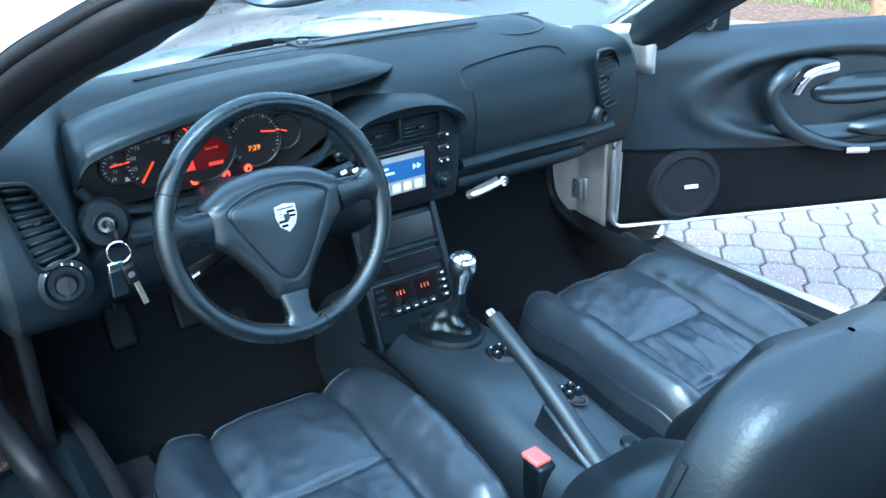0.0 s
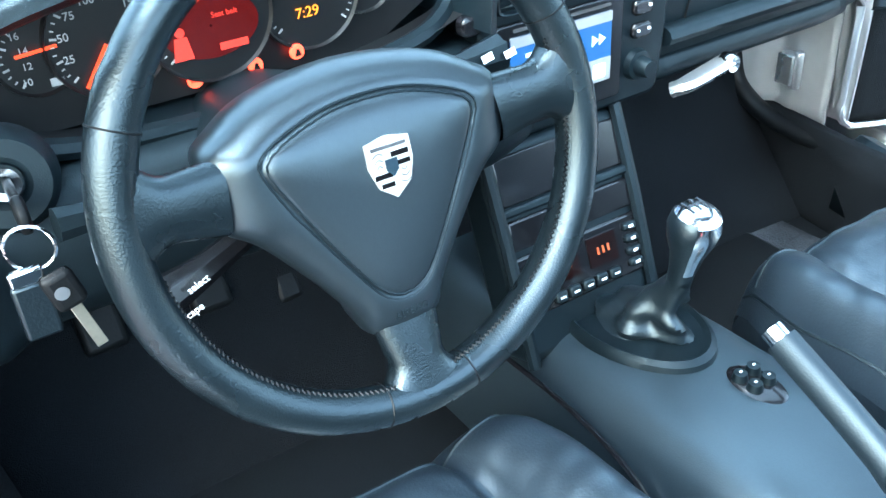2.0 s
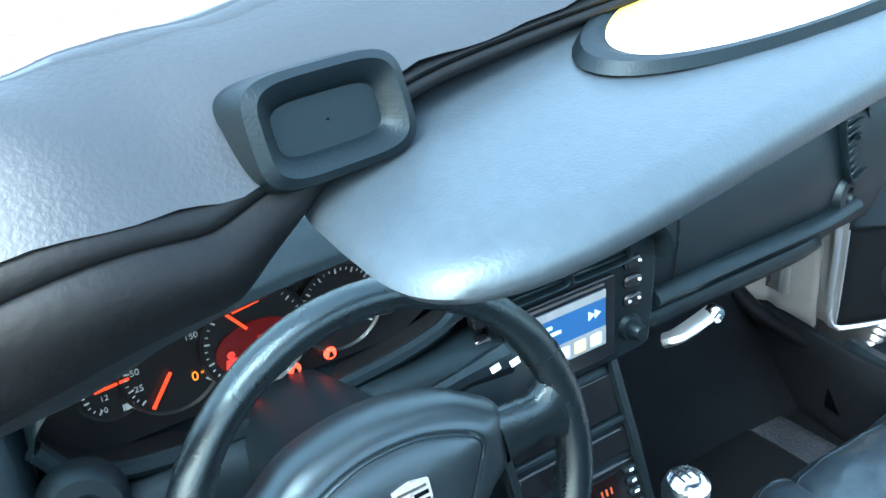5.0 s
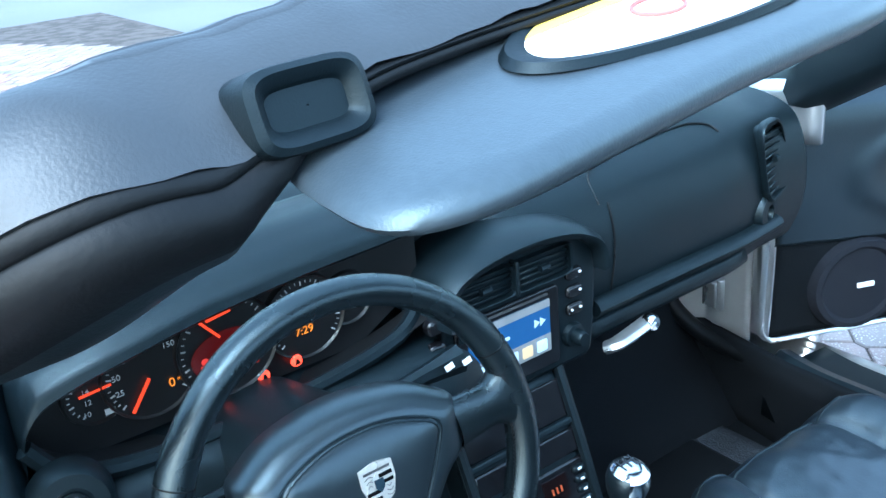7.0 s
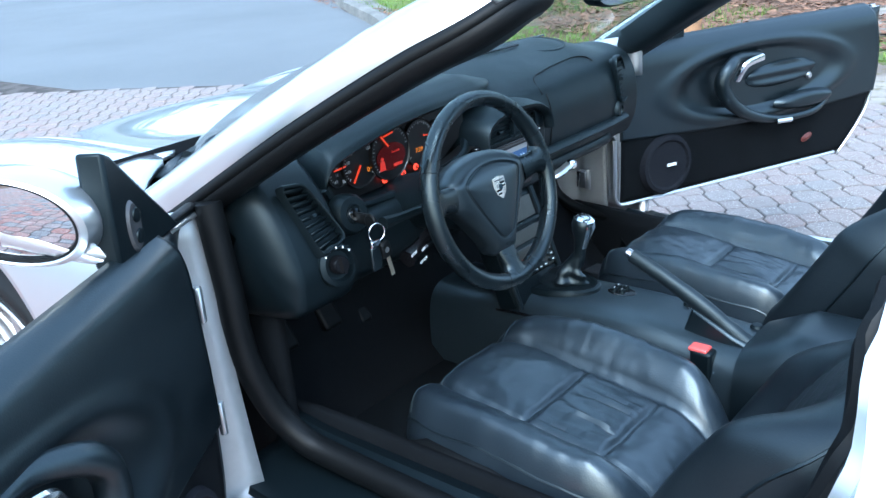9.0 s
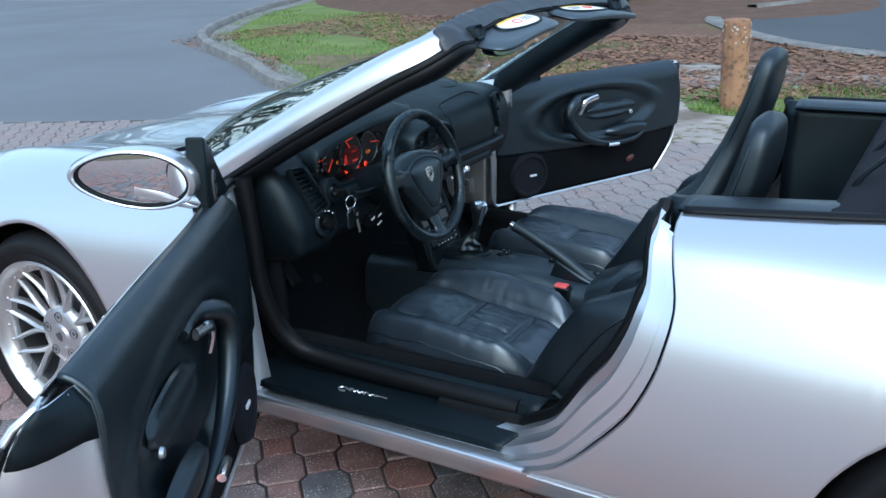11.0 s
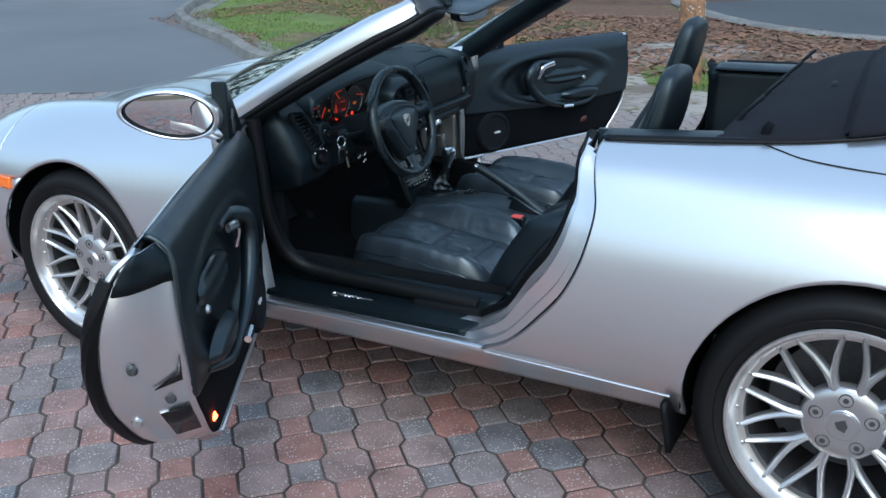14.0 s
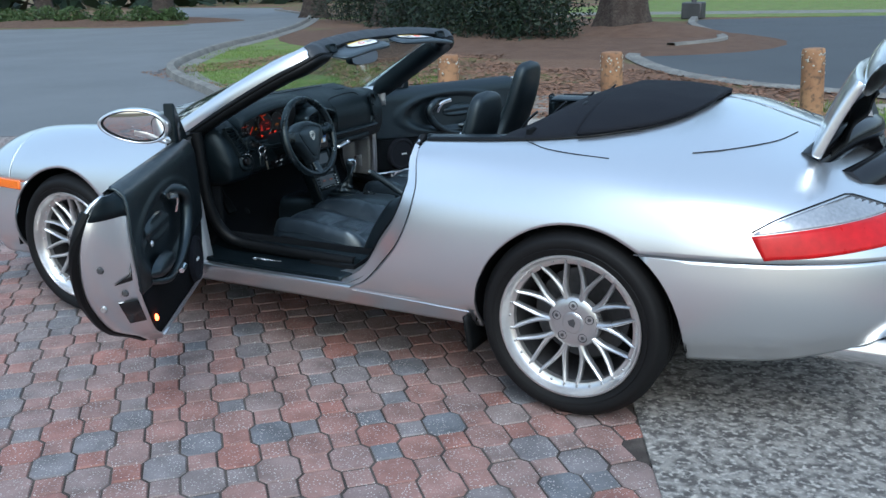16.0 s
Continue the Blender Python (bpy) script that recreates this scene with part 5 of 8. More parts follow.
# ---- steering wheel ----
TILT = 14
wm = Matrix.Translation((0.970, -0.332, 0.775)) @ pose(0, 0, 0, 0, 90 - TILT, 0) @ pose(0, 0, 0, 0, 0, 90)
# local x: to the car's right, local y: up, local z: to the driver


def rim_pt(a, c):
    r = 0.0136 + 0.0014 * (1 if math.sin(a) < -0.2 or abs(math.cos(a)) > 0.8 else 0)
    q = 0.163 + r * math.cos(c)
    return wm @ Vector((q * math.cos(a), q * math.sin(a), 0.0165 * math.sin(c)))


WHEEL_LEATHER = mat("wheel_leather", (0.0040, 0.0060, 0.0075), 0.27, 0, 0.2, 500, bump=0.20, bump_scale=650, big=14, spec=0.6, sheen_tint=SHEEN)
PAD_LEATHER = mat("pad_leather", (0.0075, 0.0105, 0.0135), 0.38, 0, 0.2, 300, bump=0.06, bump_scale=800, big=9, spec=0.8, sheen_tint=SHEEN)
sw = part("steering_wheel", Build().grid(rim_pt, span(0, 2 * math.pi, 97)[:-1], span(0, 2 * math.pi, 17)[:-1], True, True), WHEEL_LEATHER, car, "black leather three-spoke steering wheel")
part("hand_stitching", Build().tube([wm @ Vector(((0.1485 + 0.0012 * (k % 2)) * math.cos(a), (0.1485 + 0.0012 * (k % 2)) * math.sin(a), 0.005 + 0.002 * (k % 2))) for k, a in enumerate(span(radians(-172), radians(20), 260))], 0.0011, 4), RUBBER, sw)
for a in (radians(-78), radians(-102), radians(25), radians(155)):
    part("rim_seam", Build().tube([rim_pt(a, c) for c in span(0, 2 * math.pi, 17)], 0.0007, 5, cap=False), RUBBER, sw)
HUB = [(-0.106, 0.036), (-0.094, 0.046), (-0.060, 0.063), (0.0, 0.071), (0.060, 0.063), (0.094, 0.046), (0.106, 0.036), (0.107, 0.012), (0.104, -0.010), (0.084, -0.026), (0.056, -0.060), (0.034, -0.092), (0.025, -0.113), (0.0, -0.117), (-0.025, -0.113), (-0.034, -0.092), (-0.056, -0.060), (-0.084, -0.026), (-0.104, -0.010), (-0.107, 0.012)]
SEWN = [(-0.075, 0.026), (-0.062, 0.036), (-0.030, 0.046), (0.0, 0.0485), (0.030, 0.046), (0.062, 0.036), (0.075, 0.026), (0.071, 0.010), (0.046, -0.036), (0.022, -0.074), (0.008, -0.085), (0.0, -0.086), (-0.008, -0.085), (-0.022, -0.074), (-0.046, -0.036), (-0.071, 0.010)]
HUB_C = Vector((0.0, -0.012, 0))


def reach(outline, a):
    """How far the outline lies from the hub's middle in the direction a."""
    d = Vector((math.cos(a), math.sin(a)))
    best = 0.0
    for p, q in zip(outline, outline[1:] + outline[:1]):
        ex, ey = q[0] - p[0], q[1] - p[1]
        det = d.x * -ey + ex * d.y
        if abs(det) > 1e-12:
            px, py = p[0] - HUB_C.x, p[1] - HUB_C.y
            r, w = (px * -ey + ex * py) / det, (d.x * py - d.y * px) / det
            if r > 0 and -1e-9 <= w <= 1 + 1e-9:
                best = max(best, r)
    return best


hub_line = [(p.x, p.y) for p in spline([(x, y, 0) for x, y in HUB], 4, loop=True)]
sewn_line = [(p.x, p.y) for p in spline([(x, y, 0) for x, y in SEWN], 5, loop=True)]
HUB_A = span(0, 2 * math.pi, 145)[:-1]
hub_reach, sewn_reach = [reach(hub_line, a) for a in HUB_A], [reach(sewn_line, a) for a in HUB_A]


def hub_pt(i, t):
    """t: how far out (0 to 1 to the sewn line, 1 to 2 on to the edge), and the height."""
    i %= len(HUB_A)
    r = sewn_reach[i] * t[0] if t[0] <= 1 else sewn_reach[i] + (hub_reach[i] - sewn_reach[i]) * (t[0] - 1)
    q = HUB_C + Vector((math.cos(HUB_A[i]), math.sin(HUB_A[i]), 0)) * r
    return wm @ Vector((q.x, q.y, t[1] - 0.30 * max(0, q.y - 0.03)))


b = Build().grid(hub_pt, list(range(len(HUB_A))), [(0.01, 0.0130), (0.45, 0.0125), (0.75, 0.0112), (0.90, 0.0096), (0.965, 0.0080), (0.985, 0.0064), (1.0, 0.0060), (1.04, 0.0068), (1.12, 0.0074), (1.35, 0.0060), (1.62, 0.0025), (1.82, -0.0025), (1.94, -0.0080), (2.0, -0.0150), (2.0, -0.0260), (1.90, -0.0420)], loop_u=True)
part("horn_pad", b, PAD_LEATHER, sw, "leather airbag pad with stitched border", smooth=60)
for r, z in ((0.962, 0.0083), (1.045, 0.0072)):
    part("pad_stitching", Build().tube([hub_pt(i, (r + 0.008 * (i % 2), z)) for i in range(len(HUB_A) + 1)], 0.00075, 4, cap=False), PLASTIC, sw)
text("AIRBAG", 0.0075, wm @ pose(0.0, -0.0985, 0.0066, -6, 0, 0), LEATHER, sw)


def spoke(a, r0, w0, w1):
    d, s = Vector((math.cos(a), math.sin(a), 0)), Vector((-math.sin(a), math.cos(a), 0))

    def pt(t, c):
        r = r0 + (0.155 - r0) * t
        w = (w0 + (w1 - w0) * min(1, t * 1.6)) + 0.020 * max(0, (t - 0.55) / 0.45) ** 2.2
        h = 0.0125 + 0.002 * t
        p = d * r + s * (w * math.copysign(abs(math.cos(c)) ** 0.75, math.cos(c))) + Vector((0, 0, -0.010 + 0.009 * t + h * math.copysign(abs(math.sin(c)) ** 0.8, math.sin(c))))
        return wm @ p
    return part("spoke", Build().grid(pt, span(0, 1, 16), span(0, 2 * math.pi, 25)[:-1], loop_v=True), WHEEL_LEATHER, sw, smooth=60)


spoke(radians(7), 0.098, 0.024, 0.0195)
spoke(radians(173), 0.098, 0.024, 0.0195)
spoke(radians(-90), 0.106, 0.025, 0.020)
# crest: a plain enamelled shield
sh = [(-0.0155, 0.017), (0, 0.020), (0.0155, 0.017), (0.0160, 0.002), (0.0115, -0.012), (0, -0.0205), (-0.0115, -0.012), (-0.0160, 0.002)]
cm = wm @ Matrix.Translation((0.004, 0.003, 0.0115))
crest = part("shield_badge", Build().prism(sh, 0, 0.003, cm), mat("badge_silver", (0.72, 0.71, 0.67), 0.3, 0.6, 0.1, 300), sw, "small silver and black shield badge")
for x, y, w, h in ((0.0070, 0.0075, 0.0062, 0.0017), (0.0072, 0.0012, 0.0062, 0.0015), (-0.0068, -0.0048, 0.0062, 0.0016), (-0.0050, -0.0110, 0.0046, 0.0015)):
    part("enamel_stripe", Build().box(x - w, y - h, 0.003, x + w, y + h, 0.0036, cm), GLOSSBLACK, crest)
part("enamel_shield", Build().prism([(-0.0042, 0.0052), (0.0042, 0.0052), (0.0042, -0.002), (0, -0.0062), (-0.0042, -0.002)], 0.003, 0.0044, cm), mat("badge_dark", (0.02, 0.035, 0.05), 0.25, 0.2, 0.1, 300), crest)
part("letter_bar", Build().box(-0.0125, 0.0120, 0.003, 0.0125, 0.0142, 0.0034, cm), DARKMETAL, crest)
for sx, sy in ((-1, 1), (1, -1)):
    for k in range(3):
        part("antler_mark", Build().tube(spline([cm @ Vector((sx * (0.0045 + 0.001 * k), sy * (0.0095 - 0.0038 * k) - 0.001, 0.0034)), cm @ Vector((sx * 0.0085, sy * (0.0110 - 0.0038 * k) - 0.001, 0.0034)), cm @ Vector((sx * (0.0125 - 0.001 * k), sy * (0.0090 - 0.0038 * k) - 0.001, 0.0034))], 4), 0.0004, 4), DARKMETAL, crest)
# column shroud and stalks
b = Build().tube([wm @ Vector((0, 0.0, -0.03)), wm @ Vector((0, -0.005, -0.07)), (0.84, -0.332, 0.742), (0.74, -0.332, 0.72)], [0.062, 0.07, 0.066, 0.06], 20, flat=0.85)
col = part("column_shroud", b, PLASTIC, car)
part("stalk", Build().tube([(0.86, -0.38, 0.745), (0.865, -0.46, 0.75), (0.87, -0.515, 0.755)], [0.009, 0.008, 0.012], 8), PLASTIC, col)
part("stalk", Build().tube([(0.86, -0.28, 0.765), (0.86, -0.20, 0.775), (0.86, -0.155, 0.778)], [0.009, 0.010, 0.016], 8), PLASTIC, col)
part("stalk", Build().tube([(0.86, -0.38, 0.70), (0.87, -0.43, 0.685), (0.875, -0.47, 0.675)], [0.009, 0.012, 0.017], 8), GLOSSBLACK, col)
sm = face(0.893, -0.455, 0.683, -8, -20)
for s_, x, y in (("enter", -0.012, 0.004), ("select", 0.014, 0.007), ("escape", 0.004, -0.012)):
    text(s_, 0.0075, sm @ pose(x, y, 0, 0, 0, 22), WHITE, col)
sm = face(0.877, -0.165, 0.781, -8, -20)
for x in (-0.012, 0.008):
    part("stalk_mark", Build().box(-0.005, -0.003, 0, 0.005, 0.003, 0.001, sm @ pose(x, 0.002, 0, 0, 0, 15)), WHITE, col)

# ---- centre stack ----
def slab(x0, x1, y0, y1, z0, z1, r, tip=0.0):
    """A panel facing the cabin with rounded corners."""
    pts = []
    for cy, cz, a0 in ((y1 - r, z1 - r, 0), (y0 + r, z1 - r, 90), (y0 + r, z0 + r, 180), (y1 - r, z0 + r, 270)):
        for k in range(5):
            a = radians(a0 + 22.5 * k)
            pts.append((cy + r * math.cos(a), cz + r * math.sin(a)))
    return Build().prism([(p[0], p[1]) for p in pts], x0, x1, Matrix(((0, 0, 1, 0), (1, 0, 0, 0), (0, 1, 0, 0), (0, 0, 0, 1))))


arch = [(-0.120, 0.655), (-0.112, 0.648), (0.096, 0.648), (0.106, 0.655), (0.112, 0.70), (0.116, 0.770), (0.110, 0.798), (0.092, 0.816), (0.055, 0.831), (0.0, 0.837), (-0.055, 0.834), (-0.095, 0.824), (-0.116, 0.806), (-0.121, 0.77)]
facing = Matrix(((0, 0, 1, 0), (1, 0, 0, 0), (0, 1, 0, 0), (0, 0, 0, 1)))
st = part("centre_fascia", Build().prism(arch, 0.70, 0.784, facing), PLASTIC, dash, bevel=0.006)
brow = [Vector((0.0, y, z)) for y, z in arch[5:]]


def brow_pt(p, t):
    o = (p - Vector((0, -0.005, 0.72))).normalized()
    return p + o * t[1] + Vector((t[0], 0, 0))


part("fascia_hood", Build().grid(brow_pt, spline(brow, 5), [(0.70, 0.016), (0.770, 0.014), (0.795, 0.010), (0.806, 0.004), (0.804, -0.004), (0.786, -0.007)]), PLASTIC, dash, "arched hood over the centre vents", smooth=70)
for v0, v1 in ((-0.104, -0.022), (-0.016, 0.066)):
    vent([(0.789, v0, 0.816), (0.789, v1, 0.816), (0.790, v1, 0.779), (0.790, v0, 0.779)], 5, dash, Vector((1, 0, 0.1)), power=0.25)
part("vane", Build().box(0.780, -0.0215, 0.777, 0.797, -0.0165, 0.821), PLASTIC, st, bevel=0.002)
SCREEN = mat("lit_screen", (0.02, 0.05, 0.12), 0.2, emit=(0.06, 0.22, 0.60), power=0.036)
rd = part("radio", slab(0.75, 0.789, -0.108, 0.048, 0.662, 0.768, 0.006), GLOSSBLACK, dash, "double-height radio with a lit blue screen", bevel=0.002)
part("screen", slab(0.78, 0.7905, -0.092, 0.031, 0.685, 0.755, 0.003), SCREEN, rd)
ICON = mat("screen_icons", (0.5, 0.6, 0.7), 0.3, emit=(0.75, 0.85, 1.0), power=0.05)
ICON2 = mat("screen_bar", (0.2, 0.2, 0.2), 0.3, emit=(0.30, 0.38, 0.48), power=0.010)
part("status_bar", slab(0.78, 0.7912, -0.092, 0.031, 0.745, 0.755, 0.001), ICON2, rd)
part("dock_bar", slab(0.78, 0.7910, -0.092, 0.031, 0.685, 0.709, 0.001), ICON2, rd)
for k in range(5):
    part("icon", slab(0.78, 0.7918, -0.084 + 0.023 * k, -0.068 + 0.023 * k, 0.689, 0.704, 0.002), (ICON, mat("warm_icon", (0.6, 0.4, 0.2), 0.3, emit=(0.9, 0.7, 0.45), power=0.05))[k % 2], rd)
for k, w in enumerate((0.030, 0.042, 0.026)):
    part("text_bar", slab(0.78, 0.7914, -0.075, -0.075 + w, 0.733 - 0.009 * k, 0.737 - 0.009 * k, 0.001), ICON, rd)
for y in (0.006, 0.015):
    part("skip_symbol", Build().prism([(y, 0.724), (y + 0.008, 0.7295), (y, 0.735)], 0.790, 0.7916, Matrix(((0, 0, 1, 0), (1, 0, 0, 0), (0, 1, 0, 0), (0, 0, 0, 1)))), ICON, rd)
part("disc_slot", slab(0.78, 0.7900, -0.088, 0.030, 0.7595, 0.7625, 0.001), DARKMETAL, rd)
for z in (0.671, 0.700, 0.720, 0.745):
    part("radio_button", slab(0.78, 0.7915, -0.1045, -0.096, z, z + 0.010, 0.002), PLASTIC, rd)
for k, z in enumerate((0.772, 0.748, 0.724)):
    s_ = part("switch", slab(0.775, 0.790, 0.062, 0.088, z - 0.008, z + 0.008, 0.006), GLOSSBLACK, st, bevel=0.003)
    part("switch_mark", slab(0.78, 0.7915, 0.080, 0.0835, z, z + 0.0028, 0.0005), WHITE, st)
part("switch_mark", slab(0.78, 0.7915, 0.066, 0.069, 0.724, 0.7265, 0.0005), WHITE, st)
m = face(0.784, 0.072, 0.688)
part("volume_knob", Build().lathe([(0, 0.022), (0.008, 0.022), (0.010, 0.018), (0.0105, 0.008), (0.015, 0.007), (0.017, 0.0)], m, 24), PLASTIC, st)
# left switches beside the radio
for z in (0.775, 0.745, 0.715):
    part("switch", slab(0.775, 0.789, -0.142, -0.120, z - 0.009, z + 0.009, 0.006), GLOSSBLACK, st, bevel=0.003)
# lower console panel, sloping towards the seats
cm_ = Matrix.Translation((0.776, -0.033, 0.648)) @ Matrix(((0, -0.36, 0.93, 0), (1, 0, 0, 0), (0, 0.93, 0.36, 0), (0, 0, 0, 1)))


def cbox(x0, x1, y0, y1, z0, z1, bm=None):
    return (bm or Build()).box(x0, y0, z0, x1, y1, z1, cm_)


cs = part("console_panel", cbox(-0.09, 0.086, -0.235, 0.0, -0.06, 0.0), PLASTIC, car, bevel=0.012, segs=3)
for x in (-0.087, 0.084):
    part("panel_rim", Build().tube([cm_ @ Vector(p) for p in ((x, 0.004, 0.001), (x, -0.10, 0.004), (x, -0.235, 0.002))], 0.007, 8), PLASTIC, cs)
part("tray", cbox(-0.080, 0.080, -0.066, -0.014, -0.004, 0.0015), GLOSSBLACK, cs, bevel=0.004)
part("tray_lip", cbox(-0.084, 0.084, -0.076, -0.066, -0.004, 0.006), PLASTIC, cs, bevel=0.003)
part("tray_button", cbox(0.060, 0.074, 0.0, 0.006, -0.004, 0.006), SATIN, cs, bevel=0.002)
part("ashtray_lid", cbox(-0.080, 0.080, -0.112, -0.080, -0.004, 0.003), GLOSSBLACK, cs, bevel=0.003)
cl = part("climate_panel", cbox(-0.082, 0.082, -0.185, -0.118, -0.004, 0.003), GLOSSBLACK, cs, bevel=0.004)
LCD = mat("amber_lcd", (0.004, 0.0012, 0.001), 0.2, emit=(0.35, 0.05, 0.02), power=0.0006)
LCDTEXT = mat("amber_segments", (0.3, 0.06, 0.02), 0.3, emit=(1.0, 0.2, 0.05), power=0.012)
for x in (-0.042, 0.010):
    part("display", cbox(x - 0.002, x + 0.036, -0.160, -0.128, 0.0, 0.0045), LCD, cl)
    for k in range(3):
        part("segment", cbox(x + 0.009 + 0.007 * k, x + 0.0115 + 0.007 * k, -0.148, -0.140, 0.0, 0.0055), LCDTEXT, cl)
for k in range(4):
    b = cbox(0.058, 0.076, -0.136 - 0.0135 * k, -0.127 - 0.0135 * k, 0.0, 0.008)
    part("button", b, PLASTIC, cl, bevel=0.003)
    part("button_mark", cbox(0.064, 0.070, -0.133 - 0.0135 * k, -0.130 - 0.0135 * k, 0.0, 0.0085), WHITE, cl)
    part("button", cbox(-0.074, -0.056, -0.136 - 0.0135 * k, -0.127 - 0.0135 * k, 0.0, 0.008), PLASTIC, cl, bevel=0.003)
for k in range(5):
    part("button", cbox(-0.045 + 0.0185 * k, -0.030 + 0.0185 * k, -0.181, -0.168, 0.0, 0.008), PLASTIC, cl, bevel=0.003)
    part("button_mark", cbox(-0.041 + 0.0185 * k, -0.034 + 0.0185 * k, -0.1755, -0.1735, 0.0, 0.0086), WHITE, cl)

# ---- tunnel ----
TUNNEL = mat("tunnel_vinyl", (0.0120, 0.0175, 0.0225), 0.36, 0, 0.15, 400, bump=0.10, bump_scale=800, big=7, sheen_tint=SHEEN, spec=0.7)
tun_w = curve((0.62, 0.115), (0.82, 0.112), (1.0, 0.112), (1.25, 0.105), (1.6, 0.10))
tun_z = curve((0.62, 0.43), (0.84, 0.447), (0.95, 0.455), (1.10, 0.458), (1.30, 0.435), (1.45, 0.45), (1.60, 0.45))


def tunnel(x, a):
    w, z = tun_w(x), tun_z(x)
    c, s = math.cos(a), math.sin(a)
    y = -0.012 + w * math.copysign(abs(c) ** 0.45, c)
    return Vector((x, y, 0.235 + (z - 0.235) * abs(s) ** 0.42))


tn_ = part("tunnel_console", Build().grid(tunnel, span(0.60, 1.62, 44), span(0, math.pi, 41)), TUNNEL, car, "black centre tunnel console", smooth=60)
part("console_seam", Build().tube(spline([(0.80, -0.128, 0.42), (0.93, -0.128, 0.425), (1.02, -0.127, 0.405), (1.075, -0.126, 0.35), (1.09, -0.125, 0.27)], 6), 0.003, 5), GLOSSBLACK, tn_)
oval_ = [(0.885 + 0.100 * math.cos(a) * (1 if math.cos(a) > 0 else 0.9), -0.008 + 0.062 * math.sin(a)) for a in span(0, 2 * math.pi, 41)[:-1]]
b = Build().grid(lambda p, t: Vector((0.885 + (p[0] - 0.885) * t[0], -0.008 + (p[1] + 0.008) * t[0], tun_z(p[0]) + t[1])), oval_, [(1.03, -0.006), (1.0, 0.006), (0.93, 0.010), (0.86, 0.006), (0.5, 0.008)], loop_u=True)
part("gaiter_plate", b, PLASTIC, tn_)
rnd = random.Random(4)


def gaiter(a, t):
    c = Vector((0.895, -0.008, 0.458)).lerp(Vector((0.940, -0.006, 0.535)), t)
    r = (0.030 * (1 - t) ** 1.4 + 0.012) * (1 + 0.34 * (1 - abs(2 * t - 0.7)) * math.sin(4 * a + 6 * t) + 0.12 * math.sin(22 * t + 3 * math.sin(a)) * (1 - t) + 0.10 * math.sin(9 * t + 2 * a))
    return c + Vector((r * math.cos(a) * 1.15, r * math.sin(a), 0))


part("gear_gaiter", Build().grid(gaiter, span(0, 2 * math.pi, 41)[:-1], span(0, 1, 22), loop_u=True), LEATHER, tn_)
km = Matrix.Translation((0.940, -0.006, 0.535)) @ pose(0, 0, 0, 0, 9, 0)
knob = part("gear_knob", Build().lathe([(0.0, -0.01), (0.012, -0.005), (0.013, 0.015), (0.016, 0.035), (0.022, 0.052), (0.0245, 0.066), (0.022, 0.078), (0.014, 0.0845), (0.0, 0.086)], km, 28), LEATHER, car, "leather and chrome gear knob")
part("chrome_inlay", Build().lathe([(0.014, 0.015), (0.0175, 0.035), (0.0235, 0.053), (0.0258, 0.066), (0.0233, 0.079), (0.0145, 0.0858), (0.0, 0.0873)], km, 20, radians(-42), radians(75)).lathe([(0.0, 0.0878), (0.0145, 0.0864), (0.0205, 0.0815)], km, 28), CHROME, knob)
part("shift_pattern", Build().box(-0.006, -0.010, 0.0868, -0.004, 0.010, 0.0885, km).box(-0.012, -0.010, 0.0868, 0.004, -0.008, 0.0880, km).box(-0.012, -0.001, 0.0868, 0.004, 0.001, 0.0885, km).box(-0.012, 0.008, 0.0868, 0.004, 0.010, 0.0880, km), GLOSSBLACK, knob)
# handbrake
hb = [(1.345, -0.036, 0.415), (1.30, -0.037, 0.445), (1.24, -0.039, 0.487), (1.16, -0.041, 0.533), (1.085, -0.043, 0.570)]
hbk = part("handbrake", Build().tube(spline(hb, 6), [0.017] * 8 + [0.015] * 8 + [0.0135] * 9, 12, flat=1.1), mat("brake_leather", (0.0055, 0.0085, 0.0115), 0.46, 0, 0.2, 300, bump=0.15, bump_scale=600, spec=0.5, sheen_tint=SHEEN), car, "leather handbrake lever, pulled up")
part("release_button", Build().tube([(1.088, -0.043, 0.5685), (1.074, -0.0435, 0.575)], 0.010, 10), CHROME, hbk)
part("lever_skirt", Build().add([(1.20, -0.062, 0.43), (1.36, -0.062, 0.43), (1.30, -0.060, 0.45), (1.22, -0.058, 0.49), (1.20, -0.014, 0.43), (1.36, -0.014, 0.43), (1.30, -0.016, 0.45), (1.22, -0.018, 0.49)], [(0, 1, 2, 3), (7, 6, 5, 4), (0, 3, 7, 4), (3, 2, 6, 7), (2, 1, 5, 6)]), LEATHER, hbk, bevel=0.005)


def switch_group(x, y, n):
    o = part("switch_plate", Build().lathe([(0, 0.004), (0.022, 0.003), (0.026, 0.0)], Matrix.Translation((x, y, tun_z(x) - 0.001)) @ Matrix.Diagonal((1.3, 0.8, 1, 1)), 28), GLOSSBLACK, tn_)
    for i in range(n):
        for j in (-1, 1):
            part("switch", Build().lathe([(0, 0.011), (0.0065, 0.010), (0.008, 0.002)], Matrix.Translation((x - 0.014 + 0.018 * i, y + 0.009 * j, tun_z(x))), 14), PLASTIC, o)
            part("switch_mark", Build().box(-0.001, -0.0014, 0.010, 0.001, 0.0014, 0.0114, Matrix.Translation((x - 0.014 + 0.018 * i, y + 0.009 * j, tun_z(x)))), WHITE, o)


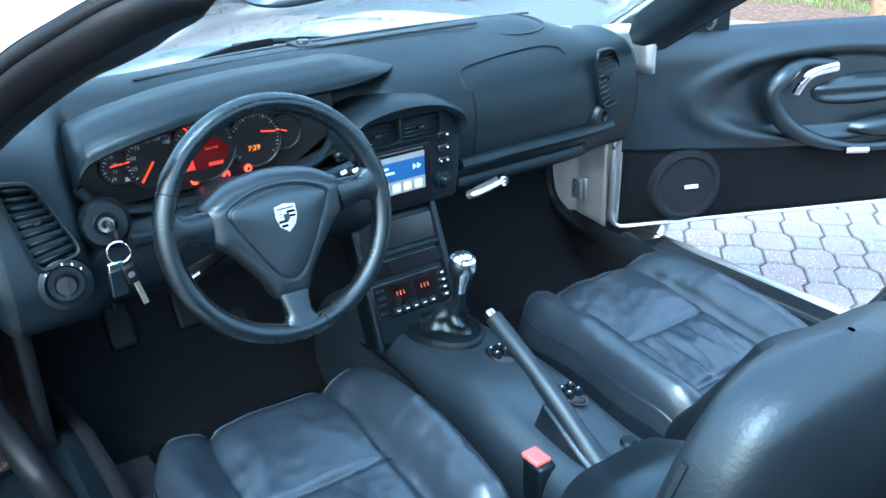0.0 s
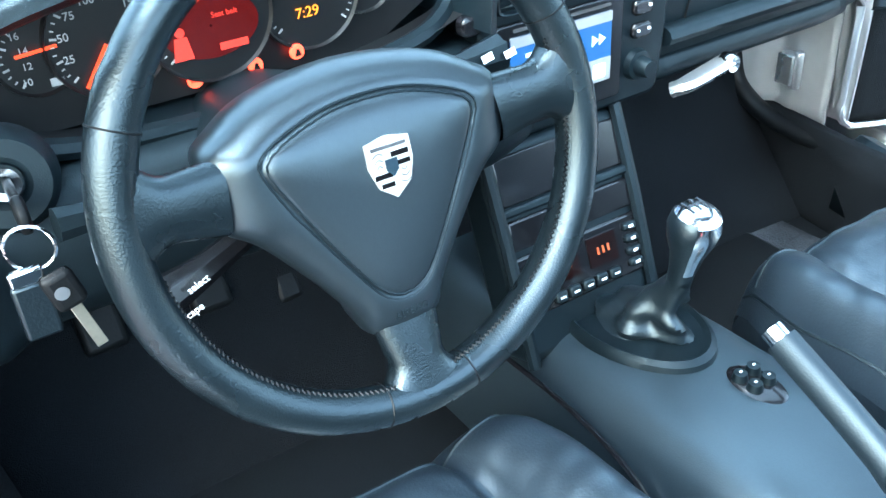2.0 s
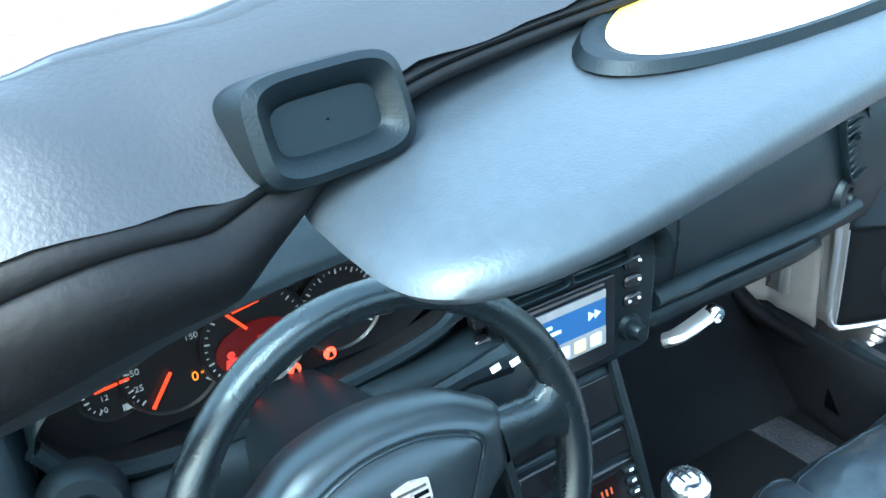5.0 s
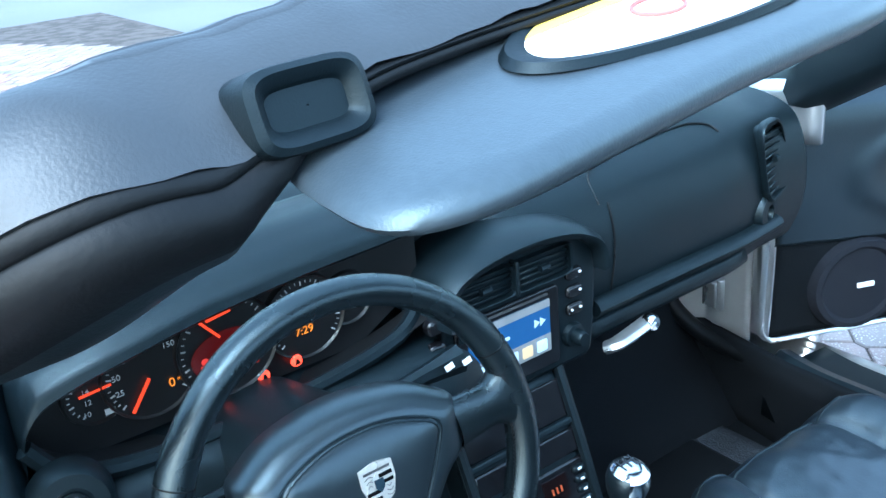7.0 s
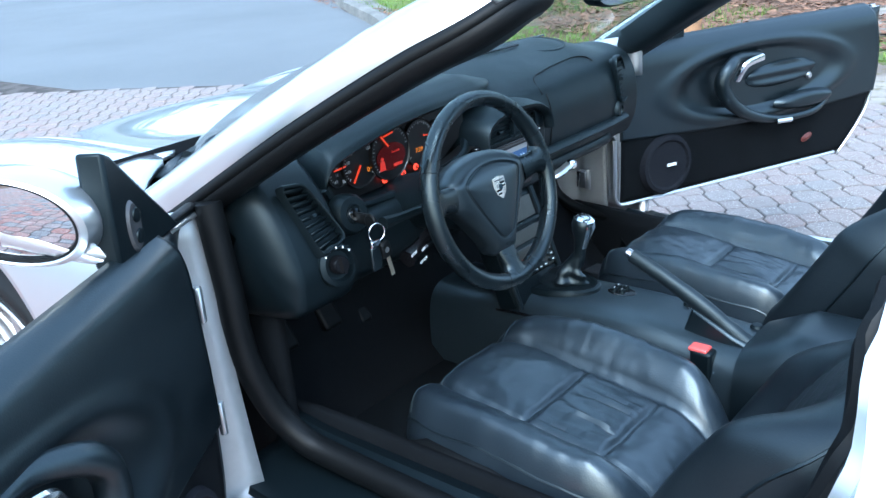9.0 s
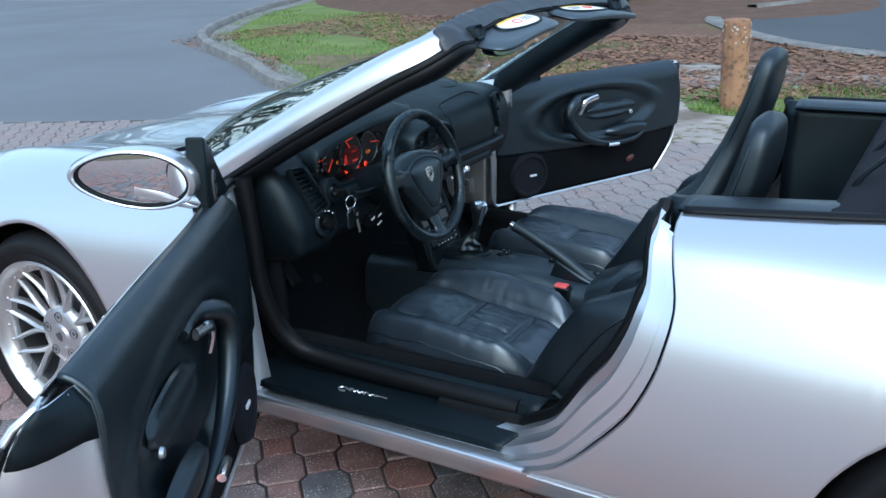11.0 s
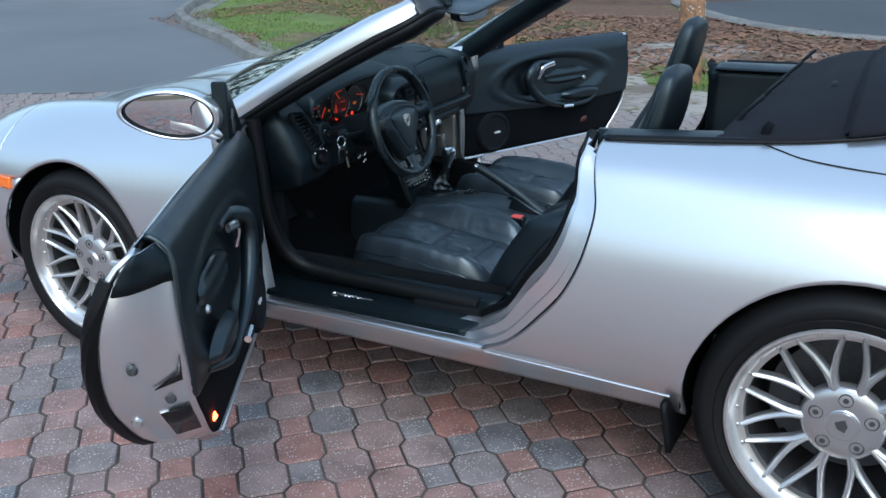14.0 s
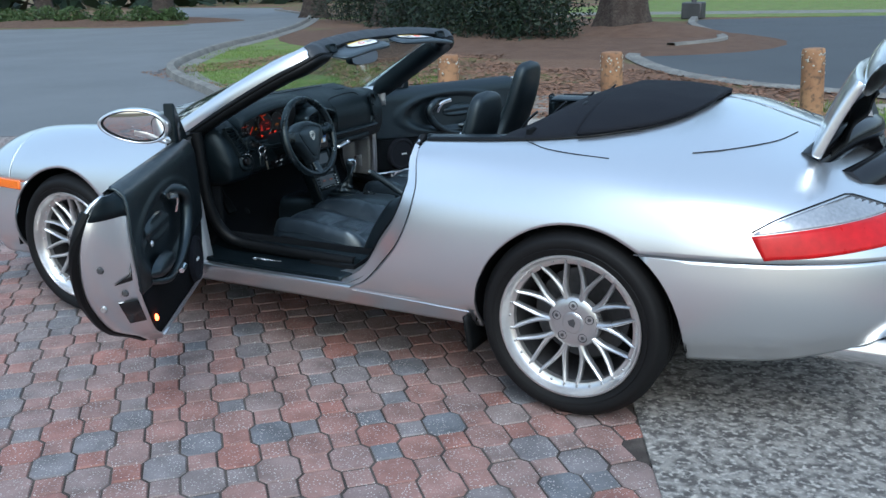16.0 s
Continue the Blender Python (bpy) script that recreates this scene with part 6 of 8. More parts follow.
switch_group(1.032, 0.012, 2)
switch_group(1.185, 0.036, 2)
part("lock_button", Build().lathe([(0, 0.006), (0.010, 0.005), (0.013, 0)], Matrix.Translation((1.315, 0.03, 0.437)), 20), PLASTIC, tn_)
for y in (-0.098,):
    bk = part("belt_buckle", Build().box(1.242, y - 0.016, 0.30, 1.285, y + 0.016, 0.432), PLASTIC, car, bevel=0.006)
    part("release", Build().box(1.238, y - 0.014, 0.428, 1.275, y + 0.014, 0.437), mat("red_release", (0.62, 0.10, 0.09), 0.4, 0, 0.1, 90), bk, bevel=0.003)
part("rear_armrest", Build().grid(lambda x, a: Vector((x, -0.012 + 0.115 * math.copysign(abs(math.cos(a)) ** 0.5, math.cos(a)), 0.30 + (0.19 - 0.05 * max(0, 1.42 - x) / 0.1) * abs(math.sin(a)) ** 0.4)), span(1.33, 1.72, 14), span(0, math.pi, 25)), LEATHER, car)


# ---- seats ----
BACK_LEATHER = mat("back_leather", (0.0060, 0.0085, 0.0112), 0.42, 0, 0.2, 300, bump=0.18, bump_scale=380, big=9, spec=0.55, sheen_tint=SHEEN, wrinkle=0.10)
def seat(side, y0, dz, top):
    """A sports seat: cushion with bolsters and a pleated rear insert, shield, and a one-piece reclining back."""
    X0, X1 = (0.880, 1.37) if side < 0 else (0.855, 1.36)
    S0, S1 = 0.47, 0.77   # the cross seams of the gathered insert

    def cushion(t, v, lift=0.0):
        x = X0 + (X1 - X0) * t
        nose = math.sqrt(max(0.0, 1 - max(0, (0.16 - t) / 0.16) ** 2.2))
        hw = 0.214 - 0.055 * max(0, (0.25 - t) / 0.25) ** 2 - 0.030 * max(0, (t - 0.6) / 0.4) ** 2
        bol = max(0, (abs(v) - 0.52) / 0.48)
        z = 0.372 + 0.062 * (1 - t) + 0.016 * math.sin(math.pi * min(1, t / S0)) * (1 - min(1, abs(v) / 0.5) ** 3) - 0.045 * max(0, (t - 0.80) / 0.2) ** 2 + (0.058 if v * side < 0 else 0.044) * math.sin(min(1, bol * 1.7) * math.pi / 2) * (0.25 + 0.75 * min(1, t * 2.4)) * (1 - 0.9 * max(0, (t - 0.80) / 0.2) ** 2) - 0.085 * max(0, (abs(v) - 0.80) / 0.20) ** 2.6
        z += -0.012 * math.exp(-((abs(v) - 0.52) / 0.035) ** 2)
        if S0 < t < S1 and abs(v) < 0.5:
            # leather gathered front to back between the cross seams
            g = noise.noise(Vector((v * 13 + side * 4, t * 2.0, 0.6))) + 0.6 * noise.noise(Vector((v * 27 + 2.0, t * 3.0, side * 2.0)))
            z += (0.0170 * (0.25 - abs(g)) + 0.005) * math.sin(math.pi * (t - S0) / (S1 - S0)) ** 0.6 * (1 - (v / 0.5) ** 4)
        z -= (0.010 * math.exp(-((t - S0) / 0.014) ** 2) + 0.008 * math.exp(-((t - S1) / 0.014) ** 2)) * max(0, 1 - (v / 0.52) ** 4)
        z += 0.0034 * noise.noise(Vector((x * 14, v * 5 + side * 7, 0.3))) + 0.0018 * noise.noise(Vector((x * 45, v * 12 + side * 3, 1.7)))
        z = 0.30 + (z - 0.30) * (0.25 + 0.75 * nose)
        return Vector((x, y0 + hw * v, z + dz + lift))
    vs = span(-1, 1, 61)
    ts = span(0, 1, 210)
    st_ = part("seat", Build().grid(cushion, ts, vs), SEAT_LEATHER, car, "black leather sports seat", smooth=70)
    # sides below the cushion's edge
    ring = [cushion(t, -1) for t in span(1, 0, 30)] + [cushion(0, v) for v in span(-1, 1, 20)] + [cushion(t, 1) for t in span(0, 1, 30)]
    b = Build().grid(lambda i, k: Vector((ring[i].x + (0.07 * k if 30 <= i < 50 else 0), ring[i].y + (y0 - ring[i].y) * 0.05 * k, ring[i].z + (0.27 - ring[i].z) * k)), list(range(80)), span(0, 1, 6))
    part("cushion_side", b, SEAT_LEATHER, st_)
    for sgn in (-1, 1):
        part("welt", Build().tube([cushion(t, sgn * 0.52, -0.007) for t in span(0.03, 0.99, 60)], 0.0024, 5), LEATHER, st_)
        part("welt", Build().tube([cushion(t, sgn * 0.965, 0.001) for t in span(0.03, 0.99, 40)], 0.0022, 5), LEATHER, st_)
    part("cross_seam", Build().tube([cushion(S0, v, 0.001) for v in span(-0.52, 0.52, 20)], 0.0016, 5), LEATHER, st_)
    part("front_seam", Build().tube([cushion(0.075, v, 0.001) for v in span(-0.95, 0.95, 40)], 0.0018, 5), LEATHER, st_)
    # outer shield with lever
    yo = y0 + side * 0.206
    sh_ = [(0.90, 0.285), (1.42, 0.285), (1.44, 0.35), (1.30, 0.358), (1.12, 0.392), (0.98, 0.402), (0.92, 0.375)]
    b = Build().prism([(x, z) for x, z in sh_], 0, 0.022, Matrix(((1, 0, 0, 0), (0, 0, side, yo - side * 0.004), (0, 1, 0, 0), (0, 0, 0, 1))))
    shd = part("seat_shield", b, RUBBER, st_, bevel=0.010, segs=3)
    part("shield_recess", Build().lathe([(0, 0.002), (0.055, 0.004), (0.062, 0.0)], Matrix.Translation((1.04, yo + side * 0.018, 0.345)) @ pose(0, 0, 0, -90 * side, 0, 0) @ Matrix.Diagonal((1.6, 0.55, 1, 1)), 28), GLOSSBLACK, shd)
    part("lever", Build().tube(spline([(1.0, yo + side * 0.03, 0.318), (1.06, yo + side * 0.034, 0.322), (1.11, yo + side * 0.03, 0.340)], 5), 0.007, 8), PLASTIC, shd)
    part("recliner_knob", Build().lathe([(0, 0.012), (0.036, 0.012), (0.042, 0.004), (0.043, -0.02)], Matrix.Translation((1.445, yo + side * 0.02, 0.345)) @ pose(0, 0, 0, -90 * side, 0, 0), 28), PLASTIC, st_)
    for yr in (yo, y0 - side * 0.2):
        part("seat_rail", Build().box(0.88, yr - 0.015, 0.232, 1.46, yr + 0.015, 0.275), DARKMETAL, st_)
    # back: reclined up to the shoulders, steeper at the headrest
    back_line = spline([(x, y0, z) for x, z in top], 16)
    lengths = [0.0]
    for p, q in zip(back_line, back_line[1:]):
        lengths.append(lengths[-1] + (q - p).length)
    hw = curve((0, 0.215), (0.12, 0.232), (0.38, 0.226), (0.50, 0.190), (0.60, 0.152), (0.70, 0.128), (0.80, 0.124), (0.92, 0.112), (0.97, 0.092), (0.99, 0.06), (1.0, 0.002))
    th = curve((0, 0.050), (0.3, 0.055), (0.55, 0.048), (0.70, 0.038), (0.9, 0.034), (0.97, 0.028), (0.993, 0.016), (1.0, 0.002))

    def back_at(t):
        d = t * lengths[-1]
        i = max(k for k in range(len(lengths) - 1) if lengths[k] <= d + 1e-9)
        f = (d - lengths[i]) / (lengths[i + 1] - lengths[i])
        w = (back_line[min(i + 3, len(back_line) - 1)] - back_line[max(i - 3, 0)]).normalized()
        return back_line[i].lerp(back_line[i + 1], f), Vector((-w.z, 0, w.x))

    def back(t, a):
        c, s_ = math.cos(a), math.sin(a)
        w, d = hw(t), th(t)
        y = w * math.copysign(abs(c) ** 0.62, c)
        f = d * math.copysign(abs(s_) ** 0.62, s_)
        if s_ > 0:
            v = abs(y) / w
            bol = max(0, (v - 0.50) / 0.5)
            rise = max(0, min(1, ((0.56 if side > 0 else 0.50 if c < 0 else 0.40) - t) / 0.20))
            f += (0.070 if side > 0 or c < 0 else 0.058) * math.sin(min(1, bol * 1.6) * math.pi / 2) * rise * rise * (3 - 2 * rise) * (1 - 0.8 * max(0, (v - 0.84) / 0.16) ** 2)
            f -= 0.008 * math.exp(-((v - 0.50) / 0.04) ** 2) * (1 if t < 0.6 else 0)
            if 0.08 < t < 0.5 and v < 0.48:
                f += 0.0025 * math.sin(t * 150)
            f += 0.0020 * noise.noise(Vector((t * 9, y * 14 + side * 5, 0.9)))
        p, fw = back_at(t)
        return p + Vector((0, y, 0)) + fw * f
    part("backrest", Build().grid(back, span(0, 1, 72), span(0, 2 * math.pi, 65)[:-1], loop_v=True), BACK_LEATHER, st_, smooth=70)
    part("back_seam", Build().tube([back(t, a) for t, a in [(tt, 0.16) for tt in span(0.02, 0.93, 40)]], 0.003, 5).tube([back(t, a) for t, a in [(tt, math.pi - 0.16) for tt in span(0.02, 0.93, 40)]], 0.003, 5), LEATHER, st_)
    return st_


seat(-1, -0.367, 0.018, [(1.44, 0.30), (1.560, 0.485), (1.705, 0.672), (1.798, 0.84), (1.832, 1.000)])
seat(1, 0.355, 0.018, [(1.33, 0.28), (1.44, 0.43), (1.52, 0.565), (1.60, 0.74), (1.66, 0.89), (1.70, 1.05)])

# ---- header: latch sockets, visors, mirror ----
LABEL_W = mat("label_white", (0.75, 0.74, 0.70), 0.5, 0, 0.05, 60)
LABEL_Y = mat("label_yellow", (0.75, 0.52, 0.08), 0.5, 0, 0.05, 60)


def visor(side):
    """A sun visor folded back from the header, with an oval vanity mirror covered by a warning label."""
    A, Bq = Vector((1.158, side * 0.462, 1.131)), Vector((1.115, side * 0.05, 1.165))
    C, Dq = Vector((1.283, side * 0.458, 1.116)), Vector((1.250, side * 0.05, 1.138))

    def q(u, v, h=0.0):
        p = A.lerp(Bq, u).lerp(C.lerp(Dq, u), v)
        n = (Bq - A).cross(C - A).normalized()
        n = n if n.z > 0 else -n
        return p + n * h + Vector((0, 0, 0.010 * math.sin(u * 3.1)))

    def oval_pt(a, r, k):
        """A rounded slab: superellipse outline."""
        c, s_ = math.cos(a), math.sin(a)
        u = 0.5 + 0.5 * math.copysign(abs(c) ** 0.42, c) * r
        v = 0.5 + 0.5 * math.copysign(abs(s_) ** 0.52, s_) * r * (1 - 0.10 * u)
        return q(u, v, k)
    prof = [(0.02, 0.010), (0.8, 0.010), (0.93, 0.008), (0.985, 0.004), (1.0, 0.0), (0.985, -0.004), (0.93, -0.008), (0.02, -0.010)]
    v_ = part("sun_visor", Build().grid(lambda a, p: oval_pt(a, p[0], p[1]), span(0, 2 * math.pi, 65)[:-1], prof, loop_u=True), VISOR, car, "black sun visor folded back", smooth=60)

    def ov(a, r, k):
        return q(0.60 + 0.27 * r * math.cos(a), 0.40 + 0.30 * r * math.sin(a), k)
    ang = span(0, 2 * math.pi, 49)[:-1]
    part("mirror_frame", Build().grid(lambda a, p: ov(a, p[0], p[1]), ang, [(1.16, 0.010), (1.12, 0.014), (1.06, 0.014), (1.0, 0.0115)], loop_u=True), PLASTIC, v_)
    part("mirror_label", Build().grid(lambda a, r: ov(a, r, 0.0118), ang, [0.02, 0.5, 1.0], loop_u=True), LABEL_W, v_)
    b = Build().grid(lambda t, k: q(0.60 + 0.27 * math.cos(t) * (1 if k else 0.98), 0.40 - 0.30 * (math.sin(t) if k else 0.42), 0.0124), span(0.43, math.pi - 0.43, 24), [0, 1])
    part("label_band", b, LABEL_Y, v_)
    part("label_symbol", Build().tube([ov(0, 0, 0.0126) + (q(0.56 + 0.045 * math.cos(a), 0.42 + 0.09 * math.sin(a), 0.0126) - ov(0, 0, 0.0126)) for a in span(0, 2 * math.pi, 25)], 0.0012, 5, cap=False), mat("label_red", (0.6, 0.1, 0.08), 0.5), v_)
    for k in range(3):
        part("label_line", Build().add([q(0.66, 0.34 + 0.06 * k, 0.0126), q(0.80, 0.34 + 0.06 * k, 0.0126), q(0.80, 0.36 + 0.06 * k, 0.0126), q(0.66, 0.36 + 0.06 * k, 0.0126)], [(0, 1, 2, 3)]), mat("label_print", (0.25, 0.25, 0.26), 0.6), v_, solid=0.0005)
    return v_


for side in (-1, 1):
    visor(side)
    # latch socket: a rounded block with an open pocket towards the cabin
    lm_ = Matrix.Translation((1.196, side * 0.447, 1.157)) @ pose(0, 0, 0, 0, -18, side * -8)

    def block(a, p):
        c, s_ = math.cos(a), math.sin(a)
        return lm_ @ Vector((p[1], p[0] * 0.031 * math.copysign(abs(c) ** 0.45, c), p[0] * p[2] * 0.0185 * math.copysign(abs(s_) ** 0.45, s_)))
    prof = [(0.7, -0.055, 1), (0.98, -0.045, 1), (1.05, -0.02, 1), (1.03, -0.004, 1), (0.97, 0.004, 1), (0.84, 0.006, 0.98), (0.70, 0.003, 0.80), (0.66, 0.001, 0.76), (0.64, 0.0, 0.72), (0.02, 0.0, 1)]
    part("latch_socket", Build().grid(block, span(0, 2 * math.pi, 41)[:-1], prof, loop_u=True), PLASTIC, car, "latch socket moulding with an open pocket")
part("mirror_stem", Build().tube([(1.02, 0.0, 1.165), (1.03, 0.0, 1.125), (1.05, 0.0, 1.10)], 0.010, 8), PLASTIC, car)
b = Build().grid(lambda a, p: Vector((1.055 + p[1], 0.115 * p[0] * math.copysign(abs(math.cos(a)) ** 0.7, math.cos(a)), 1.085 + 0.033 * p[0] * math.copysign(abs(math.sin(a)) ** 0.7, math.sin(a)))), span(0, 2 * math.pi, 41)[:-1], [(0.02, 0.0), (0.93, 0.0), (1.0, -0.006), (0.95, -0.03), (0.02, -0.04)], loop_u=True)
rm = part("rear_view_mirror", b, PLASTIC, car, "black rear-view mirror")
b = Build().grid(lambda a, r: Vector((1.0562, 0.115 * r * math.copysign(abs(math.cos(a)) ** 0.7, math.cos(a)), 1.085 + 0.033 * r * math.copysign(abs(math.sin(a)) ** 0.7, math.sin(a)))), span(0, 2 * math.pi, 41)[:-1], [0.02, 0.9], loop_u=True)
part("glass", b, MIRROR, rm)
# script plate on the sill: a plain flourish
SP = [(0.014, 0.017), (0.006, 0.020), (-0.004, 0.010), (0.002, 0.000), (0.012, 0.003), (0.024, 0.009), (0.018, 0.001), (0.027, 0.001), (0.032, 0.009), (0.036, 0.001), (0.043, 0.009), (0.047, 0.001), (0.055, 0.009), (0.052, 0.002), (0.061, 0.001), (0.068, 0.009), (0.072, 0.001), (0.084, 0.009), (0.078, 0.001), (0.094, 0.003), (0.104, 0.002)]
b = Build().tube([Vector((0.96 + x * 1.25, -0.735 - y * 0.9, 0.3455)) for x, y, _ in [(p.x, p.y, 0) for p in spline([(x, y, 0) for x, y in SP], 4)]], 0.0026, 5)
part("sill_script", b, SATIN, car, "plain silver flourish on the sill plate")

# ---- keys hanging in the lock ----
keys = thing("key_ring", "car keys with a leather tag hanging in the ignition", "keys", at=Matrix.Translation((0.845, -0.530, 0.765)))
part("ignition_key", Build().box(0.815, -0.534, 0.755, 0.852, -0.528, 0.775).lathe([(0, 0.004), (0.012, 0.004), (0.014, 0), (0.012, -0.004), (0, -0.004)], Matrix.Translation((0.858, -0.531, 0.763)) @ pose(0, 0, 0, 90, 0, 0), 20), RUBBER, keys, bevel=0.002)
part("ring", Build().tube([Vector((0.872 + 0.004 * math.cos(a), -0.534 + 0.015 * math.cos(a), 0.746 + 0.016 * math.sin(a))) for a in span(0, 2 * math.pi, 25)], 0.0013, 6, cap=False), CHROME, keys)
part("clasp", Build().box(0.870, -0.553, 0.722, 0.877, -0.531, 0.734), CHROME, keys, bevel=0.002)
part("leather_tag", Build().box(0.870, -0.554, 0.680, 0.876, -0.530, 0.723), LEATHER, keys, bevel=0.003)
fm = Matrix.Translation((0.878, -0.523, 0.712)) @ pose(0, 0, 0, 14, 0, 0)
fob = part("spare_key_head", Build().box(-0.005, -0.011, -0.014, 0.005, 0.011, 0.016, fm), RUBBER, keys, bevel=0.005, segs=3)
part("badge", Build().lathe([(0, 0.001), (0.005, 0.0005)], fm @ Matrix.Translation((0.0055, -0.002, 0.002)) @ pose(0, 0, 0, 0, 90, 0), 16), SATIN, fob)
part("key_blade", Build().box(-0.0012, -0.004, -0.052, 0.0012, 0.004, -0.013, fm), mat("brass_key", (0.62, 0.57, 0.45), 0.3, 0.9, 0.1, 200), keys, bevel=0.0006)


# ---- grounds ----
def mix_mat(name, c1, c2, scale, rough=0.9, edge=(0.42, 0.58), c3=None, scale3=8.0, bump=0.6, bump_scale=60, dist=0.01, detail=6):
    """Two colours in natural patches, with a third in fine specks."""
    m = bpy.data.materials.new(name)
    m.use_nodes = True
    nt = m.node_tree
    b = nt.nodes["Principled BSDF"]
    b.inputs["Roughness"].default_value = rough
    b.inputs["Specular IOR Level"].default_value = 0.3
    tc = nt.nodes.new("ShaderNodeTexCoord")
    n1 = nt.nodes.new("ShaderNodeTexNoise")
    n1.inputs["Scale"].default_value, n1.inputs["Detail"].default_value = scale, detail
    r1 = nt.nodes.new("ShaderNodeMapRange")
    r1.inputs[1].default_value, r1.inputs[2].default_value = edge
    mx = nt.nodes.new("ShaderNodeMix")
    mx.data_type = "RGBA"
    mx.inputs[6].default_value, mx.inputs[7].default_value = (*c1, 1), (*c2, 1)
    nt.links.new(tc.outputs["Object"], n1.inputs["Vector"])
    nt.links.new(n1.outputs[0], r1.inputs[0])
    nt.links.new(r1.outputs[0], mx.inputs[0])
    out = mx.outputs[2]
    n2 = nt.nodes.new("ShaderNodeTexNoise")
    n2.inputs["Scale"].default_value, n2.inputs["Detail"].default_value = scale3, 4
    nt.links.new(tc.outputs["Object"], n2.inputs["Vector"])
    if c3:
        r2 = nt.nodes.new("ShaderNodeMapRange")
        r2.inputs[1].default_value, r2.inputs[2].default_value = 0.52, 0.66
        m2 = nt.nodes.new("ShaderNodeMix")
        m2.data_type = "RGBA"
        m2.inputs[7].default_value = (*c3, 1)
        nt.links.new(n2.outputs[0], r2.inputs[0])
        nt.links.new(r2.outputs[0], m2.inputs[0])
        nt.links.new(out, m2.inputs[6])
        out = m2.outputs[2]
    nt.links.new(out, b.inputs["Base Color"])
    nb = nt.nodes.new("ShaderNodeTexNoise")
    nb.inputs["Scale"].default_value, nb.inputs["Detail"].default_value = bump_scale, 5
    nt.links.new(tc.outputs["Object"], nb.inputs["Vector"])
    bp = nt.nodes.new("ShaderNodeBump")
    bp.inputs["Strength"].default_value, bp.inputs["Distance"].default_value = bump, dist
    nt.links.new(nb.outputs[0], bp.inputs["Height"])
    nt.links.new(bp.outputs[0], b.inputs["Normal"])
    return m


def paver_mat():
    """Concrete pavers: red, brown and slate blends chosen piece by piece, worn pale at the crowns, with pale aggregate."""
    m = bpy.data.materials.new("paver")
    m.use_nodes = True
    nt = m.node_tree
    b = nt.nodes["Principled BSDF"]
    b.inputs["Specular IOR Level"].default_value = 0.35
    oi, gi = nt.nodes.new("ShaderNodeObjectInfo"), nt.nodes.new("ShaderNodeNewGeometry")
    add = nt.nodes.new("ShaderNodeMath")
    add.operation = "ADD"
    fr = nt.nodes.new("ShaderNodeMath")
    fr.operation = "FRACT"
    nt.links.new(oi.outputs["Random"], add.inputs[0])
    nt.links.new(gi.outputs["Random Per Island"], add.inputs[1])
    nt.links.new(add.outputs[0], fr.inputs[0])
    cr = nt.nodes.new("ShaderNodeValToRGB")
    cr.color_ramp.interpolation = "LINEAR"
    stops = [(0.0, (0.250, 0.122, 0.100)), (0.25, (0.228, 0.152, 0.136)), (0.45, (0.200, 0.160, 0.150)), (0.6, (0.268, 0.146, 0.122)), (0.80, (0.190, 0.164, 0.160)), (0.93, (0.132, 0.136, 0.148)), (1.0, (0.225, 0.178, 0.164))]
    e = cr.color_ramp.elements
    e[0].position, e[0].color = stops[0][0], (*stops[0][1], 1)
    e[1].position, e[1].color = stops[-1][0], (*stops[-1][1], 1)
    for p, c in stops[1:-1]:
        k = e.new(p)
        k.color = (*c, 1)
    nt.links.new(fr.outputs[0], cr.inputs[0])
    tc = nt.nodes.new("ShaderNodeTexCoord")
    n1 = nt.nodes.new("ShaderNodeTexNoise")
    n1.inputs["Scale"].default_value, n1.inputs["Detail"].default_value = 9, 6
    geo = gi.outputs["Position"]
    nt.links.new(geo, n1.inputs["Vector"])
    r1 = nt.nodes.new("ShaderNodeMapRange")
    r1.inputs[1].default_value, r1.inputs[2].default_value, r1.inputs[3].default_value, r1.inputs[4].default_value = 0.3, 0.7, 0.72, 1.35
    nt.links.new(n1.outputs[0], r1.inputs[0])
    sc = nt.nodes.new("ShaderNodeVectorMath")
    sc.operation = "SCALE"
    nt.links.new(cr.outputs[0], sc.inputs[0])
    nt.links.new(r1.outputs[0], sc.inputs["Scale"])
    vo = nt.nodes.new("ShaderNodeTexVoronoi")
    vo.inputs["Scale"].default_value = 105
    nt.links.new(geo, vo.inputs["Vector"])
    n3 = nt.nodes.new("ShaderNodeTexNoise")
    n3.inputs["Scale"].default_value, n3.inputs["Detail"].default_value = 14, 3
    nt.links.new(geo, n3.inputs["Vector"])
    lt = nt.nodes.new("ShaderNodeMath")
    lt.operation = "LESS_THAN"
    lt.inputs[1].default_value = 0.27
    nt.links.new(vo.outputs["Distance"], lt.inputs[0])
    r3 = nt.nodes.new("ShaderNodeMapRange")
    r3.inputs[1].default_value, r3.inputs[2].default_value = 0.30, 0.62
    nt.links.new(n3.outputs[0], r3.inputs[0])
    ml = nt.nodes.new("ShaderNodeMath")
    ml.operation = "MULTIPLY"
    nt.links.new(lt.outputs[0], ml.inputs[0])
    nt.links.new(r3.outputs[0], ml.inputs[1])
    mx = nt.nodes.new("ShaderNodeMix")
    mx.data_type = "RGBA"
    mx.inputs[7].default_value = (0.46, 0.43, 0.41, 1)
    nt.links.new(ml.outputs[0], mx.inputs[0])
    # the pavers turn greyer and less varied towards +y, along a noisy edge
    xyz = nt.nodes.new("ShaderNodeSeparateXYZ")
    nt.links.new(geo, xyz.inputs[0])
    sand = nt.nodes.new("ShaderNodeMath")
